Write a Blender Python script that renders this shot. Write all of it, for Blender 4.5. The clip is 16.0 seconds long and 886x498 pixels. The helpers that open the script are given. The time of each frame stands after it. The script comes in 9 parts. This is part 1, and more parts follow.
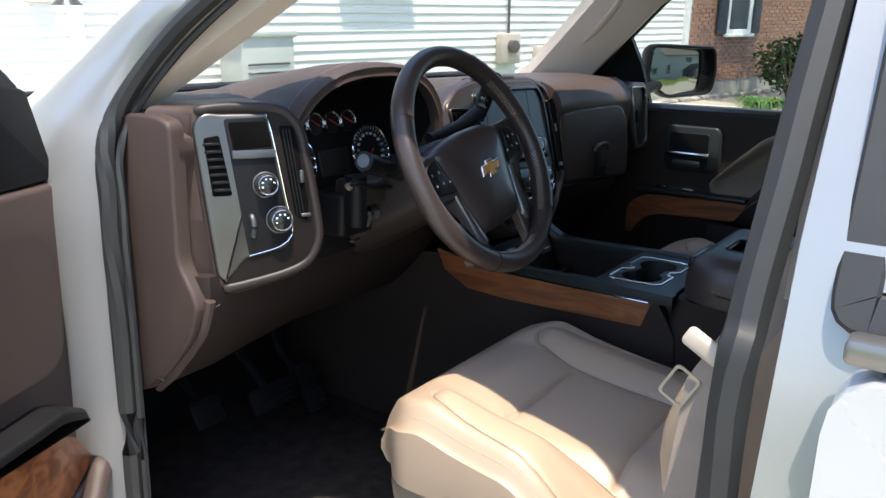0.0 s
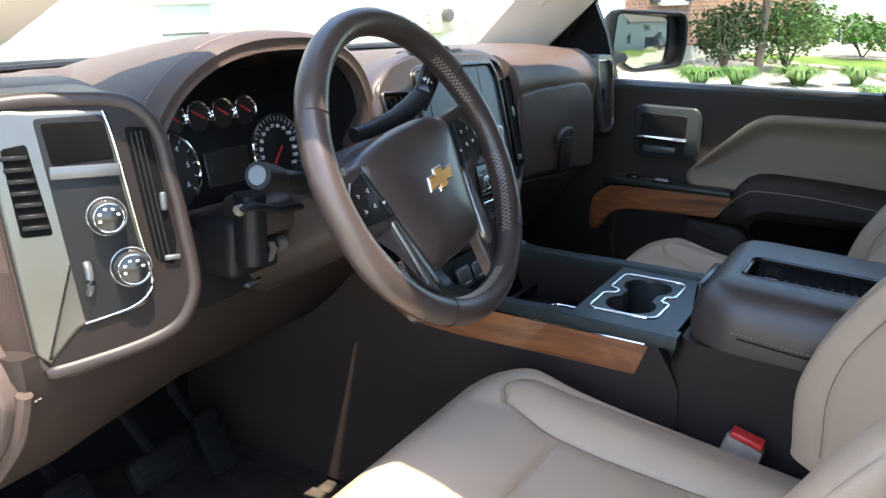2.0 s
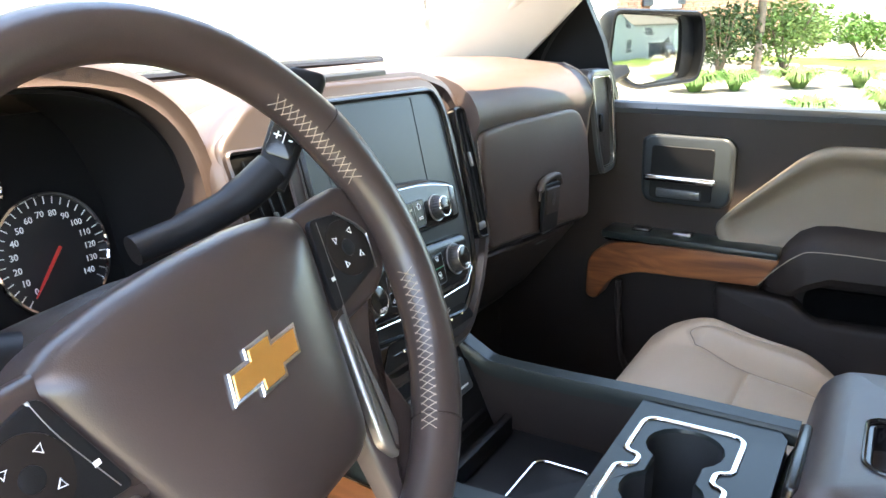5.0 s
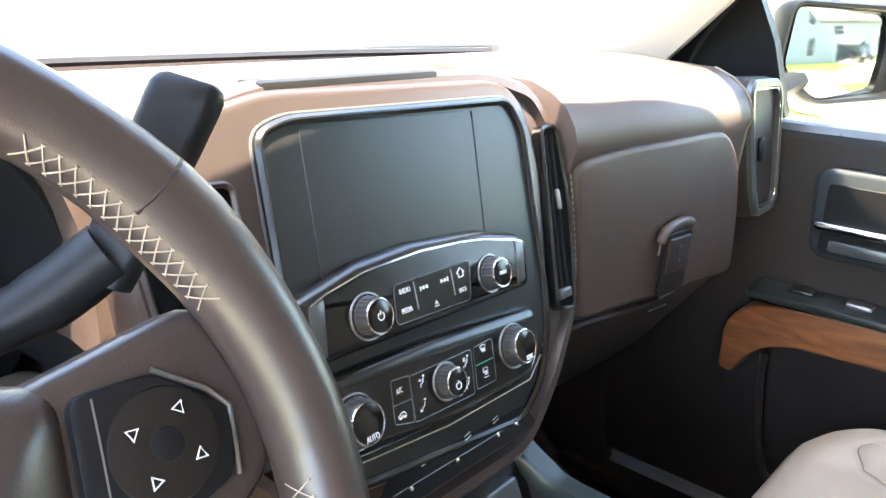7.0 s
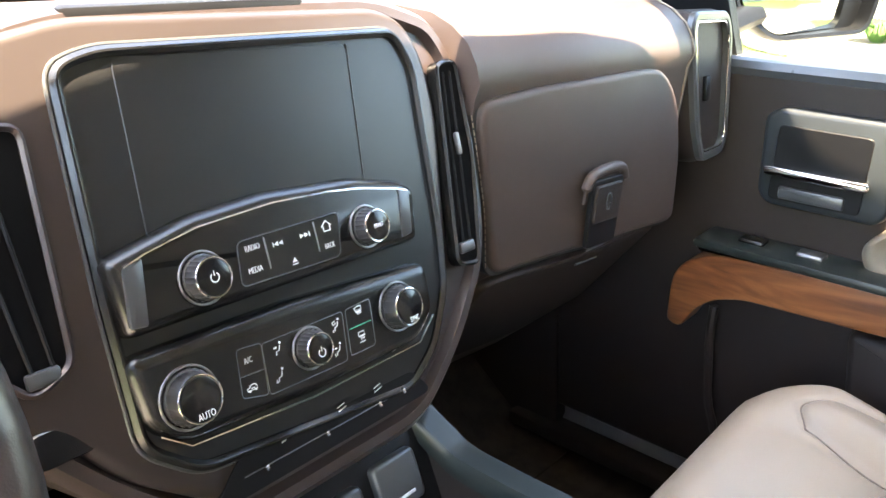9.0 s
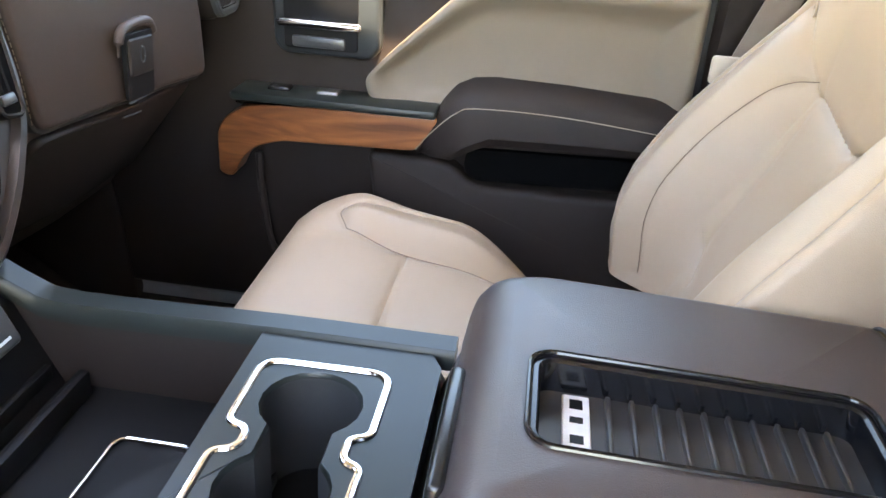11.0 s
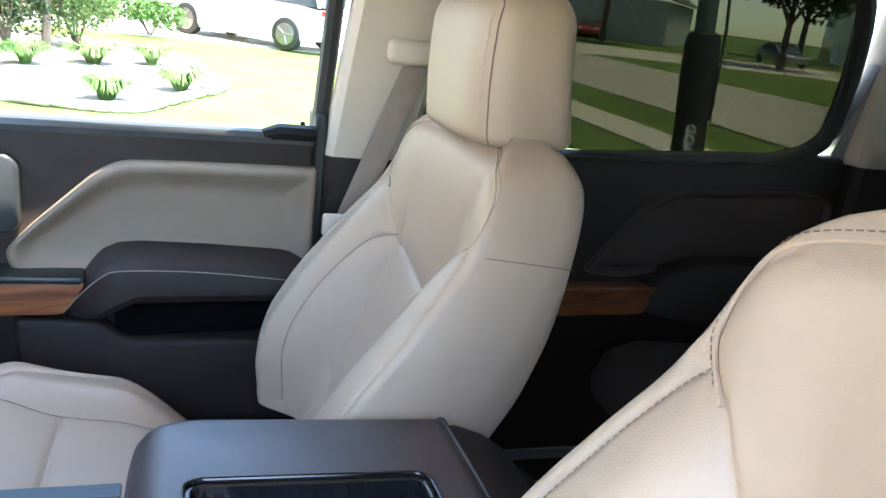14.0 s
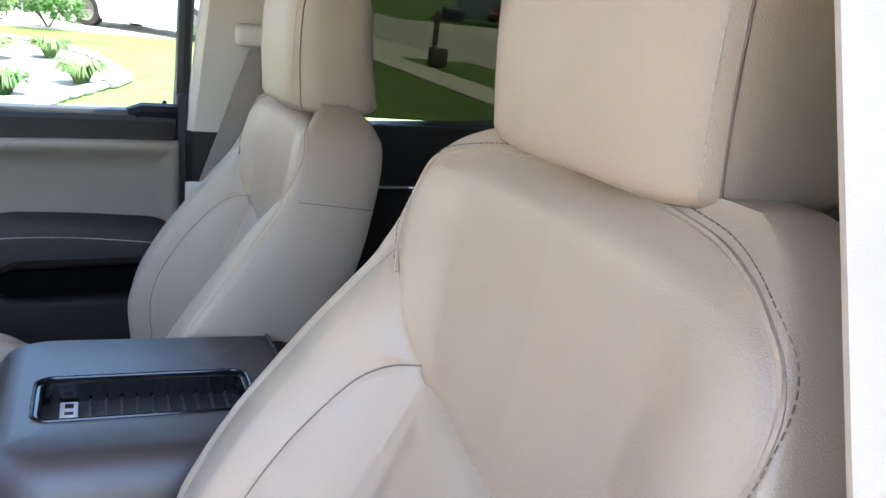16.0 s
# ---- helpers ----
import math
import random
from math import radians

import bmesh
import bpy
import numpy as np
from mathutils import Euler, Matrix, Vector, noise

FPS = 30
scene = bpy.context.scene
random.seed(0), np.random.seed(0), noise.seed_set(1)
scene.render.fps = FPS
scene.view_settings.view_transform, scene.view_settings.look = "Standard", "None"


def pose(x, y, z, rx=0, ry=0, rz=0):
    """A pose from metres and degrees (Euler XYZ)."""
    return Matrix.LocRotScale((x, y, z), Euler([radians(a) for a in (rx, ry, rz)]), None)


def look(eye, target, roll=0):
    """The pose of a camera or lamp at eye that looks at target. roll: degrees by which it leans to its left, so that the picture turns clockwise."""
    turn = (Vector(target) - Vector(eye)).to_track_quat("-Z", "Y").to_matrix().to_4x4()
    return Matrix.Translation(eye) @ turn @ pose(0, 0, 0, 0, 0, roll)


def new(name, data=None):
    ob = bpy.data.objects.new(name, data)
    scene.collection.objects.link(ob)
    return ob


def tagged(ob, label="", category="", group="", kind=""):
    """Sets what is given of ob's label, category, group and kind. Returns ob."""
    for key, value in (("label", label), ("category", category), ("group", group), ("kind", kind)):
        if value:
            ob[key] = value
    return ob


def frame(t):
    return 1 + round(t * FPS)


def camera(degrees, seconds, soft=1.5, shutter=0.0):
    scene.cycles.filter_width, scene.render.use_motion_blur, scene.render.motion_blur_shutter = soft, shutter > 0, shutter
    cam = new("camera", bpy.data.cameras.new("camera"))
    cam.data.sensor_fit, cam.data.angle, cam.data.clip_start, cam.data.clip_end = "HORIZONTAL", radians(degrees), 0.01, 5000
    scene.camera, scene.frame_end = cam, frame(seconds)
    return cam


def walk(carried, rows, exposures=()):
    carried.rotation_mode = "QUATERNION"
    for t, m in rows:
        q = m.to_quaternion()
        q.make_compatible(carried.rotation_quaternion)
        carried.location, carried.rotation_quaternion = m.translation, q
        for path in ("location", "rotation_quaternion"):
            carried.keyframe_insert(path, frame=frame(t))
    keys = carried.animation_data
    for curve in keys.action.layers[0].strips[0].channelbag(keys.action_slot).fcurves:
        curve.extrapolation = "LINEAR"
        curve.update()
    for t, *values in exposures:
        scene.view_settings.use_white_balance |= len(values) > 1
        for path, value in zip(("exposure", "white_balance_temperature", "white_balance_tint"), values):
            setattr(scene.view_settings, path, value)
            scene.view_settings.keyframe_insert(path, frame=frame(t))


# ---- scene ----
cam = camera(57.8, 16.0)
PATH = [
    (0, (-1.61, -0.119, 1.539), (-0.019, 0.972, 1.013), 1.5),
    (0.5, (-1.544, -0.076, 1.523), (0.061, 0.967, 0.944), 1.5),
    (1, (-1.443, -0.019, 1.515), (0.185, 0.973, 0.911), 1.9),
    (1.5, (-1.344, 0.051, 1.513), (0.306, 1.011, 0.915), 2.3),
    (2, (-1.282, 0.102, 1.523), (0.378, 1.048, 0.932), 1.6),
    (2.5, (-1.212, 0.123, 1.518), (0.44, 1.071, 0.908), 1.2),
    (3, (-1.109, 0.132, 1.522), (0.532, 1.102, 0.915), 1.5),
    (3.5, (-1.014, 0.162, 1.514), (0.596, 1.189, 0.919), 0.9),
    (4, (-0.921, 0.217, 1.505), (0.674, 1.253, 0.887), 0.1),
    (4.5, (-0.825, 0.259, 1.49), (0.81, 1.245, 0.894), -0.5),
    (5, (-0.758, 0.293, 1.508), (0.912, 1.236, 0.938), 0.2),
    (7.3, (-0.403, 0.391, 1.504), (1.009, 1.656, 0.866), 2.6),
    (7.5, (-0.38, 0.389, 1.506), (1.01, 1.666, 0.845), 2.7),
    (8, (-0.33, 0.383, 1.504), (1.023, 1.689, 0.821), 3.0),
    (8.2, (-0.313, 0.38, 1.502), (1.02, 1.703, 0.815), 2.7),
    (10.3, (-0.41, 0.314, 1.455), (1.302, 0.881, 0.593), 1.9),
    (10.5, (-0.427, 0.308, 1.455), (1.313, 0.76, 0.578), 2.6),
    (11, (-0.457, 0.297, 1.455), (1.325, 0.479, 0.565), 4.3),
    (11.5, (-0.493, 0.287, 1.469), (1.312, 0.222, 0.611), 5.9),
    (12, (-0.527, 0.281, 1.495), (1.293, 0.007, 0.712), 7.3),
    (12.5, (-0.556, 0.278, 1.513), (1.271, -0.117, 0.803), 7.8),
    (13, (-0.583, 0.279, 1.533), (1.247, -0.191, 0.879), 8.2),
    (13.5, (-0.61, 0.281, 1.547), (1.223, -0.259, 0.957), 7.8),
    (14, (-0.64, 0.28, 1.564), (1.188, -0.327, 1.025), 6.7),
    (14.5, (-0.672, 0.274, 1.586), (1.134, -0.414, 1.073), 5.9),
    (15, (-0.723, 0.238, 1.601), (1.057, -0.526, 1.104), 6.2),
    (15.5, (-0.812, 0.219, 1.595), (0.955, -0.575, 1.099), 6.0),
    (16, (-0.896, 0.208, 1.576), (0.862, -0.574, 1.029), 5.9),
]
EXPOSURE = [(0.0, 1.6, 6300, 10), (0.8, 1.84, 6500, 10), (1.5, 2.5, 6500, 8), (2.5, 3.2, 6700, 8), (3.5, 3.55, 6950, 9), (4.0, 3.82, 7150, 10), (4.5, 3.98, 7400, 11), (7.5, 4.8, 7300, 11), (8.2, 4.8, 7300, 11), (10.3, 4.95, 8500, 15), (11.0, 4.85, 8100, 15), (12.5, 4.6, 7100, 12), (14.5, 4.1, 6050, 12), (16.0, 3.75, 5900, 11)]
walk(cam, [(t, look(eye, target, roll)) for t, eye, target, roll in PATH], EXPOSURE)


# ---------------- light ----------------
GROUND_RISE = math.atan(0.03)          # the lot climbs gently to the truck's right
TO_SUN = Vector((-0.20, -0.22, 1.0)).normalized()
world = bpy.data.worlds.new("sky_world")
scene.world = world
world.use_nodes = True
wn = world.node_tree.nodes
sky = wn.new("ShaderNodeTexSky")
sky.sky_type = "NISHITA"
sky.sun_disc = False
sky.sun_elevation = math.asin(TO_SUN.z)
sky.sun_rotation = math.atan2(TO_SUN.x, TO_SUN.y)
wn["Background"].inputs["Strength"].default_value = 0.15
world.node_tree.links.new(sky.outputs["Color"], wn["Background"].inputs["Color"])
sun = new("sun", bpy.data.lights.new("sun", "SUN"))
sun.data.energy = 3.0
sun.data.angle = radians(0.55)
sun.data.color = (1.0, 0.89, 0.72)
sun.matrix_world = look(TO_SUN * 40, (0, 0, 0))


# ---------------- materials ----------------
def material(name, color, rough=0.5, metal=0.0, vary=0.08, scale=8.0, bump=0.0, bump_scale=400.0, coat=0.0, spec=0.5, grain="noise", dark=None, sheen=0.0):
    """Principled surface with a broad and a fine variation of colour, gloss and relief (metres, object space)."""
    m = bpy.data.materials.new(name)
    m.use_nodes = True
    n, l = m.node_tree.nodes, m.node_tree.links
    b = n["Principled BSDF"]
    b.inputs["Metallic"].default_value = metal
    b.inputs["Coat Weight"].default_value = coat
    b.inputs["Specular IOR Level"].default_value = spec
    b.inputs["Sheen Weight"].default_value = sheen
    geo = n.new("ShaderNodeNewGeometry")
    broad = n.new("ShaderNodeTexNoise")
    broad.inputs["Scale"].default_value = scale
    broad.inputs["Detail"].default_value = 6
    l.new(geo.outputs["Position"], broad.inputs["Vector"])
    ramp = n.new("ShaderNodeMapRange")
    ramp.inputs["From Min"].default_value = 0.3
    ramp.inputs["From Max"].default_value = 0.7
    ramp.inputs["To Min"].default_value = 1 - vary
    ramp.inputs["To Max"].default_value = 1 + vary
    l.new(broad.outputs["Fac"], ramp.inputs["Value"])
    mul = n.new("ShaderNodeVectorMath")
    mul.operation = "SCALE"
    mul.inputs[0].default_value = color[:3]
    l.new(ramp.outputs["Result"], mul.inputs["Scale"])
    out = mul.outputs["Vector"]
    fine = n.new("ShaderNodeTexVoronoi" if grain == "leather" else "ShaderNodeTexNoise")
    fine.inputs["Scale"].default_value = bump_scale
    l.new(geo.outputs["Position"], fine.inputs["Vector"])
    fo = fine.outputs["Distance" if grain == "leather" else "Fac"]
    if dark:
        mix = n.new("ShaderNodeMix")
        mix.data_type = "RGBA"
        mix.inputs["B"].default_value = (*dark, 1)
        thr = n.new("ShaderNodeMapRange")
        thr.inputs["From Min"].default_value = 0.52
        thr.inputs["From Max"].default_value = 0.68
        patch = n.new("ShaderNodeTexNoise")
        patch.inputs["Scale"].default_value = scale * 3.1
        patch.inputs["Detail"].default_value = 8
        l.new(geo.outputs["Position"], patch.inputs["Vector"])
        l.new(patch.outputs["Fac"], thr.inputs["Value"])
        l.new(thr.outputs["Result"], mix.inputs["Factor"])
        l.new(out, mix.inputs["A"])
        out = mix.outputs["Result"]
    l.new(out, b.inputs["Base Color"])
    rr = n.new("ShaderNodeMapRange")
    rr.inputs["To Min"].default_value = max(0.02, rough - 0.07)
    rr.inputs["To Max"].default_value = min(1, rough + 0.07)
    l.new(broad.outputs["Fac"], rr.inputs["Value"])
    l.new(rr.outputs["Result"], b.inputs["Roughness"])
    if bump:
        bp = n.new("ShaderNodeBump")
        bp.inputs["Strength"].default_value = bump
        bp.inputs["Distance"].default_value = 0.0006
        l.new(fo, bp.inputs["Height"])
        l.new(bp.outputs["Normal"], b.inputs["Normal"])
    return m


def glass(name, tint, gloss=0.06):
    """A thin pane: mostly clear, tinted, with a faint mirror image that grows at a slant."""
    m = bpy.data.materials.new(name)
    m.use_nodes = True
    n, l = m.node_tree.nodes, m.node_tree.links
    n.remove(n["Principled BSDF"])
    tr, gl, mx, fr = n.new("ShaderNodeBsdfTransparent"), n.new("ShaderNodeBsdfGlossy"), n.new("ShaderNodeMixShader"), n.new("ShaderNodeFresnel")
    tr.inputs["Color"].default_value = (*tint, 1)
    gl.inputs["Roughness"].default_value = 0.02
    fr.inputs["IOR"].default_value = 1.0 + gloss * 6
    weak = n.new("ShaderNodeMath")
    weak.operation = "MULTIPLY"
    weak.inputs[1].default_value = 0.3
    l.new(fr.outputs["Fac"], weak.inputs[0])
    l.new(weak.outputs["Value"], mx.inputs["Fac"])
    l.new(tr.outputs["BSDF"], mx.inputs[1])
    l.new(gl.outputs["BSDF"], mx.inputs[2])
    l.new(mx.outputs["Shader"], n["Material Output"].inputs["Surface"])
    return m


def glowing(name, color, strength):
    m = bpy.data.materials.new(name)
    m.use_nodes = True
    b = m.node_tree.nodes["Principled BSDF"]
    b.inputs["Base Color"].default_value = (*color, 1)
    b.inputs["Emission Color"].default_value = (*color, 1)
    b.inputs["Emission Strength"].default_value = strength
    return m


def wood_material(name, light, deep, axis):
    """Polished veneer whose grain runs along the given axis."""
    m = bpy.data.materials.new(name)
    m.use_nodes = True
    n, l = m.node_tree.nodes, m.node_tree.links
    b = n["Principled BSDF"]
    geo, mp = n.new("ShaderNodeNewGeometry"), n.new("ShaderNodeMapping")
    mp.inputs["Scale"].default_value = [5.0 if a == axis else 30.0 for a in "xyz"]
    l.new(geo.outputs["Position"], mp.inputs["Vector"])
    t = n.new("ShaderNodeTexNoise")
    t.inputs["Scale"].default_value = 1.0
    t.inputs["Detail"].default_value = 9
    t.inputs["Distortion"].default_value = 1.6
    l.new(mp.outputs["Vector"], t.inputs["Vector"])
    ramp = n.new("ShaderNodeValToRGB")
    ramp.color_ramp.elements[0].position, ramp.color_ramp.elements[0].color = 0.33, (*deep, 1)
    ramp.color_ramp.elements[1].position, ramp.color_ramp.elements[1].color = 0.66, (*light, 1)
    l.new(t.outputs["Fac"], ramp.inputs["Fac"])
    l.new(ramp.outputs["Color"], b.inputs["Base Color"])
    b.inputs["Roughness"].default_value = 0.3
    b.inputs["Coat Weight"].default_value = 0.4
    b.inputs["Coat Roughness"].default_value = 0.12
    return m


LEATHER = material("beige_leather", (0.385, 0.287, 0.205), 0.38, vary=0.06, scale=5, bump=0.35, bump_scale=900, grain="leather")
BROWN = material("cocoa_dash_vinyl", (0.062, 0.044, 0.038), 0.42, spec=0.30, vary=0.08, scale=6, bump=0.45, bump_scale=1100, grain="leather")
WHEEL_HIDE = material("dark_cocoa_leather", (0.040, 0.029, 0.027), 0.33, spec=0.5, vary=0.08, scale=9, bump=0.09, bump_scale=1100, grain="leather")
DARK_SATIN = material("dark_satin_brown_plastic", (0.016, 0.013, 0.012), 0.36, spec=0.1, vary=0.08, scale=9)
BROWN_DK = material("dark_cocoa_plastic", (0.029, 0.0215, 0.019), 0.50, spec=0.22, vary=0.1, scale=6, bump=0.4, bump_scale=1300, grain="leather")
BLACK = material("black_plastic", (0.010, 0.010, 0.011), 0.42, spec=0.15, vary=0.15, scale=14, bump=0.2, bump_scale=1500)
GLOSS_BLACK = material("piano_black_plastic", (0.008, 0.008, 0.009), 0.16, vary=0.1, scale=20)
CARPET = material("dark_carpet", (0.055, 0.044, 0.038), 0.95, vary=0.3, scale=30, bump=1.0, bump_scale=900, spec=0.1)
ROLL = material("dark_cocoa_leather_roll", (0.026, 0.019, 0.018), 0.42, spec=0.3, vary=0.08, scale=9, bump=0.15, bump_scale=1000, grain="leather")
PLATE = material("brushed_satin_plate", (0.115, 0.111, 0.102), 0.36, metal=0.85, vary=0.08, scale=12)
# seat leather darkened to carry the rear bench's shade
BENCH_SHADED = material("shaded_bench_leather", (0.060, 0.044, 0.038), 0.42, vary=0.08, scale=6, bump=0.35, bump_scale=900, grain="leather")
ARM_HIDE = material("cocoa_armrest_leather", (0.052, 0.038, 0.036), 0.38, spec=0.6, vary=0.06, scale=7, bump=0.3, bump_scale=1000, grain="leather")
KNOB = material("dark_ribbed_knob_plastic", (0.030, 0.030, 0.031), 0.34, spec=0.45, vary=0.08, scale=30)
PANEL_BLACK = material("satin_black_panel", (0.011, 0.011, 0.011), 0.24, spec=0.45, vary=0.1, scale=16)
SHROUD = material("grey_brown_column_plastic", (0.026, 0.021, 0.019), 0.45, spec=0.3, vary=0.1, scale=10, bump=0.3, bump_scale=1300)
SATIN = material("satin_silver_trim", (0.25, 0.245, 0.24), 0.36, metal=0.85, vary=0.06, scale=10)
CHROME = material("chrome_trim", (0.8, 0.8, 0.8), 0.09, metal=1.0, vary=0.02, scale=10)
HANDLE_GREY = material("blue_grey_satin_plastic", (0.024, 0.028, 0.031), 0.36, spec=0.35, vary=0.06, scale=14)
STEEL = material("teal_grey_metallic_plastic", (0.018, 0.023, 0.022), 0.32, spec=0.28, vary=0.06, scale=14)
GUNMETAL = material("gunmetal_plastic", (0.075, 0.079, 0.083), 0.3, metal=0.3, vary=0.05, scale=14)
WOOD = wood_material("walnut_veneer", (0.32, 0.118, 0.045), (0.13, 0.042, 0.018), "y")
HEADLINER = material("headliner_fabric", (0.55, 0.49, 0.41), 0.9, vary=0.04, scale=20, bump=0.6, bump_scale=1200, spec=0.2)
PILLAR = material("beige_pillar_plastic", (0.54, 0.465, 0.385), 0.6, vary=0.04, scale=10, bump=0.3, bump_scale=1400)
TAN_TRIM = material("tan_soft_trim", (0.20, 0.158, 0.115), 0.55, vary=0.05, scale=8, bump=0.35, bump_scale=1000, grain="leather")
LACE = material("pale_lacing_thread", (0.30, 0.25, 0.20), 0.7, vary=0.1, scale=80)
FRAME_SATIN = material("brown_satin_frame", (0.062, 0.049, 0.046), 0.34, metal=0.55, vary=0.06, scale=10)
TRAY = material("dark_tray_rubber", (0.034, 0.031, 0.030), 0.4, vary=0.1, scale=30)
THREAD = material("beige_seat_thread", (0.47, 0.37, 0.28), 0.8, vary=0.1, scale=80)
TAUPE = material("taupe_fascia_plastic", (0.125, 0.11, 0.095), 0.45, vary=0.06, scale=8, bump=0.3, bump_scale=1200, spec=0.3)
# near-black that paints in the shade of vents, cubby and pull recess
RECESS_SHADE = material("recess_shade_black", (0.004, 0.004, 0.004), 0.95, vary=0.2, scale=40, spec=0.05)
STITCH = material("tan_thread", (0.27, 0.215, 0.165), 0.8, vary=0.1, scale=80)
SEAM = material("dark_seam_thread", (0.175, 0.125, 0.093), 0.8, vary=0.1, scale=80)
BELT = material("taupe_webbing", (0.26, 0.21, 0.175), 0.75, vary=0.07, scale=40, bump=0.8, bump_scale=700)
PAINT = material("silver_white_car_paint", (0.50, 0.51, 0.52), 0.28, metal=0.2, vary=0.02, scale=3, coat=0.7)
# the same body paint, darkened for the shaded jambs, pillars and sills
PAINT_SHADED = material("silver_white_paint_shaded", (0.31, 0.315, 0.32), 0.32, metal=0.35, vary=0.02, scale=3, coat=0.6)
RUBBER = material("black_rubber", (0.02, 0.021, 0.022), 0.6, vary=0.15, scale=20)
GOLD = material("gold_emblem", (0.66, 0.31, 0.075), 0.25, metal=0.7, vary=0.05, scale=60)
RED = material("red_buckle_plastic", (0.55, 0.03, 0.03), 0.4, vary=0.05, scale=40)
WHITE_MARK = material("white_marking", (0.75, 0.76, 0.76), 0.6, vary=0.03, scale=40)
NEEDLE = glowing("red_needle", (0.30, 0.02, 0.018), 0.02)
DIAL = material("dial_face", (0.012, 0.012, 0.014), 0.5, vary=0.1, scale=60)
SCREEN = material("dark_display_glass", (0.011, 0.011, 0.011), 0.32, spec=0.42, vary=0.1, scale=6)
WINDSHIELD = glass("windshield_glass", (0.93, 0.96, 0.94), 0.05)
SIDE_GLASS = glass("side_glass", (0.82, 0.85, 0.83), 0.05)
DARK_GLASS = glass("privacy_glass", (0.125, 0.13, 0.105), 0.06)
MIRROR = material("mirror_glass", (0.42, 0.43, 0.40), 0.02, metal=1.0, vary=0.0, scale=1)
MIRROR.node_tree.nodes["Principled BSDF"].inputs["Roughness"].default_value = 0.02


# ---------------- mesh helpers ----------------
def thing(name, label, category, group="", kind="", at=(0, 0, 0)):
    ob = new(name)
    ob.empty_display_size = 0.05
    ob.location = at
    return tagged(ob, label, category, group, kind)


def part(name, bm, mat, parent, label="", smooth=40):
    """Links a bmesh as one mesh object under a thing or part. The bmesh is in world metres; the parent may stand anywhere unrotated."""
    me = bpy.data.meshes.new(name)
    bmesh.ops.recalc_face_normals(bm, faces=bm.faces)
    bm.to_mesh(me)
    bm.free()
    me.materials.append(mat)
    for p in me.polygons:
        p.use_smooth = True
    me.set_sharp_from_angle(angle=radians(smooth))
    ob = new(name, me)
    if parent is not None:
        ob.parent = parent
        off = Vector(parent.location)
        up = parent.parent
        while up is not None:
            off += Vector(up.location)
            up = up.parent
        ob.location = -off
    if label:
        ob["label"] = label
    return ob


def structure(name, bm, mat, label, category):
    ob = part(name, bm, mat, None)
    return tagged(ob, label, category, "", "structure")


def frame_of(o, u, v):
    """Matrix whose local x, y, z are u, v and u x v."""
    u, v = Vector(u).normalized(), Vector(v).normalized()
    w = u.cross(v).normalized()
    v = w.cross(u)
    return Matrix(((u.x, v.x, w.x, o[0]), (u.y, v.y, w.y, o[1]), (u.z, v.z, w.z, o[2]), (0, 0, 0, 1)))


IDENT = Matrix.Identity(4)


def box(bm, c, s, r=0.004, seg=2, m=IDENT):
    """A box with rounded edges: centre, size, radius."""
    made = bmesh.ops.create_cube(bm, size=1, matrix=m @ Matrix.Translation(c) @ Matrix.Diagonal((*s, 1)))
    if r > 0:
        edges = list({e for v in made["verts"] for e in v.link_edges})
        bmesh.ops.bevel(bm, geom=edges, offset=min(r, min(s) * 0.48), segments=seg, profile=0.5, affect="EDGES")
    return bm


def loft(bm, rings, cap=True, closed=True):
    """Skin over rings of equal count."""
    vs = [[bm.verts.new(p) for p in ring] for ring in rings]
    k = len(vs[0])
    for a, b in zip(vs, vs[1:]):
        for i in range(k if closed else k - 1):
            j = (i + 1) % k
            try:
                bm.faces.new((a[i], a[j], b[j], b[i]))
            except ValueError:
                pass
    if cap and closed:
        bm.faces.new(list(reversed(vs[0])))
        bm.faces.new(vs[-1])
    return bm


def rrect(w, h, r, n=5, cx=0.0, cy=0.0):
    """Outline of a rounded rectangle, anticlockwise."""
    out = []
    for qx, qy, a0 in ((1, 1, 0), (-1, 1, 90), (-1, -1, 180), (1, -1, 270)):
        for i in range(n + 1):
            a = radians(a0 + 90 * i / n)
            out.append((cx + qx * (w / 2 - r) + r * math.cos(a), cy + qy * (h / 2 - r) + r * math.sin(a)))
    return out


def smooth_poly(pts, r, n=4):
    """Polygon with rounded corners (radius r or one per corner)."""
    out = []
    k = len(pts)
    for i, p in enumerate(pts):
        p0, p1, p2 = Vector(pts[i - 1]), Vector(p), Vector(pts[(i + 1) % k])
        rr = r[i] if isinstance(r, (list, tuple)) else r
        a, b = p0 - p1, p2 - p1
        d = min(rr, a.length * 0.45, b.length * 0.45)
        if d < 1e-5:
            out.append(tuple(p1))
            continue
        a, b = p1 + a.normalized() * d, p1 + b.normalized() * d
        for j in range(n + 1):
            t = j / n
            q = a * (1 - t) ** 2 + p1 * 2 * t * (1 - t) + b * t * t
            out.append(tuple(q))
    return out


def inset(pts, d):
    """Outline moved inward by d (anticlockwise outline)."""
    out = []
    k = len(pts)
    for i in range(k):
        a, b, c = Vector(pts[i - 1]), Vector(pts[i]), Vector(pts[(i + 1) % k])
        e1, e2 = (b - a), (c - b)
        if e1.length < 1e-9:
            e1 = e2
        if e2.length < 1e-9:
            e2 = e1
        n1, n2 = Vector((-e1.y, e1.x)).normalized(), Vector((-e2.y, e2.x)).normalized()
        n = n1 + n2
        n = n.normalized() if n.length > 1e-6 else n1
        out.append(tuple(b + n * d / max(0.5, n.dot(n1))))
    return out


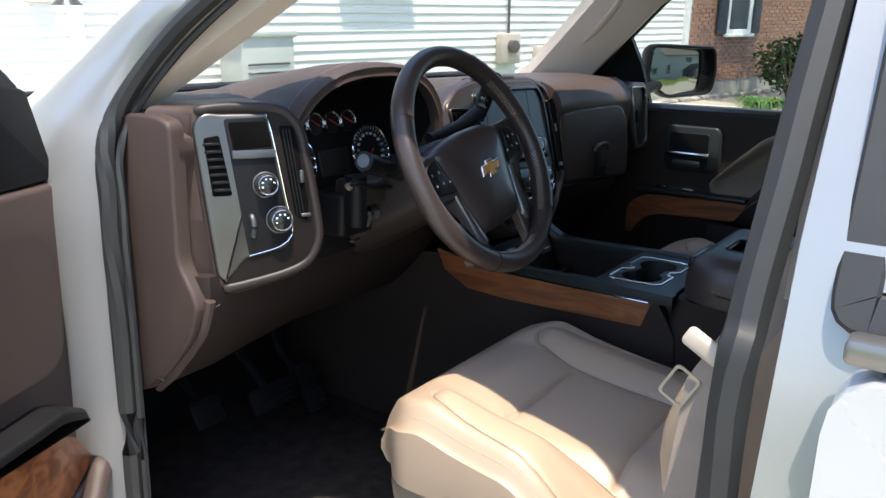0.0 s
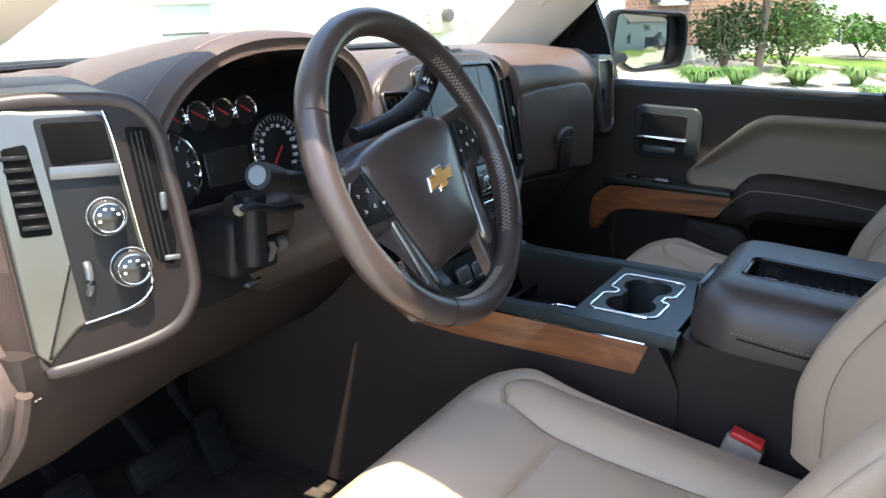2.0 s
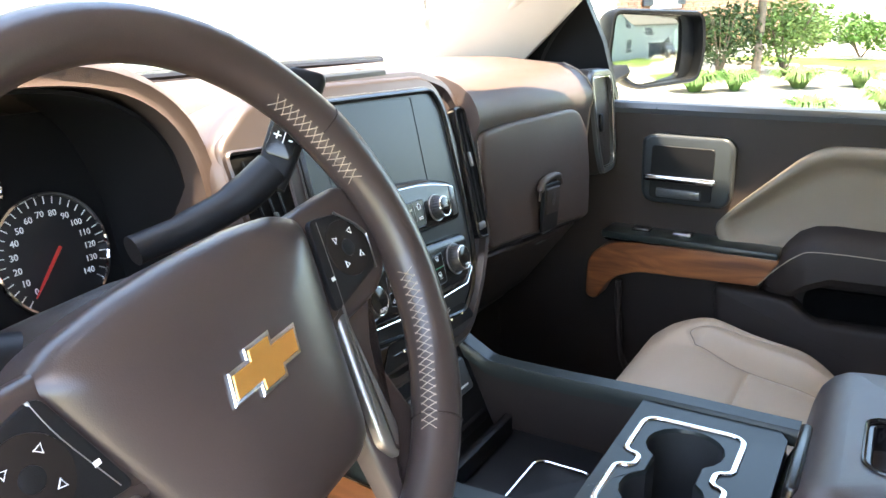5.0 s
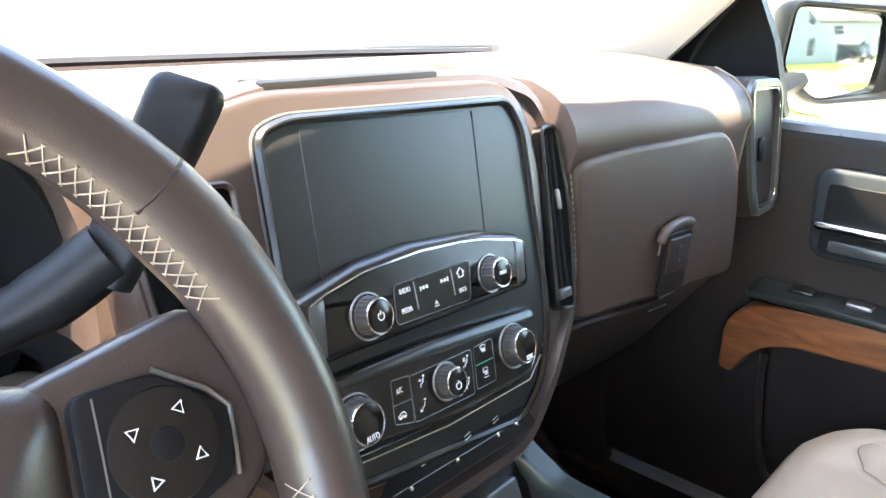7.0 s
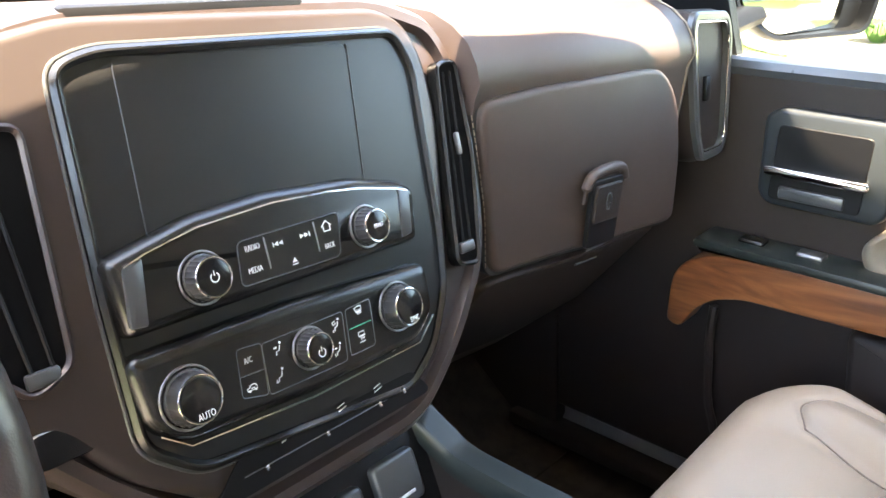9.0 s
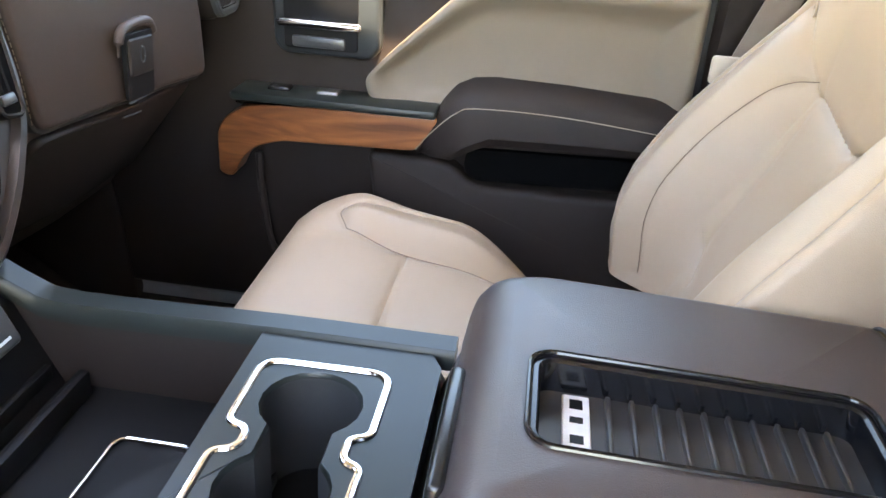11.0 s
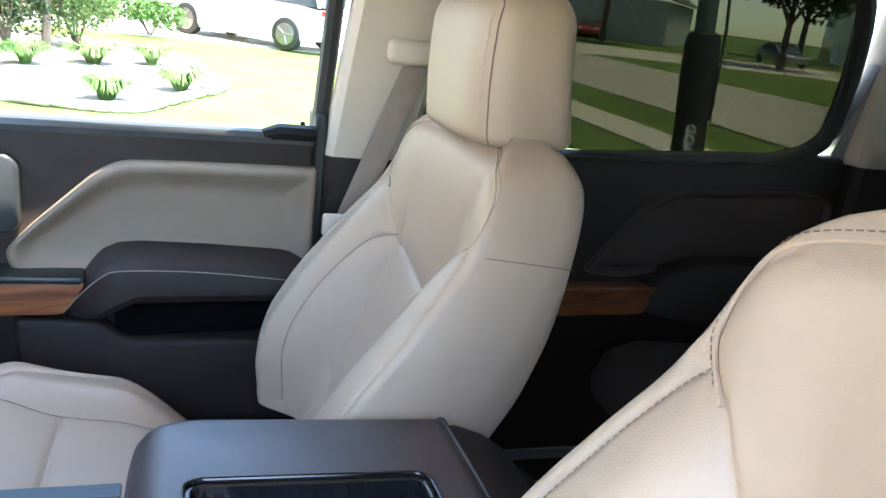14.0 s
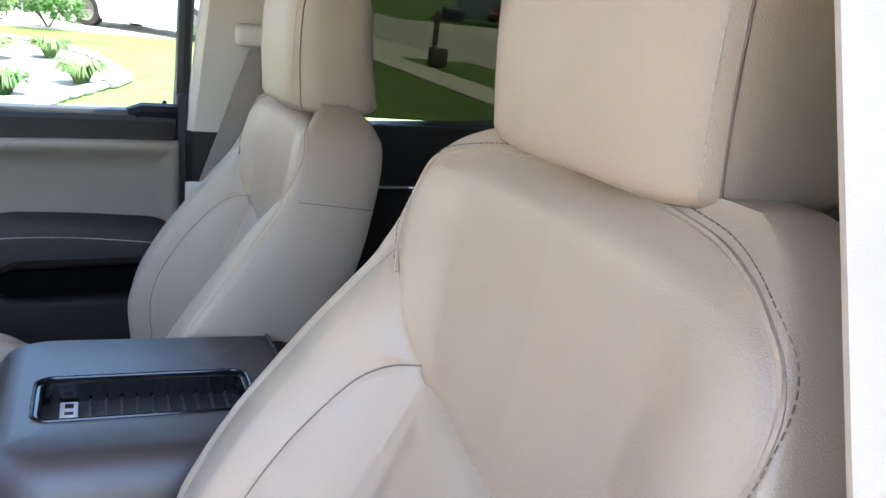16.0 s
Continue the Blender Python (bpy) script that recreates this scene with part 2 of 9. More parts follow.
def lift(pts, m, w):
    return [m @ Vector((x, y, w)) for x, y in pts]


def slab(bm, pts, m, w0, w1, r=0.003, steps=2):
    """A plate: outline pts in the frame m, from depth w0 to w1, its front edge rounded by r."""
    rings = [lift(pts, m, w0)]
    sgn = 1 if w1 > w0 else -1
    for i in range(steps + 1):
        a = math.pi / 2 * i / steps
        rings.append(lift(inset(pts, r * (1 - math.cos(a))), m, w1 - sgn * r * (1 - math.sin(a))))
    return loft(bm, rings)


def band(bm, outer, inner, m, w0, w1, r=0.002):
    """A flat ring between two outlines of equal count."""
    rings = [lift(outer, m, w0), lift(outer, m, w1 - r), lift(inset(outer, r), m, w1), lift(inset(inner, -r), m, w1), lift(inner, m, w1 - r), lift(inner, m, w0)]
    loft(bm, rings + [rings[0]], cap=False)
    return bm


def tube(bm, pts, r, seg=8, closed=False, flat=1.0, up=(0, 0, 1)):
    """A round rod along points."""
    pts = [Vector(p) for p in pts]
    rings = []
    k = len(pts)
    ref = Vector(up)
    for i, p in enumerate(pts):
        if closed:
            d = pts[(i + 1) % k] - pts[i - 1]
        else:
            d = pts[min(i + 1, k - 1)] - pts[max(i - 1, 0)]
        d.normalize()
        s = d.cross(ref)
        if s.length < 1e-4:
            s = d.cross(Vector((1, 0, 0.1)))
        s.normalize()
        q = s.cross(d).normalized()
        rad = r[i] if isinstance(r, (list, tuple)) else r
        rings.append([p + s * rad * math.cos(2 * math.pi * j / seg) + q * rad * flat * math.sin(2 * math.pi * j / seg) for j in range(seg)])
    if closed:
        return loft(bm, rings + [rings[0]], cap=False)
    return loft(bm, rings)


def disc(bm, m, r, w0, w1, seg=28, bev=0.001):
    """A cylinder in frame m between depths w0 and w1, its front edge rounded."""
    c = [(math.cos(2 * math.pi * i / seg), math.sin(2 * math.pi * i / seg)) for i in range(seg)]
    rr = [(r, w0), (r, w1 - bev), (r - bev * 0.3, w1 - bev * 0.3), (r - bev, w1)]
    return loft(bm, [[m @ Vector((x * q, y * q, w)) for x, y in c] for q, w in rr])


def stitches(bm, pts, r=0.0008, dash=0.0045, gap=0.003, closed=False):
    """A run of separate short threads along a line."""
    pts = [Vector(p) for p in pts]
    if closed:
        pts.append(pts[0])
    run, on, start = 0.0, True, pts[0]
    for a, b in zip(pts, pts[1:]):
        d = (b - a).length
        t = 0.0
        while d - t > 1e-6:
            left = (dash if on else gap) - run
            step = min(left, d - t)
            t += step
            run += step
            if run >= (dash if on else gap) - 1e-7:
                q = a.lerp(b, t / d)
                if on and (q - start).length > 1e-5:
                    tube(bm, [start, q], r, 4)
                start, on, run = q, not on, 0.0
    return bm


def at_uv(m, u, v, w=0.0):
    return m @ Matrix.Translation((u, v, w))


def catmull(pts, n=8, closed=False):
    """A smooth curve through points."""
    pts = [Vector(p) for p in pts]
    k = len(pts)
    out = []
    for i in range(k if closed else k - 1):
        p0 = pts[i - 1] if (closed or i > 0) else pts[0] * 2 - pts[1]
        p1, p2 = pts[i], pts[(i + 1) % k]
        p3 = pts[(i + 2) % k] if (closed or i + 2 < k) else p2 * 2 - p1
        for j in range(n):
            t = j / n
            out.append(0.5 * ((2 * p1) + (p2 - p0) * t + (2 * p0 - 5 * p1 + 4 * p2 - p3) * t * t + (3 * p1 - p0 - 3 * p2 + p3) * t ** 3))
    if not closed:
        out.append(pts[-1])
    return out


def interp(x, xs, ys):
    return float(np.interp(x, xs, ys))


def curve(x, xs, ys):
    """A smooth curve through (xs, ys), without kinks at the points."""
    if x <= xs[0] or x >= xs[-1]:
        return float(ys[0] if x <= xs[0] else ys[-1])
    i = max(k for k in range(len(xs) - 1) if xs[k] <= x)
    h = xs[i + 1] - xs[i]
    def tangent(k):
        if k == 0 or k == len(xs) - 1:
            j = max(k - 1, 0)
            return (ys[j + 1] - ys[j]) / (xs[j + 1] - xs[j])
        a, b = (ys[k] - ys[k - 1]) / (xs[k] - xs[k - 1]), (ys[k + 1] - ys[k]) / (xs[k + 1] - xs[k])
        return 0.0 if a * b <= 0 else 2 * a * b / (a + b)
    t = (x - xs[i]) / h
    return float(ys[i] * (1 + 2 * t) * (1 - t) ** 2 + tangent(i) * h * t * (1 - t) ** 2 + ys[i + 1] * t * t * (3 - 2 * t) + tangent(i + 1) * h * t * t * (t - 1))


def sstep(x, a, b):
    t = min(1, max(0, (x - a) / (b - a)))
    return t * t * (3 - 2 * t)


def words(name, text, size, m, mat, parent, label="", depth=0.0004, align="CENTER"):
    """Raised lettering in the frame m, as a mesh."""
    cu = bpy.data.curves.new(name, "FONT")
    cu.body, cu.size, cu.extrude, cu.align_x, cu.align_y = text, size, depth, align, "CENTER"
    cu.resolution_u = 2
    cu.offset = 0.035 * size if size > 0.09 else (-0.018 * size if size < 0.008 else 0.0)
    tmp = bpy.data.objects.new("tmp", cu)
    scene.collection.objects.link(tmp)
    me = bpy.data.meshes.new_from_object(tmp.evaluated_get(bpy.context.evaluated_depsgraph_get()))
    bpy.data.objects.remove(tmp)
    bpy.data.curves.remove(cu)
    me.transform(m)
    me.materials.clear()
    me.materials.append(mat)
    ob = new(name, me)
    if parent is not None:
        ob.parent = parent
        off = Vector(parent.location)
        up = parent.parent
        while up is not None:
            off += Vector(up.location)
            up = up.parent
        ob.location = -off
    if label:
        ob["label"] = label
    return ob


# ---------------- frames of the cabin's main faces ----------------
POD = frame_of((-0.76, 0.80, 1.30), (0.86, -0.51, 0), (0.07, 0.13, 0.99))
STACK = frame_of((0.02, 0.794, 1.244), (1, 0, 0), (0, 0.31, 0.95))
WHEEL = frame_of((-0.446, 0.6095, 1.329), (1, 0, 0), (0, 0.454, 0.891))
PPOD = frame_of((0.722, 0.785, 1.305), (1, 0.06, 0), (0, 0.1, 0.99))

# ---------------- truck shell ----------------
truck = thing("pickup_truck", "white pickup truck with its driver door open, on the drive", "truck")


def side_pillar(bm, pts, widths, depth, x_in):
    """A post in the side of the cab: centre line (y, z, x), widths along y."""
    rings = []
    for (y, z, x), w in zip(pts, widths):
        rings.append([(x, y + w / 2, z), (x + depth * 0.85 * x_in, y + w / 2, z), (x + depth * x_in, y + w * 0.3, z), (x + depth * x_in, y - w * 0.3, z), (x + depth * 0.85 * x_in, y - w / 2, z), (x, y - w / 2, z)])
    return loft(bm, rings)


def build_shell():
    bow = lambda y: 0.118 * sstep(y, 0.25, 0.76)      # the roof's front edge curves back towards the pillars
    # roof skin and headliner
    bm = bmesh.new()
    rings = []
    for y, z, w in ((0.757, 1.752, 0.565), (0.55, 1.80, 0.60), (0.12, 1.85, 0.65), (0.0, 1.853, 0.70), (-0.6, 1.855, 0.71), (-1.35, 1.83, 0.65), (-1.48, 1.79, 0.63)):
        ring = []
        for i in range(13):
            a = -1 + 2 * i / 12
            ring.append((a * (w + 0.07) - 0.02, y - bow(y) * a * a, z + 0.05 * (1 - a * a) - 0.02))
        for i in range(13):
            a = 1 - 2 * i / 12
            ring.append((a * (w + 0.05) - 0.02, y - bow(y) * a * a, z - 0.035 + 0.03 * (1 - a * a) - 0.02))
        rings.append(ring)
    loft(bm, rings)
    part("roof", bm, PAINT, truck)
    bm = bmesh.new()
    rings = []
    for y, z, w in ((0.722, 1.698, 0.58), (0.5, 1.745, 0.62), (0.1, 1.785, 0.65), (-0.6, 1.79, 0.65), (-1.3, 1.765, 0.63)):
        ring = [((-1 + 2 * i / 12) * w - 0.02, y - bow(y) * (-1 + 2 * i / 12) ** 2, z + 0.03 * (1 - (-1 + 2 * i / 12) ** 2) - 0.02) for i in range(13)]
        ring += [((1 - 2 * i / 12) * w - 0.02, y - bow(y) * (1 - 2 * i / 12) ** 2, z + 0.012 + 0.03 * (1 - (1 - 2 * i / 12) ** 2) - 0.02) for i in range(13)]
        rings.append(ring)
    loft(bm, rings)
    part("headliner", bm, HEADLINER, truck, "beige fabric headliner")
    # floor pan, fire wall, rear wall, cab sides below the doors
    bm = bmesh.new()
    box(bm, (-0.02, -0.02, 0.56), (1.84, 2.96, 0.06), 0.01)
    part("floor_pan", bm, CARPET, truck, "dark carpeted cab floor")
    bm = bmesh.new()
    box(bm, (-0.02, 1.42, 0.98), (1.84, 0.06, 0.85), 0.01)
    part("fire_wall", bm, BLACK, truck)
    bm = bmesh.new()
    box(bm, (-0.02, -1.50, 1.0), (1.84, 0.06, 0.86), 0.02)
    part("rear_wall", bm, BROWN_DK, truck)
    bm = bmesh.new()
    rings = []
    for x in (-0.98, -0.90, -0.4, 0.36, 0.86, 0.94):
        drop = 0.06 if abs(x + 0.02) > 0.9 else 0.0
        rings.append([(x, 1.40, 1.33 - drop), (x, 1.5, 1.36 - drop), (x, 2.5, 1.28 - drop), (x, 2.9, 1.17 - drop), (x, 2.95, 0.75), (x, 1.4, 0.75)])
    loft(bm, rings)
    part("bonnet", bm, PAINT, truck)
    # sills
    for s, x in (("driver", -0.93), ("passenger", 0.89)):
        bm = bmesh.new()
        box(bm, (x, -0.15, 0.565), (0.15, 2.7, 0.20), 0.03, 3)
        part("door_sill", bm, PAINT_SHADED, truck)
    for x in (-0.86, 0.83):
        bm = bmesh.new()
        box(bm, (x, -0.15, 0.632), (0.12, 2.5, 0.03), 0.01, 2)
        part("sill_plate", bm, BROWN_DK, truck, "ribbed dark sill plate")
    # windshield and rear window
    bm = bmesh.new()
    rings = []
    for t in np.linspace(0, 1, 8):
        y, z = 1.40 - 0.655 * t, 1.37 + 0.372 * t + 0.03 * math.sin(math.pi * t)
        w = 0.80 - 0.18 * t
        rings.append([(a * w - 0.02, y - (0.10 + 0.018 * t) * a * a, z) for a in np.linspace(-1, 1, 15)])
    loft(bm, rings, closed=False)
    ws = part("windshield", bm, WINDSHIELD, truck, "clear windshield")
    ws.visible_shadow = False
    bm = bmesh.new()
    loft(bm, [[(a * 0.72 - 0.02, -1.50, 1.37) for a in (-1, 0, 1)], [(a * 0.66 - 0.02, -1.45, 1.82) for a in (-1, 0, 1)]], closed=False)
    part("rear_window", bm, DARK_GLASS, truck)
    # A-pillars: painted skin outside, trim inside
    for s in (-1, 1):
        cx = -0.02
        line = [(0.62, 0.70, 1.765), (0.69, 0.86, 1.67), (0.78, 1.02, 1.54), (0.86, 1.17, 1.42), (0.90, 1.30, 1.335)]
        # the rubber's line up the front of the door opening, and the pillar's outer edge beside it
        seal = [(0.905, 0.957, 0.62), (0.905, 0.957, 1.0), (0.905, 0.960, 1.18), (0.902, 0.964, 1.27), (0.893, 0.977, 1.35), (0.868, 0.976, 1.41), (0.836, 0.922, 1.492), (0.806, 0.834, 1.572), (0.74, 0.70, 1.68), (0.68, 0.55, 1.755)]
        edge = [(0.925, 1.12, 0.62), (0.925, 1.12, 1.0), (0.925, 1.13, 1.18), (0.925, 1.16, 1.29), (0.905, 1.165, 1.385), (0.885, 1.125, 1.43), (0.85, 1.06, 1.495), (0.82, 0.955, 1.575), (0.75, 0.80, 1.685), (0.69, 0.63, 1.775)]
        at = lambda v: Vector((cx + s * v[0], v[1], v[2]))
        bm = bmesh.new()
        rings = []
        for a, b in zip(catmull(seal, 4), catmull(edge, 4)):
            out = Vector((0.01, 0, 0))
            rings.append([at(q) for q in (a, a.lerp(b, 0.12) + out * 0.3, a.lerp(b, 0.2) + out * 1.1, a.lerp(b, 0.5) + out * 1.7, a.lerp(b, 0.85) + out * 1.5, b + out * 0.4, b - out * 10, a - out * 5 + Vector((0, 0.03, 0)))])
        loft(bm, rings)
        part("a_pillar", bm, PAINT_SHADED, truck, "painted pillar and door jamb")
        bm = bmesh.new()
        rings = []
        for x, y, z in line:
            p = Vector((cx + s * x, y, z))
            rings.append([p + Vector((s * a, b, c)) for a, b, c in ((0.015, -0.13, -0.05), (0.03, -0.10, 0.0), (-0.01, 0.0, 0.03), (-0.05, 0.03, 0.022), (-0.078, -0.002, 0.0), (-0.062, -0.06, -0.035), (-0.02, -0.12, -0.068))])
        loft(bm, rings)
        part("a_pillar_trim", bm, PILLAR, truck, "beige plastic pillar trim")
        if s > 0:
            bm = bmesh.new()
            tube(bm, catmull([(cx + 0.628, 0.80, 1.665), (cx + 0.640, 0.825, 1.628), (cx + 0.672, 0.88, 1.578), (cx + 0.712, 0.945, 1.528), (cx + 0.742, 0.99, 1.50)], 5), [0.007] + [0.014] * 19 + [0.007], 10, flat=0.6)
            part("grab_handle", bm, PILLAR, truck, "beige grab handle on the pillar")
        # rubber round the door opening, a fat bead and a thin lip
        path = catmull([Vector(q) for q in seal] + [Vector((0.665, 0.40, 1.785))], 5)
        bm = bmesh.new()
        tube(bm, [at(q) for q in path], 0.0145, 8)
        part("weatherstrip", bm, RUBBER, truck, "black rubber door seal")
        bm = bmesh.new()
        tube(bm, [at(q + Vector((-0.012, -0.016, -0.012))) for q in path], 0.006, 6)
        part("seal_lip", bm, RUBBER, truck)
        # B-pillar
        bm = bmesh.new()
        side_pillar(bm, [(-0.035, 1.79, cx + s * 0.70), (-0.035, 1.6, cx + s * 0.79), (-0.035, 1.38, cx + s * 0.90), (-0.03, 1.1, cx + s * 0.945), (-0.03, 0.62, cx + s * 0.945)], [0.09, 0.07, 0.07, 0.07, 0.09], 0.06, -s)
        part("b_pillar", bm, PAINT_SHADED, truck)
        bm = bmesh.new()
        d = 0.026 if s < 0 else 0.0      # driver's strip shifted forward to fit the camera's view
        tube(bm, catmull([(cx + s * 0.67, 0.3, 1.785), (cx + s * 0.685, 0.08, 1.77), (cx + s * 0.73, 0.015 + d * 0.3, 1.70), (cx + s * 0.83, 0.01 + d * 0.7, 1.45), (cx + s * 0.885, 0.010 + d, 1.30), (cx + s * 0.905, 0.012 + d, 1.22), (cx + s * 0.91, 0.02 + d, 0.75), (cx + s * 0.91, 0.08 + d, 0.64)], 6), 0.019, 8)
        part("weatherstrip", bm, RUBBER, truck, "black rubber door seal")
        # rails along the roof edge
        bm = bmesh.new()
        tube(bm, [(cx + s * 0.61, 0.69, 1.750), (cx + s * 0.64, 0.5, 1.785), (cx + s * 0.69, 0.0, 1.805), (cx + s * 0.70, -0.8, 1.80), (cx + s * 0.68, -1.3, 1.77)], 0.028, 8)
        part("roof_rail", bm, PAINT, truck)
        # C-pillar
        bm = bmesh.new()
        side_pillar(bm, [(-1.22, 1.79, cx + s * 0.70), (-1.25, 1.6, cx + s * 0.78), (-1.27, 1.38, cx + s * 0.885), (-1.30, 1.1, cx + s * 0.93), (-1.30, 0.62, cx + s * 0.93)], [0.34, 0.34, 0.34, 0.36, 0.36], 0.04, -s)
        part("c_pillar", bm, PAINT_SHADED, truck)
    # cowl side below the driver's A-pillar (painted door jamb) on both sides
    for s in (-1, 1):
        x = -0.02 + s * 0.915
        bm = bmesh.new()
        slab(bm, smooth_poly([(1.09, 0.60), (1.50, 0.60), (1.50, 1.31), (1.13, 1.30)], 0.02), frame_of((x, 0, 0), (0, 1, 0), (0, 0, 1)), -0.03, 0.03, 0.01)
        part("hinge_jamb", bm, PAINT_SHADED, truck, "painted door jamb")
        bm = bmesh.new()
        slab(bm, smooth_poly([(1.55, 0.55), (2.9, 0.55), (2.9, 1.15), (1.45, 1.32), (1.45, 0.6)], 0.05), frame_of((-0.02 + s * 0.96, 0, 0), (0, 1, 0), (0, 0, 1)), -0.03, 0.03, 0.012)
        part("front_wing", bm, PAINT, truck)


def build_truck_outside():
    """Cargo bed, wheels, nose and chassis."""
    for x in (-0.955, 0.915):
        bm = bmesh.new()
        slab(bm, smooth_poly([(1.56, 0.62), (3.25, 0.62), (3.25, 1.30), (1.56, 1.30)], 0.04), frame_of((x, 0, 0), (0, -1, 0), (0, 0, 1)), -0.04, 0.04, 0.012)
        part("bed_side", bm, PAINT, truck)
    bm = bmesh.new()
    box(bm, (-0.02, -2.4, 0.72), (1.80, 1.68, 0.05), 0.008, 1)
    part("bed_floor", bm, RUBBER, truck)
    bm = bmesh.new()
    box(bm, (-0.02, -3.27, 0.98), (1.84, 0.06, 0.60), 0.02, 2)
    part("tailgate", bm, PAINT, truck)
    bm = bmesh.new()
    box(bm, (-0.02, -0.15, 0.43), (0.9, 6.0, 0.16), 0.03, 1)
    part("chassis", bm, RUBBER, truck)
    bm = bmesh.new()
    box(bm, (-0.02, 3.02, 0.62), (1.86, 0.16, 0.26), 0.05, 3)
    part("front_bumper", bm, CHROME, truck, "chrome front bumper")
    bm = bmesh.new()
    box(bm, (-0.02, 2.96, 0.95), (1.2, 0.06, 0.34), 0.02, 2)
    part("grille", bm, GLOSS_BLACK, truck)
    for sx in (-1, 1):
        bm = bmesh.new()
        box(bm, (-0.02 + sx * 0.76, 2.94, 1.0), (0.28, 0.10, 0.22), 0.03, 2)
        part("headlight", bm, WHITE_MARK, truck)
        for y in (2.05, -2.1):
            bm = bmesh.new()
            F = frame_of((-0.02 + sx * 0.84, y, 0.40 + 0.03 * sx * 0.84), (0, sx, 0), (0, 0, 1))
            disc(bm, F, 0.40, -0.12, 0.13, 36, 0.04)
            wheel = part("wheel", bm, RUBBER, truck, "black tyre")
            bm = bmesh.new()
            disc(bm, F, 0.24, 0.05, 0.137, 28, 0.02)
            for k in range(6):
                a = math.pi * k / 3
                tube(bm, [F @ Vector((0.05 * math.cos(a), 0.05 * math.sin(a), 0.138)), F @ Vector((0.22 * math.cos(a), 0.22 * math.sin(a), 0.138))], 0.018, 6)
            part("rim", bm, SATIN, wheel)


build_shell()
build_truck_outside()


# ---------------- dashboard ----------------
dash = thing("dashboard", "cocoa brown padded dashboard with stitched seams and silver trim", "dashboard")


def dash_sweep(x):
    """The passenger side of the dash falls back towards the centre stack."""
    return 0.030 * (1 - sstep(x, 0.25, 0.50))


def dash_front(x):
    """How far back the dash face reaches at x: recessed behind the gauges and the centre stack."""
    return interp(x, [-0.9, -0.67, -0.64, -0.235, -0.215, 0.2, 0.8], [0.86, 0.86, 1.0, 1.0, 0.93, 0.93, 0.93]) if x < 0.25 else 0.775 + dash_sweep(x) + 0.135 * sstep(x, 0.648, 0.664)


def dash_profile(x):
    """The (y, z) section of the padded body at x, from the windshield back down to the foot space."""
    drop = 0.02 * sstep(abs(x + 0.02), 0.72, 0.86)
    f = dash_front(x)
    g = max(f, 0.80)
    return [(1.40, 1.375 - drop), (1.25, 1.405 - drop), (1.10, 1.420 - drop), (max(f + 0.09, 0.95), 1.424 - drop), (f + 0.06, 1.418 - drop), (f + 0.034, 1.408 - drop), (f + 0.015, 1.394 - drop), (f + 0.004, 1.376), (f - 0.001, 1.358), (f + 0.005, 1.342), (f + 0.012, 1.25), (f + 0.018, 1.15), (f + 0.045, 1.10), (f + 0.12, 1.02), (f + 0.17, 0.95), (max(f + 0.22, 1.1), 0.90), (1.36, 0.88), (1.40, 1.0)]


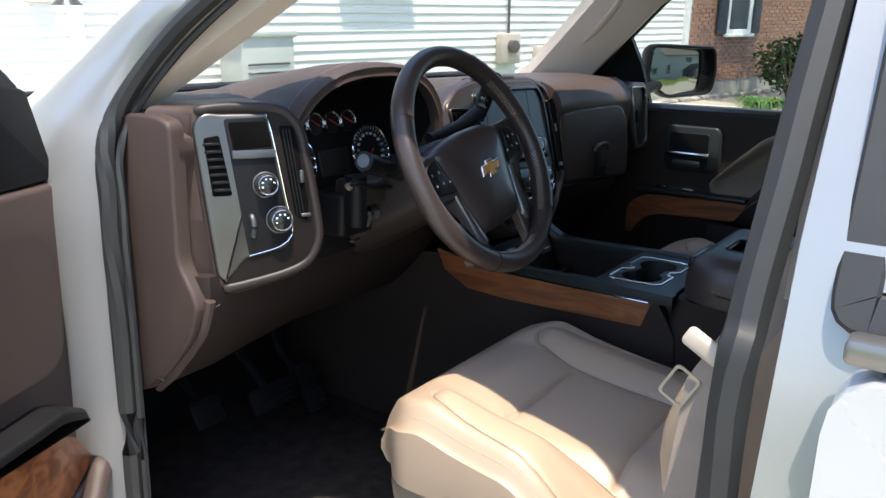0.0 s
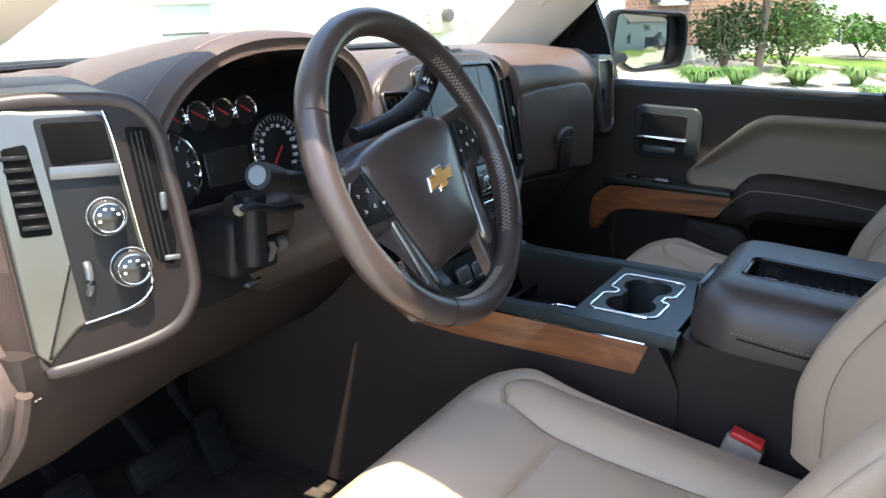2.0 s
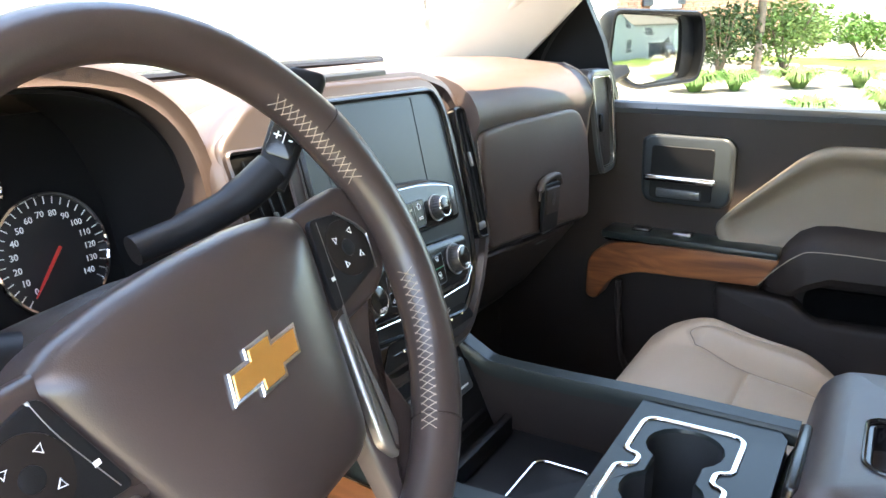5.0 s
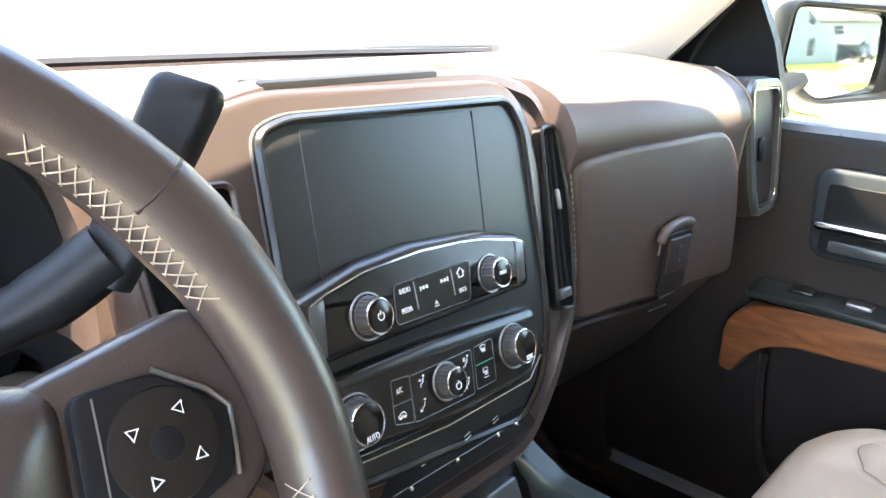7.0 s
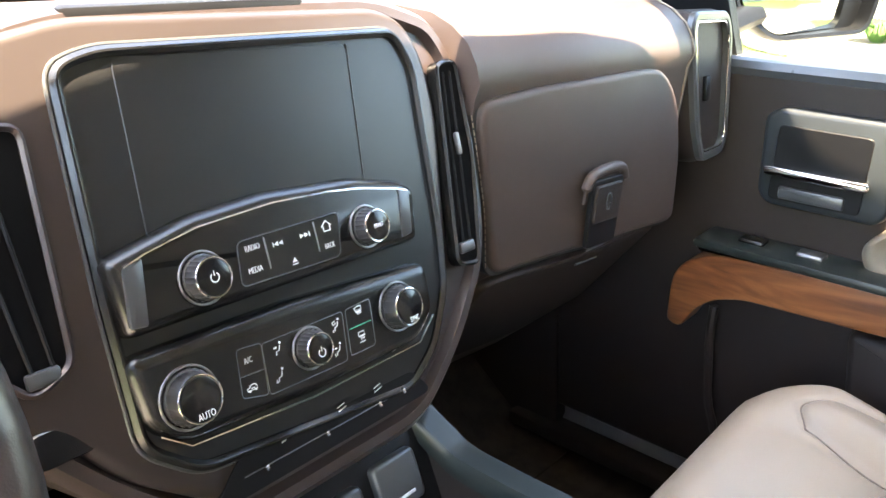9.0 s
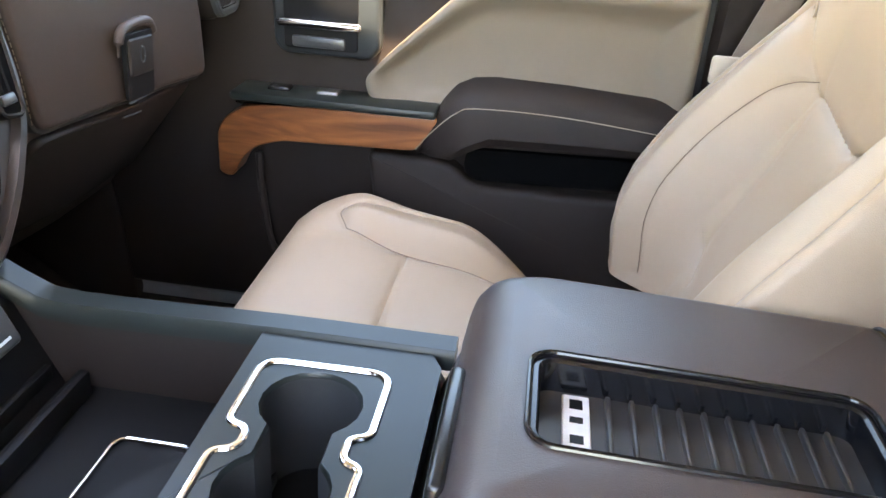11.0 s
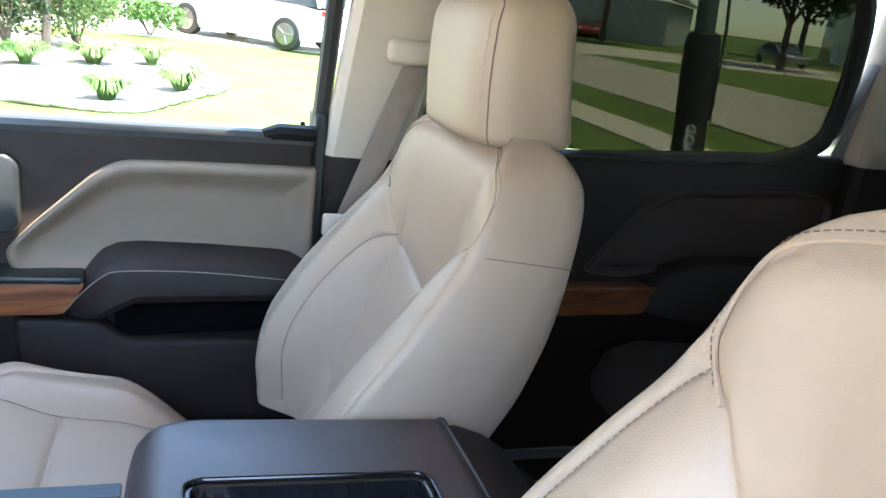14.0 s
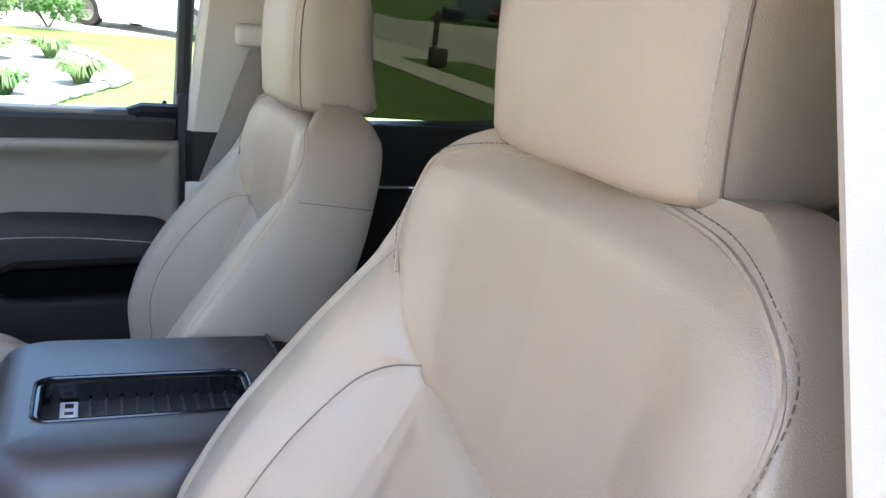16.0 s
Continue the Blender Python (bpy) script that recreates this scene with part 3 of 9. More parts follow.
def build_dash():
    bm = bmesh.new()
    xs = [-0.868, -0.862, -0.84, -0.75, -0.67, -0.655, -0.64, -0.5, -0.4, -0.3, -0.235, -0.225, -0.215, -0.1, 0.0, 0.1, 0.2, 0.23, 0.248, 0.252, 0.265, 0.28, 0.295, 0.31, 0.325, 0.34, 0.36, 0.4, 0.5, 0.6, 0.64, 0.648, 0.656, 0.664, 0.75, 0.825]
    loft(bm, [[Vector((x, y, z)) for y, z in dash_profile(x)] for x in xs])
    part("dash_pad", bm, BROWN, dash, "brown stitched upper pad")
    # end cap facing the open door
    bm = bmesh.new()
    cap = smooth_poly([(0.822, 1.125), (0.843, 1.073), (0.904, 1.003), (0.956, 0.956), (1.0, 0.945), (1.15, 0.945), (1.15, 1.375), (1.05, 1.402), (0.90, 1.41), (0.862, 1.40), (0.862, 1.19), (0.832, 1.15)], [0.01, 0.03, 0.03, 0.02, 0.01, 0.01, 0.02, 0.02, 0.02, 0.015, 0.02, 0.01], 4)
    slab(bm, [(-y, z) for y, z in cap][::-1], frame_of((-0.878, 0, 0), (0, -1, 0), (0, 0, 1)), -0.02, 0.006, 0.006, 3)
    part("end_cap", bm, BROWN, dash, "brown plastic end cap")
    bm = bmesh.new()
    C_ = frame_of((-0.8845, 0, 0), (0, -1, 0), (0, 0, 1))
    band(bm, [(-0.93, 0.985), (-0.945, 0.968), (-0.915, 0.985)][::-1], inset([(-0.93, 0.985), (-0.945, 0.968), (-0.915, 0.985)][::-1], 0.0022), C_, -0.002, 0.0008, 0.0003)
    part("moulded_tag", bm, BROWN_DK, dash, "small moulded tag")
    # instrument hood
    cx = -0.427
    def arch(y, k, dz, drop=1.27):
        pts = []
        for t in np.linspace(0, math.pi, 31):
            c, s_ = math.cos(t), math.sin(t)
            # the hood falls away more slowly on the door's side
            ex = 0.208 * c ** 0.7 if c > 0 else -0.252 * abs(c) ** 0.92
            pts.append(Vector((cx + k * ex, y - 0.012 * (1 - s_), drop + (1.470 - drop) * s_ ** (0.58 if c > 0 else 0.80) + dz)))
        return pts
    bm = bmesh.new()
    rings = []
    for y, k, dz, th in ((0.848, 0.985, -0.008, 0.004), (0.846, 1.0, 0.0, 0.016), (0.854, 1.02, 0.006, 0.024), (0.88, 1.035, 0.008, 0.026), (0.95, 1.04, 0.002, 0.026), (1.03, 1.06, -0.012, 0.026), (1.12, 1.09, -0.03, 0.026), (1.24, 1.12, -0.06, 0.026)):
        ring = arch(y, k, dz)
        mid = Vector((cx, y, 1.30))
        inner = [p + (mid - p).normalized() * th for p in reversed(ring)]
        rings.append(ring + inner)
    loft(bm, rings)
    part("instrument_hood", bm, BROWN, dash, "stitched hood over the gauges")
    bm = bmesh.new()
    rings = []
    for y, k in ((0.868, 0.93), (0.90, 0.915), (0.99, 0.88)):
        ring = arch(y, k, -0.022)
        mid = Vector((cx, y, 1.30))
        rings.append(ring + [p + (p - mid).normalized() * 0.004 for p in reversed(ring)])
    loft(bm, rings)
    part("hood_lining", bm, BLACK, dash, "black gauge lining")
    bm = bmesh.new()
    stitches(bm, [p + Vector((0, 0.004, 0.004)) for p in arch(0.866, 1.022, 0.006)], 0.0006, 0.004, 0.002)
    part("stitching", bm, STITCH, dash, "pale double stitching")
    # stitch along the passenger edge of the pad
    bm = bmesh.new()
    tube(bm, [(0.640, 0.835, 1.4195), (0.640, 0.808, 1.4085), (0.640, 0.789, 1.394), (0.640, 0.7775, 1.376), (0.640, 0.7735, 1.357), (0.640, 0.7795, 1.342), (0.640, 0.7865, 1.25), (0.640, 0.792, 1.16)], 0.0012, 5)
    part("stitching", bm, STITCH, dash)
    bm = bmesh.new()
    stitches(bm, catmull([(0.236, 0.80, 1.334), (0.250, 0.80, 1.286), (0.263, 0.80, 1.235), (0.267, 0.80, 1.200), (0.270, 0.80, 1.170)], 4), 0.0007, 0.005, 0.0025)
    part("stitching", bm, STITCH, dash)
    # speaker grille on the top of the stack
    bm = bmesh.new()
    box(bm, (-0.005, 0.866, 1.430), (0.19, 0.03, 0.016), 0.005, 2)
    part("grille", bm, BLACK, dash, "black mesh grille")
    # windshield vent strip
    bm = bmesh.new()
    tube(bm, [(-0.75, 1.27, 1.405), (-0.4, 1.33, 1.405), (0.0, 1.345, 1.405), (0.4, 1.33, 1.405), (0.7, 1.27, 1.405)], 0.012, 6, flat=0.5)
    part("defroster_strip", bm, BLACK, dash)


build_dash()


def knob(name, m, r, h, parent, label="", ribs=24, cap=GLOSS_BLACK):
    bm = bmesh.new()
    n = ribs * 2
    ring = lambda q, w: [m @ Vector(((q - (0.0007 if i % 2 else 0)) * math.cos(2 * math.pi * i / n), (q - (0.0007 if i % 2 else 0)) * math.sin(2 * math.pi * i / n), w)) for i in range(n)]
    loft(bm, [ring(r * 1.08, 0), ring(r * 1.06, h * 0.2), ring(r, h * 0.25), ring(r * 0.96, h * 0.9), ring(r * 0.9, h)])
    k = part(name, bm, KNOB, parent, label)
    bm = bmesh.new()
    disc(bm, m, r * 0.80, h * 0.9, h * 1.05, 28, 0.0006)
    part("cap", bm, cap, k)
    bm = bmesh.new()
    tube(bm, [m @ Vector((r * 0.87 * math.cos(a), r * 0.87 * math.sin(a), h)) for a in np.linspace(0, 2 * math.pi, 29)[:-1]], 0.0006, 6, True)
    part("chrome_ring", bm, CHROME, k)
    bm = bmesh.new()
    tube(bm, [m @ Vector((r * 1.16 * math.cos(a), r * 1.16 * math.sin(a), 0.001)) for a in np.linspace(0, 2 * math.pi, 29)[:-1]], 0.0010, 6, True)
    part("bezel_ring", bm, SATIN, k)
    return k


def build_driver_pod():
    pod = thing("driver_switch_pod", "brown and satin silver dash switch pod with two rotary knobs", "switch panel")
    # padded surround, its door side swept forward into the end cap
    out = smooth_poly([(-0.086, -0.150), (-0.058, -0.166), (0.041, -0.146), (0.078, -0.120), (0.087, -0.087), (0.075, -0.005), (0.068, 0.063), (0.056, 0.109), (0.026, 0.126), (-0.07, 0.126), (-0.102, 0.120), (-0.107, 0.09), (-0.096, -0.036)], 0.016, 5)
    def swept(pts, w, f):
        ring = []
        for (x, y), p in zip(pts, lift(pts, POD, w)):
            k = 1 - sstep(x, -0.10, 0.0)
            ring.append(p + Vector((-0.030 * k + 0.03 * (1 - k), 0.055 * k + 0.09 * (1 - k), 0.0)) * f)
        return ring
    bm = bmesh.new()
    loft(bm, [swept(out, -0.012, 1.12), swept(out, -0.012, 0.8), swept(out, -0.012, 0.4), lift(out, POD, -0.010), lift(inset(out, 0.0015), POD, -0.004), lift(inset(out, 0.005), POD, 0.0005), lift(inset(out, 0.010), POD, 0.002), lift(inset(out, 0.014), POD, -0.002)])
    part("surround", bm, BROWN, pod, "brown padded surround")
    roll = [(-0.098, 0.116), (-0.06, 0.120), (-0.02, 0.120), (0.024, 0.117), (0.046, 0.104), (0.060, 0.078), (0.066, 0.04), (0.073, -0.004), (0.080, -0.07), (0.076, -0.098), (0.058, -0.124), (0.02, -0.139), (-0.04, -0.150), (-0.074, -0.154)]
    bm = bmesh.new()
    tube(bm, catmull([POD @ Vector((x, y, 0.0)) for x, y in roll], 5), [0.005] + [0.0082] * 64 + [0.005], 14)
    part("leather_roll", bm, ROLL, pod, "glossy brown leather roll round the panel")
    bm = bmesh.new()
    slab(bm, smooth_poly([(-0.076, -0.146), (-0.055, -0.155), (0.038, -0.136), (0.070, -0.114), (0.079, -0.086), (0.067, -0.004), (0.060, 0.062), (0.049, 0.103), (0.024, 0.117), (-0.07, 0.117), (-0.09, 0.113)], 0.014, 5), POD, -0.01, 0.0045, 0.005, 3)
    part("inner_bezel", bm, DARK_SATIN, pod, "glossy dark inner bezel")
    # satin trim plate
    bm = bmesh.new()
    slab(bm, smooth_poly([(-0.083, -0.132), (-0.069, -0.145), (-0.036, -0.110), (0.030, -0.098), (0.039, -0.06), (0.020, 0.05), (0.011, 0.111), (-0.061, 0.111), (-0.088, 0.114), (-0.104, 0.094), (-0.092, -0.036)], [0.006, 0.003, 0.008, 0.01, 0.012, 0.01, 0.005, 0.004, 0.012, 0.014, 0.01], 5), POD, -0.01, 0.0075, 0.006, 4)
    part("silver_plate", bm, PLATE, pod, "satin silver trim")
    bm = bmesh.new()
    slab(bm, smooth_poly([(-0.033, -0.105), (0.024, -0.095), (0.034, -0.070), (0.015, 0.044), (0.006, 0.105), (-0.058, 0.103)], [0.004, 0.012, 0.012, 0.01, 0.005, 0.006], 5), POD, -0.004, 0.0086, 0.001)
    part("switch_panel", bm, BLACK, pod)
    bm = bmesh.new()
    tube(bm, catmull([POD @ Vector((x, y, 0.0082)) for x, y in ((0.006, 0.108), (0.012, 0.085), (0.019, 0.045), (0.029, -0.020), (0.0365, -0.066), (0.031, -0.084), (0.014, -0.0955), (-0.010, -0.1015), (-0.033, -0.106))], 5), 0.0012, 6)
    part("bright_edge", bm, CHROME, pod, "thin chrome edge")
    # cubby
    # uncut: a near-black plate gives the cubby its shaded look
    bm = bmesh.new()
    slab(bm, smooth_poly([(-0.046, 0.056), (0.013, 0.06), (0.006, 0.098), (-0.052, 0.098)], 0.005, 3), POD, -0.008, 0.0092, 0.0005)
    part("cubby", bm, RECESS_SHADE, pod, "near-black plate for the shade inside the cubby")
    bm = bmesh.new()
    box(bm, (-0.016, 0.049, 0.010), (0.066, 0.013, 0.008), 0.002, 2, POD)
    part("cubby_lip", bm, GUNMETAL, pod)
    # slatted side vent
    # near-black backing paints the depth behind the slats
    bm = bmesh.new()
    slab(bm, smooth_poly([(-0.081, -0.012), (-0.052, -0.012), (-0.066, 0.079), (-0.089, 0.075)], 0.004, 3), POD, -0.004, 0.0084, 0.0005)
    vent = part("vent", bm, RECESS_SHADE, pod)
    for i in range(7):
        bm = bmesh.new()
        v = -0.003 + 0.0115 * i
        u = -0.0665 - 0.0115 * i / 6
        box(bm, (u, v, 0.0088), (0.025, 0.0045, 0.005), 0.001, 1, POD)
        part("slat", bm, BLACK, vent)
    knob("headlamp_knob", at_uv(POD, -0.001, 0.002, 0.008), 0.0165, 0.02, pod, "ribbed rotary knob with white marks")
    knob("drive_mode_knob", at_uv(POD, 0.017, -0.053, 0.008), 0.0175, 0.02, pod, "ribbed rotary knob with white marks")
    bm = bmesh.new()
    tube(bm, [at_uv(POD, -0.026, -0.060, 0.007) @ Vector((0.002 * math.cos(a), 0.016 * math.sin(a), 0.008 * math.cos(a))) for a in np.linspace(-1.4, 1.4, 9)], 0.0042, 8)
    part("dimmer_wheel", bm, GUNMETAL, pod)
    for (u, v, k) in ((-0.001, 0.002, 5), (0.017, -0.053, 5)):
        for i in range(k):
            a = radians(200 - 45 * i)
            bm = bmesh.new()
            box(bm, (u + 0.0095 * math.cos(a), v + 0.0095 * math.sin(a), 0.0296), (0.003, 0.0024, 0.0008), 0.0003, 1, POD)
            part("mark", bm, WHITE_MARK, pod)
    # tall vent beside the wheel
    bm = bmesh.new()
    # near-black face in place of a shaded duct
    slab(bm, smooth_poly([(0.043, -0.050), (0.062, -0.058), (0.066, -0.03), (0.049, 0.090), (0.025, 0.092)], 0.006, 3), POD, -0.03, 0.0052, 0.001)
    v2 = part("tall_vent", bm, RECESS_SHADE, pod)
    for i in range(3):
        bm = bmesh.new()
        tube(bm, [POD @ Vector((0.047 + 0.005 * i, -0.05, 0.006)), POD @ Vector((0.031 + 0.005 * i, 0.086, 0.006))], 0.0012, 6)
        part("vane", bm, BLACK, v2)
    bm = bmesh.new()
    box(bm, (0.056, 0.012, 0.008), (0.007, 0.020, 0.006), 0.0026, 3, POD)
    part("vent_tab", bm, GUNMETAL, v2)
    bm = bmesh.new()
    box(bm, (0.0595, -0.0485, 0.0075), (0.017, 0.006, 0.005), 0.0022, 3, POD)
    part("vent_wheel", bm, GUNMETAL, v2, "grey thumb wheel")
    for u in (-0.083, -0.078):
        bm = bmesh.new()
        stitches(bm, [POD @ Vector((u + 0.02 * q, 0.1268, -0.004 - 0.12 * q)) for q in np.linspace(0, 0.5, 6)], 0.0007, 0.004, 0.002)
        part("stitching", bm, STITCH, pod)
    return pod


build_driver_pod()


def build_wheel():
    w = thing("steering_wheel", "brown leather steering wheel with stitched rim and gold emblem", "steering wheel", at=tuple(WHEEL.translation))
    R, r = 0.187, 0.0172
    n = 72
    bm = bmesh.new()
    rings = []
    for i in range(n):
        a = 2 * math.pi * i / n
        thick = 1 + 0.14 * math.exp(-((math.cos(a) ** 2 - 0.72) / 0.15) ** 2)
        ring = []
        for j in range(14):
            b = 2 * math.pi * j / 14
            ring.append(WHEEL @ Vector(((R + r * thick * math.cos(b)) * math.cos(a), (R + r * thick * math.cos(b)) * math.sin(a), r * 1.08 * math.sin(b))))
        rings.append(ring)
    loft(bm, rings + [rings[0]], cap=False)
    part("rim", bm, WHEEL_HIDE, w, "leather wrapped rim")
    for deg in (154, 248, 36, -40):
        a = radians(deg)
        bm = bmesh.new()
        tube(bm, [WHEEL @ Vector(((R + (r + 0.0006) * math.cos(b)) * math.cos(a), (R + (r + 0.0006) * math.cos(b)) * math.sin(a), (r * 1.08 + 0.0006) * math.sin(b))) for b in np.linspace(0, 2 * math.pi, 19)[:-1]], 0.0008, 4, True)
        part("rim_seam", bm, BROWN_DK, w)
    # the wheel is turned a little; T is its own frame, with the spokes level
    T = WHEEL @ Matrix.Rotation(radians(9), 4, "Z")
    half = [(0.0, 0.056), (0.05, 0.054), (0.09, 0.048), (0.113, 0.036), (0.104, 0.004), (0.094, -0.026), (0.085, -0.052), (0.076, -0.084), (0.067, -0.112), (0.05, -0.120), (0.0, -0.121)]
    hub = smooth_poly((half + [(-x, y) for x, y in half[-2:0:-1]])[::-1], 0.010, 4)
    bm = bmesh.new()
    rings = []
    for d, h in ((1.0, -0.05), (1.0, -0.020), (0.99, -0.013), (0.965, -0.008), (0.90, -0.002), (0.78, 0.004), (0.60, 0.009), (0.38, 0.0115), (0.15, 0.012)):
        rings.append(lift([(x * d, -0.028 + (y + 0.028) * d) for x, y in hub], T, h))
    loft(bm, rings)
    part("hub_cover", bm, WHEEL_HIDE, w, "brown padded hub")
    for s in (-1, 1):
        P = lambda pts: [(s * x, y) for x, y in pts][::s]
        bm = bmesh.new()
        slab(bm, smooth_poly(P([(0.085, 0.040), (0.172, 0.042), (0.182, 0.0), (0.174, -0.030), (0.150, -0.042), (0.075, -0.046)][::-1]), 0.012, 4), T, -0.030, -0.008, 0.008, 3)
        part("spoke", bm, WHEEL_HIDE, w)
        padline = smooth_poly(P([(0.110, 0.031), (0.141, 0.025), (0.161, 0.0), (0.153, -0.024), (0.092, -0.033)][::-1]), 0.007, 4)
        bm = bmesh.new()
        slab(bm, padline, T, -0.015, -0.0035, 0.002, 2)
        pad = part("button_pad", bm, BLACK, w, "black button pad with white symbols")
        bm = bmesh.new()
        tube(bm, [T @ Vector((s * x, y, -0.0055)) for x, y in ((0.141, 0.026), (0.157, 0.010), (0.1625, 0.0), (0.158, -0.014), (0.154, -0.025))], 0.0012, 6)
        part("pad_edge", bm, SATIN, pad, "thin silver edge")
        bm = bmesh.new()
        disc(bm, at_uv(T, s * 0.133, 0.0), 0.021, -0.006, -0.0022, 32, 0.0012)
        part("button_ring", bm, DARK_SATIN, pad)
        bm = bmesh.new()
        disc(bm, at_uv(T, s * 0.133, 0.0), 0.0065, -0.004, -0.0012, 20, 0.001)
        part("button", bm, BLACK, pad)
        for i in range(4):
            a = radians(45 + 90 * i)
            u, v = s * 0.133 + 0.0135 * math.cos(a), 0.0135 * math.sin(a)
            bm = bmesh.new()
            tube(bm, [T @ Vector((u + q * 0.0026 * math.cos(b), v + 0.0026 * q * math.sin(b), -0.0018)) for q, b in ((1, a), (1, a + 2.1), (1, a + 4.2))], 0.00055, 4, True)
            part("symbol", bm, WHITE_MARK, pad)
        bm = bmesh.new()
        box(bm, (s * 0.104, -0.012, -0.003), (0.004, 0.003, 0.0008), 0.0003, 1, T)
        part("symbol", bm, WHITE_MARK, pad)
        # lower spoke, its web and its bright trim
        bm = bmesh.new()
        slab(bm, smooth_poly(P([(0.080, -0.030), (0.152, -0.034), (0.117, -0.076), (0.123, -0.116), (0.128, -0.150), (0.062, -0.182), (0.064, -0.150), (0.066, -0.125), (0.072, -0.09)][::-1]), 0.010, 4), T, -0.032, -0.014, 0.006, 3)
        part("lower_spoke", bm, WHEEL_HIDE, w)
        bm = bmesh.new()
        slab(bm, smooth_poly(P([(0.092, -0.036), (0.104, -0.035), (0.098, -0.080), (0.096, -0.104), (0.094, -0.124), (0.079, -0.142), (0.070, -0.126), (0.078, -0.088)][::-1]), 0.005, 4), T, -0.022, -0.006, 0.005, 3)
        part("spoke_trim", bm, SATIN, w, "satin silver spoke trim")
    # laced edges: crossed threads along the inner side of the rim, turned to the driver
    def laced(deg, b):
        a = radians(deg)
        thick = 1 + 0.14 * math.exp(-((math.cos(a) ** 2 - 0.72) / 0.15) ** 2)
        q = R + (r * thick * 1.015) * math.cos(radians(b))
        return WHEEL @ Vector((q * math.cos(a), q * math.sin(a), r * 1.10 * math.sin(radians(b))))
    for a0, a1 in ((22, 50), (-44, -5), (-108, -66)):
        bm = bmesh.new()
        for deg in np.arange(a0, a1, 2.0):
            for b0, b1 in ((140, 176), (176, 140)):
                tube(bm, [laced(deg + 2.4 * q, b0 + (b1 - b0) * q) for q in (0, 0.25, 0.5, 0.75, 1)], 0.00036, 4)
        tagged(part("lacing", bm, LACE, w, "pale cross lacing"), kind="stuff")
    bm = bmesh.new()
    for v in np.arange(-0.120, -0.078, 0.0048):
        for k in (-1, 1):
            tube(bm, [T @ Vector((-0.1155 - 0.0055 * q * k - 0.10 * (-0.078 - v), v + 0.0024 * q, -0.0132)) for q in (-1, 1)], 0.0006, 4)
    tagged(part("lacing", bm, LACE, w, "pale cross lacing"), kind="stuff")
    bm = bmesh.new()
    for v in np.arange(-0.166, -0.134, 0.0050):
        for k in (-1, 1):
            tube(bm, [T @ Vector((v + 0.0024 * q, 0.0400 + 0.0045 * q * k, -0.0085)) for q in (-1, 1)], 0.0006, 4)
    tagged(part("lacing", bm, LACE, w, "pale cross lacing"), kind="stuff")
    # bright line down the hub's edge and round the pads
    for line in ([(0.117, 0.027), (0.112, 0.008), (0.104, -0.020), (0.096, -0.045), (0.086, -0.074), (0.079, -0.098), (0.074, -0.112)], [(-0.116, 0.030), (-0.112, 0.008), (-0.100, -0.028)]):
        bm = bmesh.new()
        tube(bm, catmull([T @ Vector((x, y, -0.0045)) for x, y in line], 4), 0.0012, 6)
        part("bright_line", bm, SATIN, w, "thin silver line")
    # emblem
    bow = [(-0.034, -0.009), (-0.011, -0.009), (-0.013, -0.015), (0.011, -0.015), (0.013, -0.009), (0.029, -0.009), (0.036, 0.009), (0.013, 0.009), (0.015, 0.015), (-0.009, 0.015), (-0.011, 0.009), (-0.027, 0.009)]
    m = at_uv(T, 0.0, -0.023, 0.0112) @ Matrix.Diagonal((0.98, 0.98, 1, 1))
    bm = bmesh.new()
    slab(bm, bow, m, 0, 0.0028, 0.0008, 1)
    part("emblem_rim", bm, CHROME, w)
    bm = bmesh.new()
    slab(bm, inset(bow, 0.0024), m, 0.001, 0.0036, 0.0006, 1)
    part("emblem", bm, GOLD, w, "gold cross-shaped emblem")
    # column shroud: upper and lower shells, a boss at the stalk, the tilt lever
    bm = bmesh.new()
    rings = []
    for d, wd, hi, lo in ((-0.035, 0.062, 0.050, -0.050), (-0.05, 0.070, 0.055, -0.056), (-0.13, 0.076, 0.058, -0.066), (-0.22, 0.080, 0.060, -0.072), (-0.30, 0.080, 0.060, -0.076)):
        rings.append([WHEEL @ Vector((x, y, d)) for x, y in smooth_poly([(wd, lo * 0.6), (wd, hi * 0.5), (wd * 0.6, hi), (-wd * 0.6, hi), (-wd, hi * 0.5), (-wd, lo * 0.6), (-wd * 0.55, lo), (wd * 0.55, lo)], 0.014, 4)])
    loft(bm, rings)
    col = part("column_shroud", bm, SHROUD, w, "grey brown column shroud")
    bm = bmesh.new()
    tube(bm, [(-0.505, 0.725, 1.303), (-0.535, 0.728, 1.312)], [0.024, 0.021], 20)
    part("stalk_boss", bm, BLACK, col)
    bm = bmesh.new()
    tube(bm, [(-0.51, 0.745, 1.270), (-0.57, 0.742, 1.278), (-0.615, 0.738, 1.292), (-0.628, 0.737, 1.290)], [0.008, 0.007, 0.0085, 0.006], 10, flat=0.6)
    part("tilt_lever", bm, BLACK, col, "black tilt lever")
    bm = bmesh.new()
    loft(bm, [[(x, y, z) for x, y in smooth_poly([(-0.609, 0.756), (-0.598, 0.744), (-0.578, 0.746), (-0.568, 0.775), (-0.598, 0.785)], 0.006, 3)] for z in (1.212, 1.218, 1.25, 1.292, 1.298)])
    part("column_bracket", bm, BLACK, col, "black column bracket")
    # plain black box added to fill the dark mass below the column
    bm = bmesh.new()
    box(bm, (-0.548, 0.825, 1.222), (0.11, 0.085, 0.075), 0.012, 3)
    part("column_dark_fill", bm, BLACK, col, "black box filling the dark mass under the column")
    bm = bmesh.new()
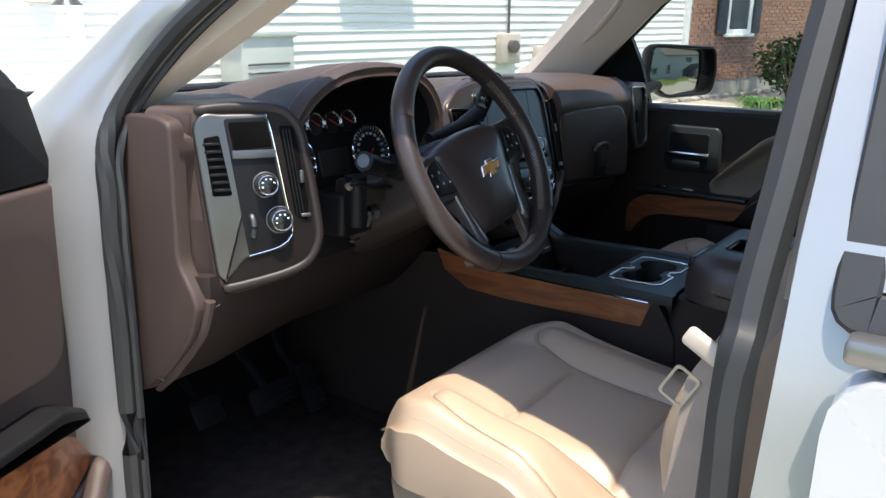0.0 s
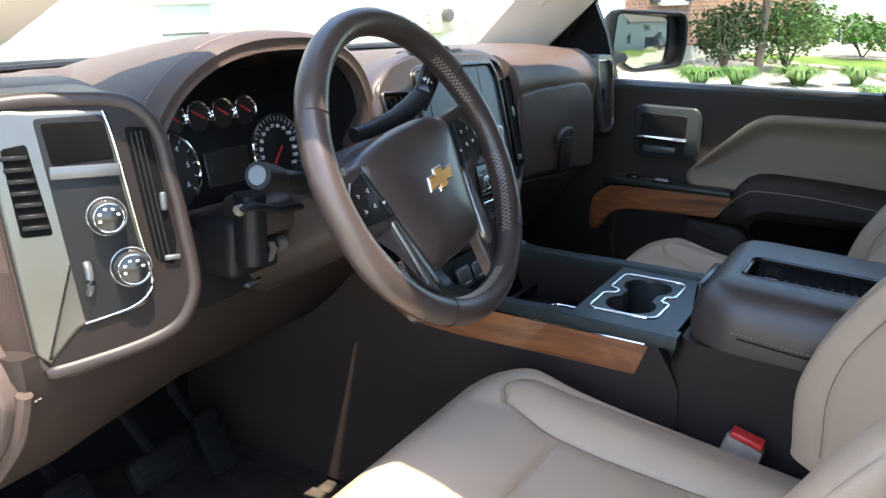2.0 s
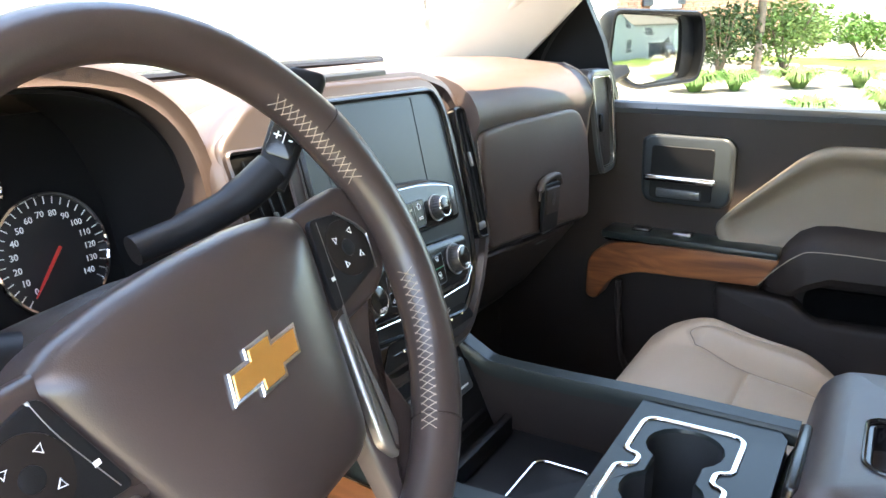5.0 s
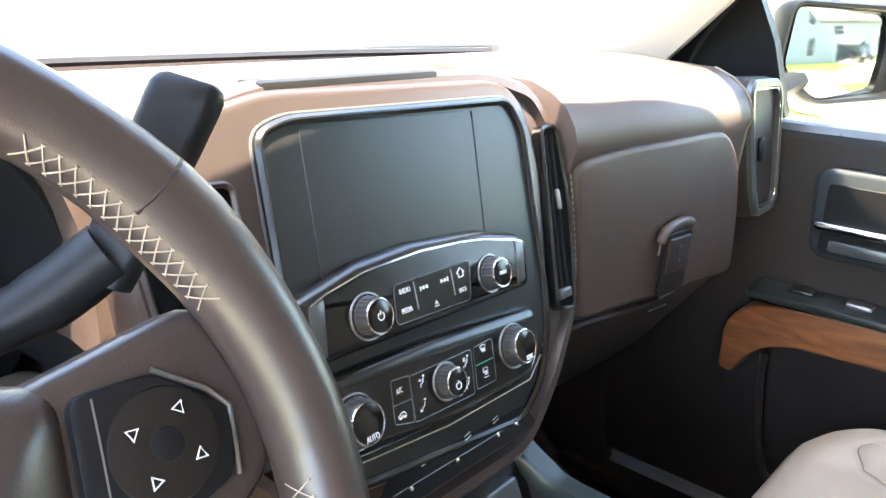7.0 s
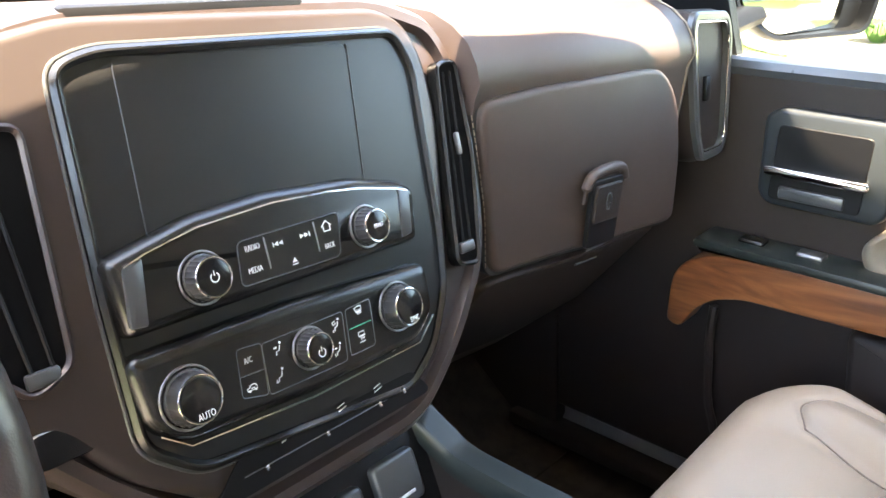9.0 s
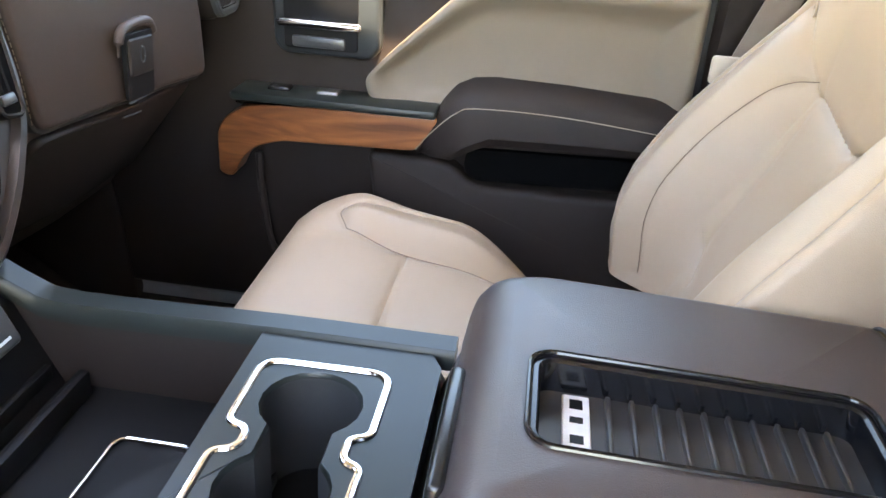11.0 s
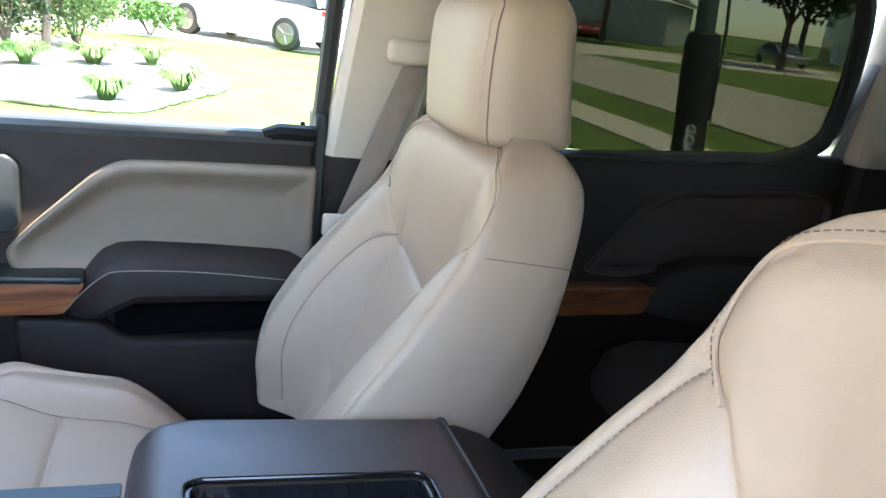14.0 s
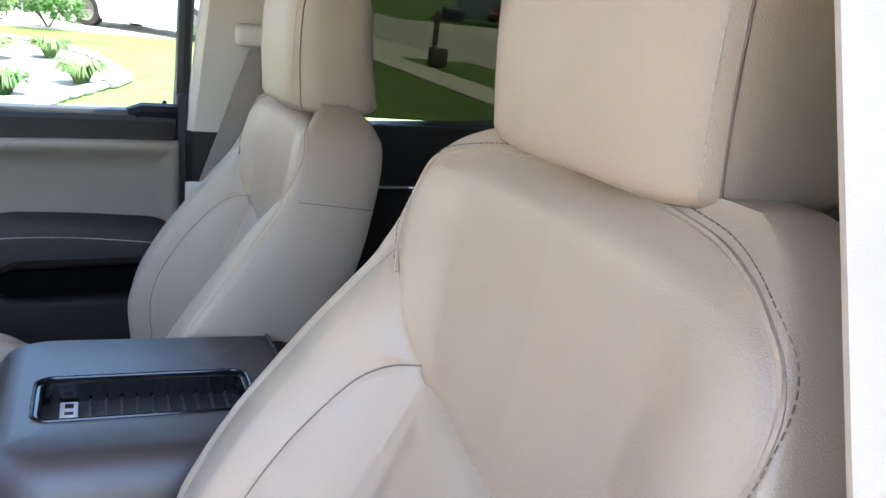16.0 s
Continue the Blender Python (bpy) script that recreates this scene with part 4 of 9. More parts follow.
    box(bm, (-0.535, 0.79, 1.262), (0.085, 0.075, 0.045), 0.012, 3, Matrix.Identity(4))
    part("column_housing", bm, SHROUD, col, "lower column housing")
    for p, q, r_ in (((-0.558, 0.762, 1.232), (-0.545, 0.775, 1.200), 0.005), ((-0.535, 0.765, 1.230), (-0.515, 0.785, 1.196), 0.007), ((-0.60, 0.765, 1.184), (-0.555, 0.785, 1.178), 0.004)):
        bm = bmesh.new()
        tube(bm, [p, Vector(p).lerp(Vector(q), 0.5) + Vector((0, -0.006, 0.003)), q], [r_, r_, r_ * 0.7], 8, flat=0.5)
        part("tilt_linkage", bm, GUNMETAL, col, "bare metal tilt linkage")
    bm = bmesh.new()
    tube(bm, [(-0.6155, 0.757, 1.283), (-0.6165, 0.750, 1.288)], [0.0075, 0.005], 10)
    part("lever_tip", bm, TAUPE, col)
    return w


build_wheel()


def build_stalks():
    st = thing("turn_signal_stalk", "black turn signal stalk with round grey end on the steering column", "stalk")
    bm = bmesh.new()
    tube(bm, [(-0.47, 0.735, 1.292), (-0.55, 0.728, 1.312), (-0.582, 0.724, 1.319)], [0.009, 0.012, 0.013], 14)
    part("arm", bm, BLACK, st)
    bm = bmesh.new()
    tube(bm, [(-0.582, 0.724, 1.319), (-0.597, 0.721, 1.3235), (-0.628, 0.713, 1.333)], [0.0145, 0.0160, 0.0160], 20)
    part("barrel", bm, BLACK, st)
    bm = bmesh.new()
    tube(bm, [(-0.628, 0.713, 1.333), (-0.6298, 0.7126, 1.3335)], [0.0115, 0.011], 20)
    part("end_cap", bm, GUNMETAL, st, "grey end cap")
    sh = thing("gear_selector", "black column gear selector lever beside the steering wheel", "gear lever")
    bm = bmesh.new()
    tube(bm, catmull([(-0.388, 0.757, 1.342), (-0.345, 0.744, 1.352), (-0.308, 0.729, 1.368), (-0.282, 0.717, 1.388)], 5), [0.014] * 5 + [0.016] * 5 + [0.018] * 6, 14, flat=0.8)
    part("lever", bm, BLACK, sh)
    G = frame_of((-0.276, 0.714, 1.396), (0.52, -0.78, -0.33), (0.48, -0.05, 0.88))
    bm = bmesh.new()
    rings = []
    for v, wd, dp in ((-0.024, 0.024, 0.018), (-0.010, 0.027, 0.017), (0.004, 0.029, 0.016), (0.03, 0.031, 0.016), (0.062, 0.033, 0.017), (0.068, 0.033, 0.016), (0.072, 0.030, 0.013), (0.074, 0.025, 0.009)):
        rings.append([G @ Vector((x, v + 0.10 * x * (v > 0.06), q)) for x, q in rrect(wd, dp, min(0.006, dp * 0.4), 4)])
    loft(bm, rings)
    part("grip", bm, BLACK, sh, "square black plastic grip")
    bm = bmesh.new()
    slab(bm, rrect(0.022, 0.030, 0.004, 4, -0.001, 0.014), G, 0.004, 0.0092, 0.0015, 2)
    key = part("shift_button", bm, PANEL_BLACK, sh, "rocker button with plus and minus")
    for t, u in (("+", -0.006), ("-", 0.005)):
        words("lettering", t, 0.013, G @ Matrix.Translation((u, 0.015, 0.0094)), WHITE_MARK, key)
    bm = bmesh.new()
    box(bm, (-0.0005, 0.015, 0.0094), (0.0008, 0.009, 0.0004), 0.0, 1, G)
    part("mark", bm, WHITE_MARK, key)


build_stalks()


def build_stack():
    s = thing("centre_stack", "brown and black centre stack with dark screen, radio and climate knobs", "control panel")
    out = smooth_poly([(-0.17, -0.10), (-0.10, -0.16), (0.10, -0.16), (0.165, -0.112), (0.215, -0.055), (0.231, -0.011), (0.242, 0.082), (0.233, 0.145), (0.212, 0.182), (0.145, 0.204), (-0.12, 0.208), (-0.20, 0.188), (-0.252, 0.148), (-0.246, 0.06), (-0.225, -0.03)], 0.03, 5)
    bm = bmesh.new()
    loft(bm, [lift(out, STACK, -0.14), lift(out, STACK, -0.012), lift(inset(out, 0.002), STACK, -0.002), lift(inset(out, 0.008), STACK, 0.004), lift(inset(out, 0.016), STACK, 0.004), lift(inset(out, 0.02), STACK, -0.004)])
    part("surround", bm, WHEEL_HIDE, s, "brown leather surround")
    inn = smooth_poly([(-0.158, -0.085), (-0.10, -0.130), (0.09, -0.130), (0.138, -0.092), (0.154, -0.050), (0.170, 0.0), (0.189, 0.095), (0.187, 0.145), (0.172, 0.178), (0.14, 0.192), (-0.12, 0.198), (-0.19, 0.184), (-0.244, 0.149), (-0.240, 0.06), (-0.219, -0.028), (-0.19, -0.040)], 0.016, 5)
    bm = bmesh.new()
    slab(bm, inn, STACK, -0.02, 0.008, 0.009, 5)
    part("satin_frame", bm, FRAME_SATIN, s, "satin frame round the screen")
    panel = smooth_poly([(-0.148, -0.07), (-0.113, -0.10), (0.085, -0.122), (0.122, -0.098), (0.149, -0.054), (0.158, -0.004), (0.168, 0.14), (0.152, 0.172), (-0.11, 0.177), (-0.139, 0.168), (-0.147, 0.02)], 0.014, 5)
    bm = bmesh.new()
    slab(bm, panel, STACK, 0.0, 0.009, 0.002, 2)
    part("black_panel", bm, SCREEN, s, smooth=12)
    bm = bmesh.new()
    band(bm, panel, inset(panel, 0.007), STACK, 0.004, 0.0145, 0.0028)
    part("panel_rim", bm, PANEL_BLACK, s, "raised black rim")
    bm = bmesh.new()
    tube(bm, lift(inset(panel, -0.0012), STACK, 0.0085), 0.0013, 6, True)
    part("rim_line", bm, GUNMETAL, s, "thin dark silver line")
    bm = bmesh.new()
    tube(bm, [STACK @ Vector((0.0965, 0.163, 0.0094)), STACK @ Vector((0.0830, 0.056, 0.0094))], 0.0011, 6)
    part("screen_ridge", bm, KNOB, s)
    bm = bmesh.new()
    slab(bm, smooth_poly([(-0.106, 0.050), (0.082, 0.050), (0.096, 0.164), (-0.098, 0.170)], 0.008, 5), STACK, 0.002, 0.0098, 0.0006, 1)
    part("screen", bm, SCREEN, s, "switched-off dark display")
    # radio strip, arched proud of the panel
    bm = bmesh.new()
    rad = smooth_poly([(-0.140, 0.001), (0.116, -0.002), (0.124, 0.040), (0.110, 0.050), (0.06, 0.062), (-0.02, 0.068), (-0.08, 0.065), (-0.144, 0.051)], 0.006, 4)
    slab(bm, rad, STACK, 0.006, 0.026, 0.011, 5)
    part("radio_strip", bm, PANEL_BLACK, s)
    bm = bmesh.new()
    tube(bm, [STACK @ Vector(p) for p in ((-0.1335, 0.0445, 0.0258), (-0.118, 0.0495, 0.0262), (-0.08, 0.0565, 0.0262), (-0.02, 0.0590, 0.0262), (0.03, 0.0562, 0.0262), (0.06, 0.0525, 0.0262), (0.100, 0.0440, 0.0262), (0.112, 0.0400, 0.0258))], 0.0008, 6)
    part("chrome_line", bm, CHROME, s)
    for quad in ([(-0.1385, 0.008), (-0.1275, 0.0065), (-0.1205, 0.0475), (-0.1350, 0.0445)], [(0.0950, 0.005), (0.1070, 0.006), (0.1135, 0.040), (0.1010, 0.0445)]):
        bm = bmesh.new()
        slab(bm, smooth_poly(quad, 0.002, 3), STACK, 0.016, 0.0268, 0.0012, 2)
        part("silver_end", bm, GUNMETAL, s, "dull silver end piece")
    knob("volume_knob", at_uv(STACK, -0.085, 0.0245, 0.026), 0.0147, 0.014, s, "ribbed knob with chrome ring")
    knob("menu_knob", at_uv(STACK, 0.0595, 0.0228, 0.026), 0.0138, 0.014, s, "ribbed knob with chrome ring")
    bm = bmesh.new()
    keys = smooth_poly([(-0.059, 0.010), (0.029, 0.008), (0.035, 0.040), (-0.055, 0.040)], 0.005, 4)
    slab(bm, keys, STACK, 0.02, 0.0272, 0.0008, 1)
    part("button_block", bm, PANEL_BLACK, s)
    bm = bmesh.new()
    tube(bm, lift(keys, STACK, 0.0268), 0.0005, 4, True)
    part("block_outline", bm, GUNMETAL, s)
    # climate panel
    bm = bmesh.new()
    cl = smooth_poly([(-0.142, -0.058), (-0.120, -0.075), (-0.017, -0.083), (0.096, -0.083), (0.120, -0.064), (0.122, -0.021), (-0.02, -0.011), (-0.146, -0.009)], 0.012, 5)
    slab(bm, cl, STACK, 0.004, 0.022, 0.010, 5)
    part("climate_panel", bm, PANEL_BLACK, s)
    knob("left_temperature_knob", at_uv(STACK, -0.1133, -0.0457, 0.022), 0.0175, 0.0145, s, "large ribbed knob with chrome ring")
    knob("right_temperature_knob", at_uv(STACK, 0.0765, -0.0470, 0.022), 0.0168, 0.0145, s, "large ribbed knob with chrome ring")
    knob("fan_knob", at_uv(STACK, -0.0152, -0.0487, 0.022), 0.0130, 0.013, s, "ribbed fan knob")
    # air vents either side, taller than wide
    for poly, vanes, tab in (([(-0.196, -0.013), (-0.171, -0.002), (-0.163, 0.136), (-0.238, 0.140), (-0.232, 0.03)], ((-0.221, -0.206), (-0.204, -0.193), (-0.187, -0.181)), -0.200), ([(0.172, -0.038), (0.199, -0.043), (0.219, 0.05), (0.221, 0.138), (0.197, 0.137), (0.190, 0.09)], ((0.203, 0.183), (0.213, 0.193)), 0.201)):
        # no opening is cut; the vent's inner shade is a near-black plate
        bm = bmesh.new()
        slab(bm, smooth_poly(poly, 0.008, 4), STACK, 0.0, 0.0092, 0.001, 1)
        v = part("side_vent", bm, RECESS_SHADE, s, "near-black plate for the shade inside the air vent")
        bm = bmesh.new()
        ring = smooth_poly(poly, 0.008, 4)
        band(bm, inset(ring, -0.003), inset(ring, 0.0015), STACK, 0.0, 0.0125, 0.002)
        part("vent_frame", bm, FRAME_SATIN if tab < 0 else PANEL_BLACK, v)
        for top_u, low_u in vanes:
            bm = bmesh.new()
            tube(bm, [STACK @ Vector((low_u, -0.002 if tab < 0 else -0.03, 0.0098)), STACK @ Vector((top_u, 0.130, 0.0098))], 0.0014, 6)
            part("vane", bm, BLACK, v)
        bm = bmesh.new()
        box(bm, (tab, 0.066, 0.0125), (0.0045, 0.020, 0.005), 0.0018, 2, STACK)
        part("vent_tab", bm, GUNMETAL if tab < 0 else SATIN, v)
        bm = bmesh.new()
        box(bm, (tab + (0.012 if tab < 0 else -0.014), -0.004 if tab < 0 else -0.026, 0.010), (0.020, 0.010, 0.005), 0.002, 2, STACK)
        part("vent_wheel", bm, GUNMETAL, v)
    return s


build_stack()


def build_glove_side():
    g = thing("glove_box", "brown glove box doors with black push latch in the dashboard", "glove box")
    m = frame_of((0.45, 0.784, 1.25), (1, 0, 0), (0, 0, 1))
    def swept(bm):
        bmesh.ops.subdivide_edges(bm, edges=[e for e in bm.edges if e.calc_length() > 0.08], cuts=8, use_grid_fill=True)
        for v in bm.verts:
            v.co.y += dash_sweep(v.co.x)
        return bm
    # upper lid; a black plate behind it paints the shadow gap under the pad's lip
    lid_line = smooth_poly([(-0.165, -0.090), (-0.05, -0.090), (0.06, -0.095), (0.196, -0.110), (0.190, -0.02), (0.165, 0.055), (0.118, 0.096), (0.06, 0.103), (-0.10, 0.100), (-0.196, 0.092), (-0.188, 0.03)], [0.02, 0.01, 0.01, 0.02, 0.03, 0.03, 0.03, 0.02, 0.02, 0.022, 0.02], 5)
    bm = bmesh.new()
    slab(bm, lid_line, m, -0.02, 0.012, 0.008, 4)
    lid = part("lid", swept(bm), BROWN, g, "brown moulded lid")
    bm = bmesh.new()
    slab(bm, inset(lid_line, -0.005), m, -0.02, 0.0035, 0.002, 2)
    part("lid_gap_shade", swept(bm), RUBBER, g, "black plate for the shadow gap round the lid")
    # raised black plate, painting the shaded hollow behind the latch
    bm = bmesh.new()
    slab(bm, smooth_poly([(-0.034, -0.088), (0.030, -0.092), (0.038, -0.014), (-0.031, -0.010)], 0.006, 4), m, 0.008, 0.0132, 0.0008, 1)
    part("latch_shade_plate", bm, BLACK, lid, "black plate for the shade in the latch recess")
    bm = bmesh.new()
    slab(bm, smooth_poly([(-0.028, -0.060), (0.029, -0.064), (0.034, -0.020), (-0.026, -0.016)], 0.005, 4), m, 0.010, 0.0160, 0.003, 4)
    part("latch_plate", bm, BROWN_DK, lid, "dark pull latch")
    bm = bmesh.new()
    brow = [(-0.042, -0.034, 0.009), (-0.038, -0.014, 0.0095), (-0.027, -0.004, 0.0100), (0.003, -0.001, 0.0105), (0.032, -0.005, 0.0100), (0.043, -0.016, 0.0095), (0.045, -0.036, 0.009)]
    tube(bm, catmull([m @ Vector(p) for p in brow], 5), [0.002] * 4 + [0.0060] * 23 + [0.002] * 4, 14)
    part("latch_brow", bm, BROWN, lid, "moulded brow over the latch")
    bm = bmesh.new()
    tube(bm, [at_uv(m, 0.002, -0.038, 0.0162) @ Vector((0.0055 * math.cos(a), 0.0095 * math.sin(a), 0)) for a in np.linspace(0, 2 * math.pi, 17)[:-1]], 0.0011, 6, True)
    part("latch_button", bm, GUNMETAL, lid, "small oval lock")
    # two thin grey rods drawn in as the highlights below the latch
    for e0, e1, w in (((-0.034, -0.0895), (0.006, -0.0905), 0.0125), ((-0.036, -0.108), (0.010, -0.112), 0.003)):
        bm = bmesh.new()
        tube(bm, [m @ Vector((*e0, w)), m @ Vector((*e1, w))], 0.0011, 6)
        part("latch_glint", bm, GUNMETAL, lid)
    bm = bmesh.new()
    slab(bm, smooth_poly([(-0.16, -0.26), (0.19, -0.26), (0.198, -0.120), (0.06, -0.104), (-0.165, -0.099)], 0.016, 4), m, -0.05, 0.002, 0.008, 4)
    swept(bm)
    for v in bm.verts:
        v.co.y += 0.75 * max(0.0, 1.146 - v.co.z)
    part("lower_lid", bm, BROWN_DK, g, "dark lower lid tucked under the dash")
    # passenger vent pod
    p = thing("passenger_vent_pod", "dark framed air vent with a bright edge on the dashboard end", "air vent")
    out = smooth_poly([(-0.03, -0.098), (0.05, -0.10), (0.074, -0.08), (0.072, 0.07), (0.05, 0.100), (-0.07, 0.104), (-0.085, 0.085), (-0.055, -0.05)], 0.018, 5)
    bm = bmesh.new()
    loft(bm, [lift(out, PPOD, -0.2), lift(out, PPOD, -0.01), lift(inset(out, 0.003), PPOD, 0.0)])
    part("pod_body", bm, BROWN_DK, p)
    o2, i2 = inset(out, 0.003), inset(out, 0.015)
    bm = bmesh.new()
    band(bm, o2, i2, PPOD, -0.01, 0.010, 0.003)
    part("silver_frame", bm, GUNMETAL, p)
    # near-black sheet as the throat's shade
    bm = bmesh.new()
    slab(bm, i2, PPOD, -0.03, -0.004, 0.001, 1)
    part("vent_throat", bm, RECESS_SHADE, p)
    bm = bmesh.new()
    tube(bm, lift(inset(out, 0.0155), PPOD, 0.008), 0.0012, 6, True)
    part("bright_edge", bm, CHROME, p, "thin bright edge")
    for i in range(3):
        bm = bmesh.new()
        box(bm, (-0.030 + 0.028 * i, 0.0, -0.004), (0.003, 0.14, 0.006), 0.001, 1, PPOD)
        part("vane", bm, BLACK, p)
    bm = bmesh.new()
    box(bm, (-0.004, 0.0, 0.002), (0.018, 0.034, 0.008), 0.003, 2, PPOD)
    part("vent_tab", bm, BLACK, p)


build_glove_side()


def build_lower_dash():
    k = thing("knee_panel", "brown curved knee panel below the steering column", "panel")
    bm = bmesh.new()
    rings = []
    for x in (-0.866, -0.858, -0.84, -0.75, -0.66, -0.5, -0.3, -0.18, -0.16):
        e = 0.010 if x in (-0.866, -0.16) else 0.0
        d = 0.055 * sstep(x, -0.80, -0.5)
        rings.append([(x, 0.822 + e + d, 1.17), (x, 0.820 + e + d, 1.125 - e), (x, 0.843 + e + d, 1.073 + e), (x, 0.904 + e + d, 1.003 + e), (x, 0.956 + e + d, 0.956 + e), (x, 1.01 + e + d, 0.940 + e), (x, 1.3, 0.92), (x, 1.3, 1.15)])
    loft(bm, rings)
    # darker than the dash, to put the foot space's shadow into the colour
    part("panel", bm, BROWN_DK, k)
    bm = bmesh.new()
    tube(bm, catmull([(-0.862, 0.818, 1.135), (-0.863, 0.824, 1.11), (-0.864, 0.842, 1.072), (-0.864, 0.904, 1.002), (-0.864, 0.956, 0.955)], 6), 0.0085, 8)
    part("edge_roll", bm, BROWN, k, "rolled leather edge")
    bm = bmesh.new()
    stitches(bm, [(-0.866 + 0.008 * q, 0.8175, 1.122 + 0.001 * q) for q in range(4)], 0.0005, 0.003, 0.0015)
    part("stitching", bm, STITCH, k, "pale stitch line")
    # black slab added where the panel's upper edge lies in shade
    bm = bmesh.new()
    slab(bm, smooth_poly([(-0.655, 1.14), (-0.48, 1.14), (-0.48, 1.183), (-0.548, 1.190), (-0.610, 1.248), (-0.655, 1.265)], 0.008, 3), frame_of((0, 0.835, 0), (1, 0, 0), (0, 0, 1)), -0.09, 0.0, 0.006, 3)
    part("bolster", bm, BLACK, k, "black slab for the shaded upper edge of the knee panel")
    bm = bmesh.new()
    tube(bm, catmull([(-0.62, 0.853, 1.14), (-0.605, 0.868, 1.10), (-0.62, 0.900, 1.06), (-0.66, 0.938, 1.01)], 6), 0.0014, 5)
    part("panel_joint", bm, RUBBER, k)
    bm = bmesh.new()
    box(bm, (-0.79, 1.03, 0.938), (0.05, 0.012, 0.016), 0.004, 2, Matrix.Identity(4))
    part("hood_release", bm, BROWN_DK, k, "small release lever")
    f = thing("kick_panel", "brown kick panel beside the pedals", "panel")
    bm = bmesh.new()
    slab(bm, smooth_poly([(1.06, 0.62), (1.36, 0.62), (1.36, 0.88), (1.07, 0.88)], 0.01), frame_of((-0.875, 0, 0), (0, 1, 0), (0, 0, 1)), 0.0, 0.03, 0.006)
    part("panel", bm, BROWN, f)


build_lower_dash()


def build_passenger_foot_space():
    f = thing("kick_panel", "dark kick panel and toe board before the passenger seat", "panel")
    bm = bmesh.new()
    slab(bm, smooth_poly([(1.0, 0.58), (1.40, 0.58), (1.40, 1.02), (1.04, 1.02)], 0.02), frame_of((0.795, 0, 0), (0, 1, 0), (0, 0, 1)), 0.03, 0.0, 0.006)
    part("panel", bm, BROWN_DK, f)
    bm = bmesh.new()
    loft(bm, [[(x, 0.98, 0.594), (x, 1.06, 0.602), (x, 1.30, 0.78), (x, 1.36, 1.0), (x, 1.38, 1.0), (x, 1.38, 0.58), (x, 0.98, 0.585)] for x in (0.14, 0.8)])
    part("toe_board", bm, CARPET, f)


build_passenger_foot_space()


# ---------------- console ----------------
def build_console():
    c = thing("centre_console", "dark centre console with walnut side trim, storage bin and cup holders", "console")
    top = 1.055
    # body sides
    for s, x in ((-1, -0.150), (1, 0.150)):
        bm = bmesh.new()
        slab(bm, smooth_poly([(0.30, 0.60), (1.38, 0.60), (1.38, 1.0), (0.80, 1.06), (0.72, 1.045), (0.37, 1.045), (0.33, 0.98)], 0.01), frame_of((x, 0, 0), (0, 1, 0), (0, 0, 1)), -0.014, 0.014, 0.003)
        part("side_wall", bm, BROWN_DK, c)
        bm = bmesh.new()
        pts = [(y, z) for y, z in ((0.383, 1.036), (0.398, 0.992), (0.70, 0.984), (0.80, 0.988), (0.86, 1.02), (0.88, 1.06), (0.80, 1.046), (0.70, 1.034))]
        m = frame_of((x + s * 0.013, 0, 0), (0, s * -1, 0), (0, 0, 1)) if s > 0 else frame_of((x - 0.013, 0, 0), (0, -1, 0), (0, 0, 1))
        if s < 0:
            slab(bm, [(-y, z) for y, z in pts], frame_of((x - 0.013, 0, 0), (0, -1, 0), (0, 0, 1)), 0.0, 0.007, 0.003)
            part("wood_trim", bm, WOOD, c, "polished walnut veneer strip")
        # rail
        bm = bmesh.new()
        path = catmull([(x, 0.34, top), (x, 0.5, top), (x, 0.70, top - 0.004), (x * 0.985, 0.745, top + 0.008), (x * 0.9, 0.785, top + 0.042), (x * 0.78, 0.80, top + 0.062), (x * 0.45, 0.805, top + 0.07)], 4)
        rings = []
        for p in path:
            rings.append([p + Vector(((a * 0.015), 0, b)) for a, b in ((-1, -0.016), (-1, 0.0), (-0.8, 0.004), (0.8, 0.004), (1, 0.0), (1, -0.016))])
        loft(bm, rings)
        part("rail", bm, STEEL, c, "dark steel-grey rail")
        if s < 0:
            bm = bmesh.new()
            tube(bm, [(x - 0.019, 0.385, 1.040), (x - 0.019, 0.60, 1.0385), (x - 0.019, 0.78, 1.044)], 0.0018, 6)
            part("chrome_line", bm, CHROME, c)
    # bin floor and front
    bm = bmesh.new()
    box(bm, (0, 0.66, 0.955), (0.28, 0.36, 0.02), 0.003)
    part("bin_floor", bm, BLACK, c)
    for y in (0.69, 0.728):
        bm = bmesh.new()
        box(bm, (-0.004, y, 0.974), (0.264, 0.011, 0.034), 0.003, 2)
        part("bin_divider", bm, BLACK, c)
    B = frame_of((0, 0.757, 1.05), (1, 0, 0), (0, 0.42, 0.9))
    bm = bmesh.new()
    slab(bm, rrect(0.276, 0.13, 0.01, 3, 0, -0.035), B, -0.05, 0.0, 0.003)
    part("bin_back", bm, BLACK, c)
    for u, w_, h_ in ((0.090, 0.050, 0.046), (0.033, 0.034, 0.036), (-0.014, 0.032, 0.036), (-0.064, 0.044, 0.040)):
        bm = bmesh.new()
        slab(bm, rrect(w_, h_, 0.006, 4, u, -0.008), B, 0.0, 0.009, 0.004, 3)
        cover = part("socket_cover", bm, GUNMETAL, c, "grey socket cover")
        bm = bmesh.new()
        box(bm, (u, -0.008 - h_ * 0.28, 0.0095), (w_ * 0.5, 0.003, 0.001), 0.0005, 1, B)
        part("legend_bar", bm, WHITE_MARK, cover)
    # cup holder plate with two wells
    bm = bmesh.new()
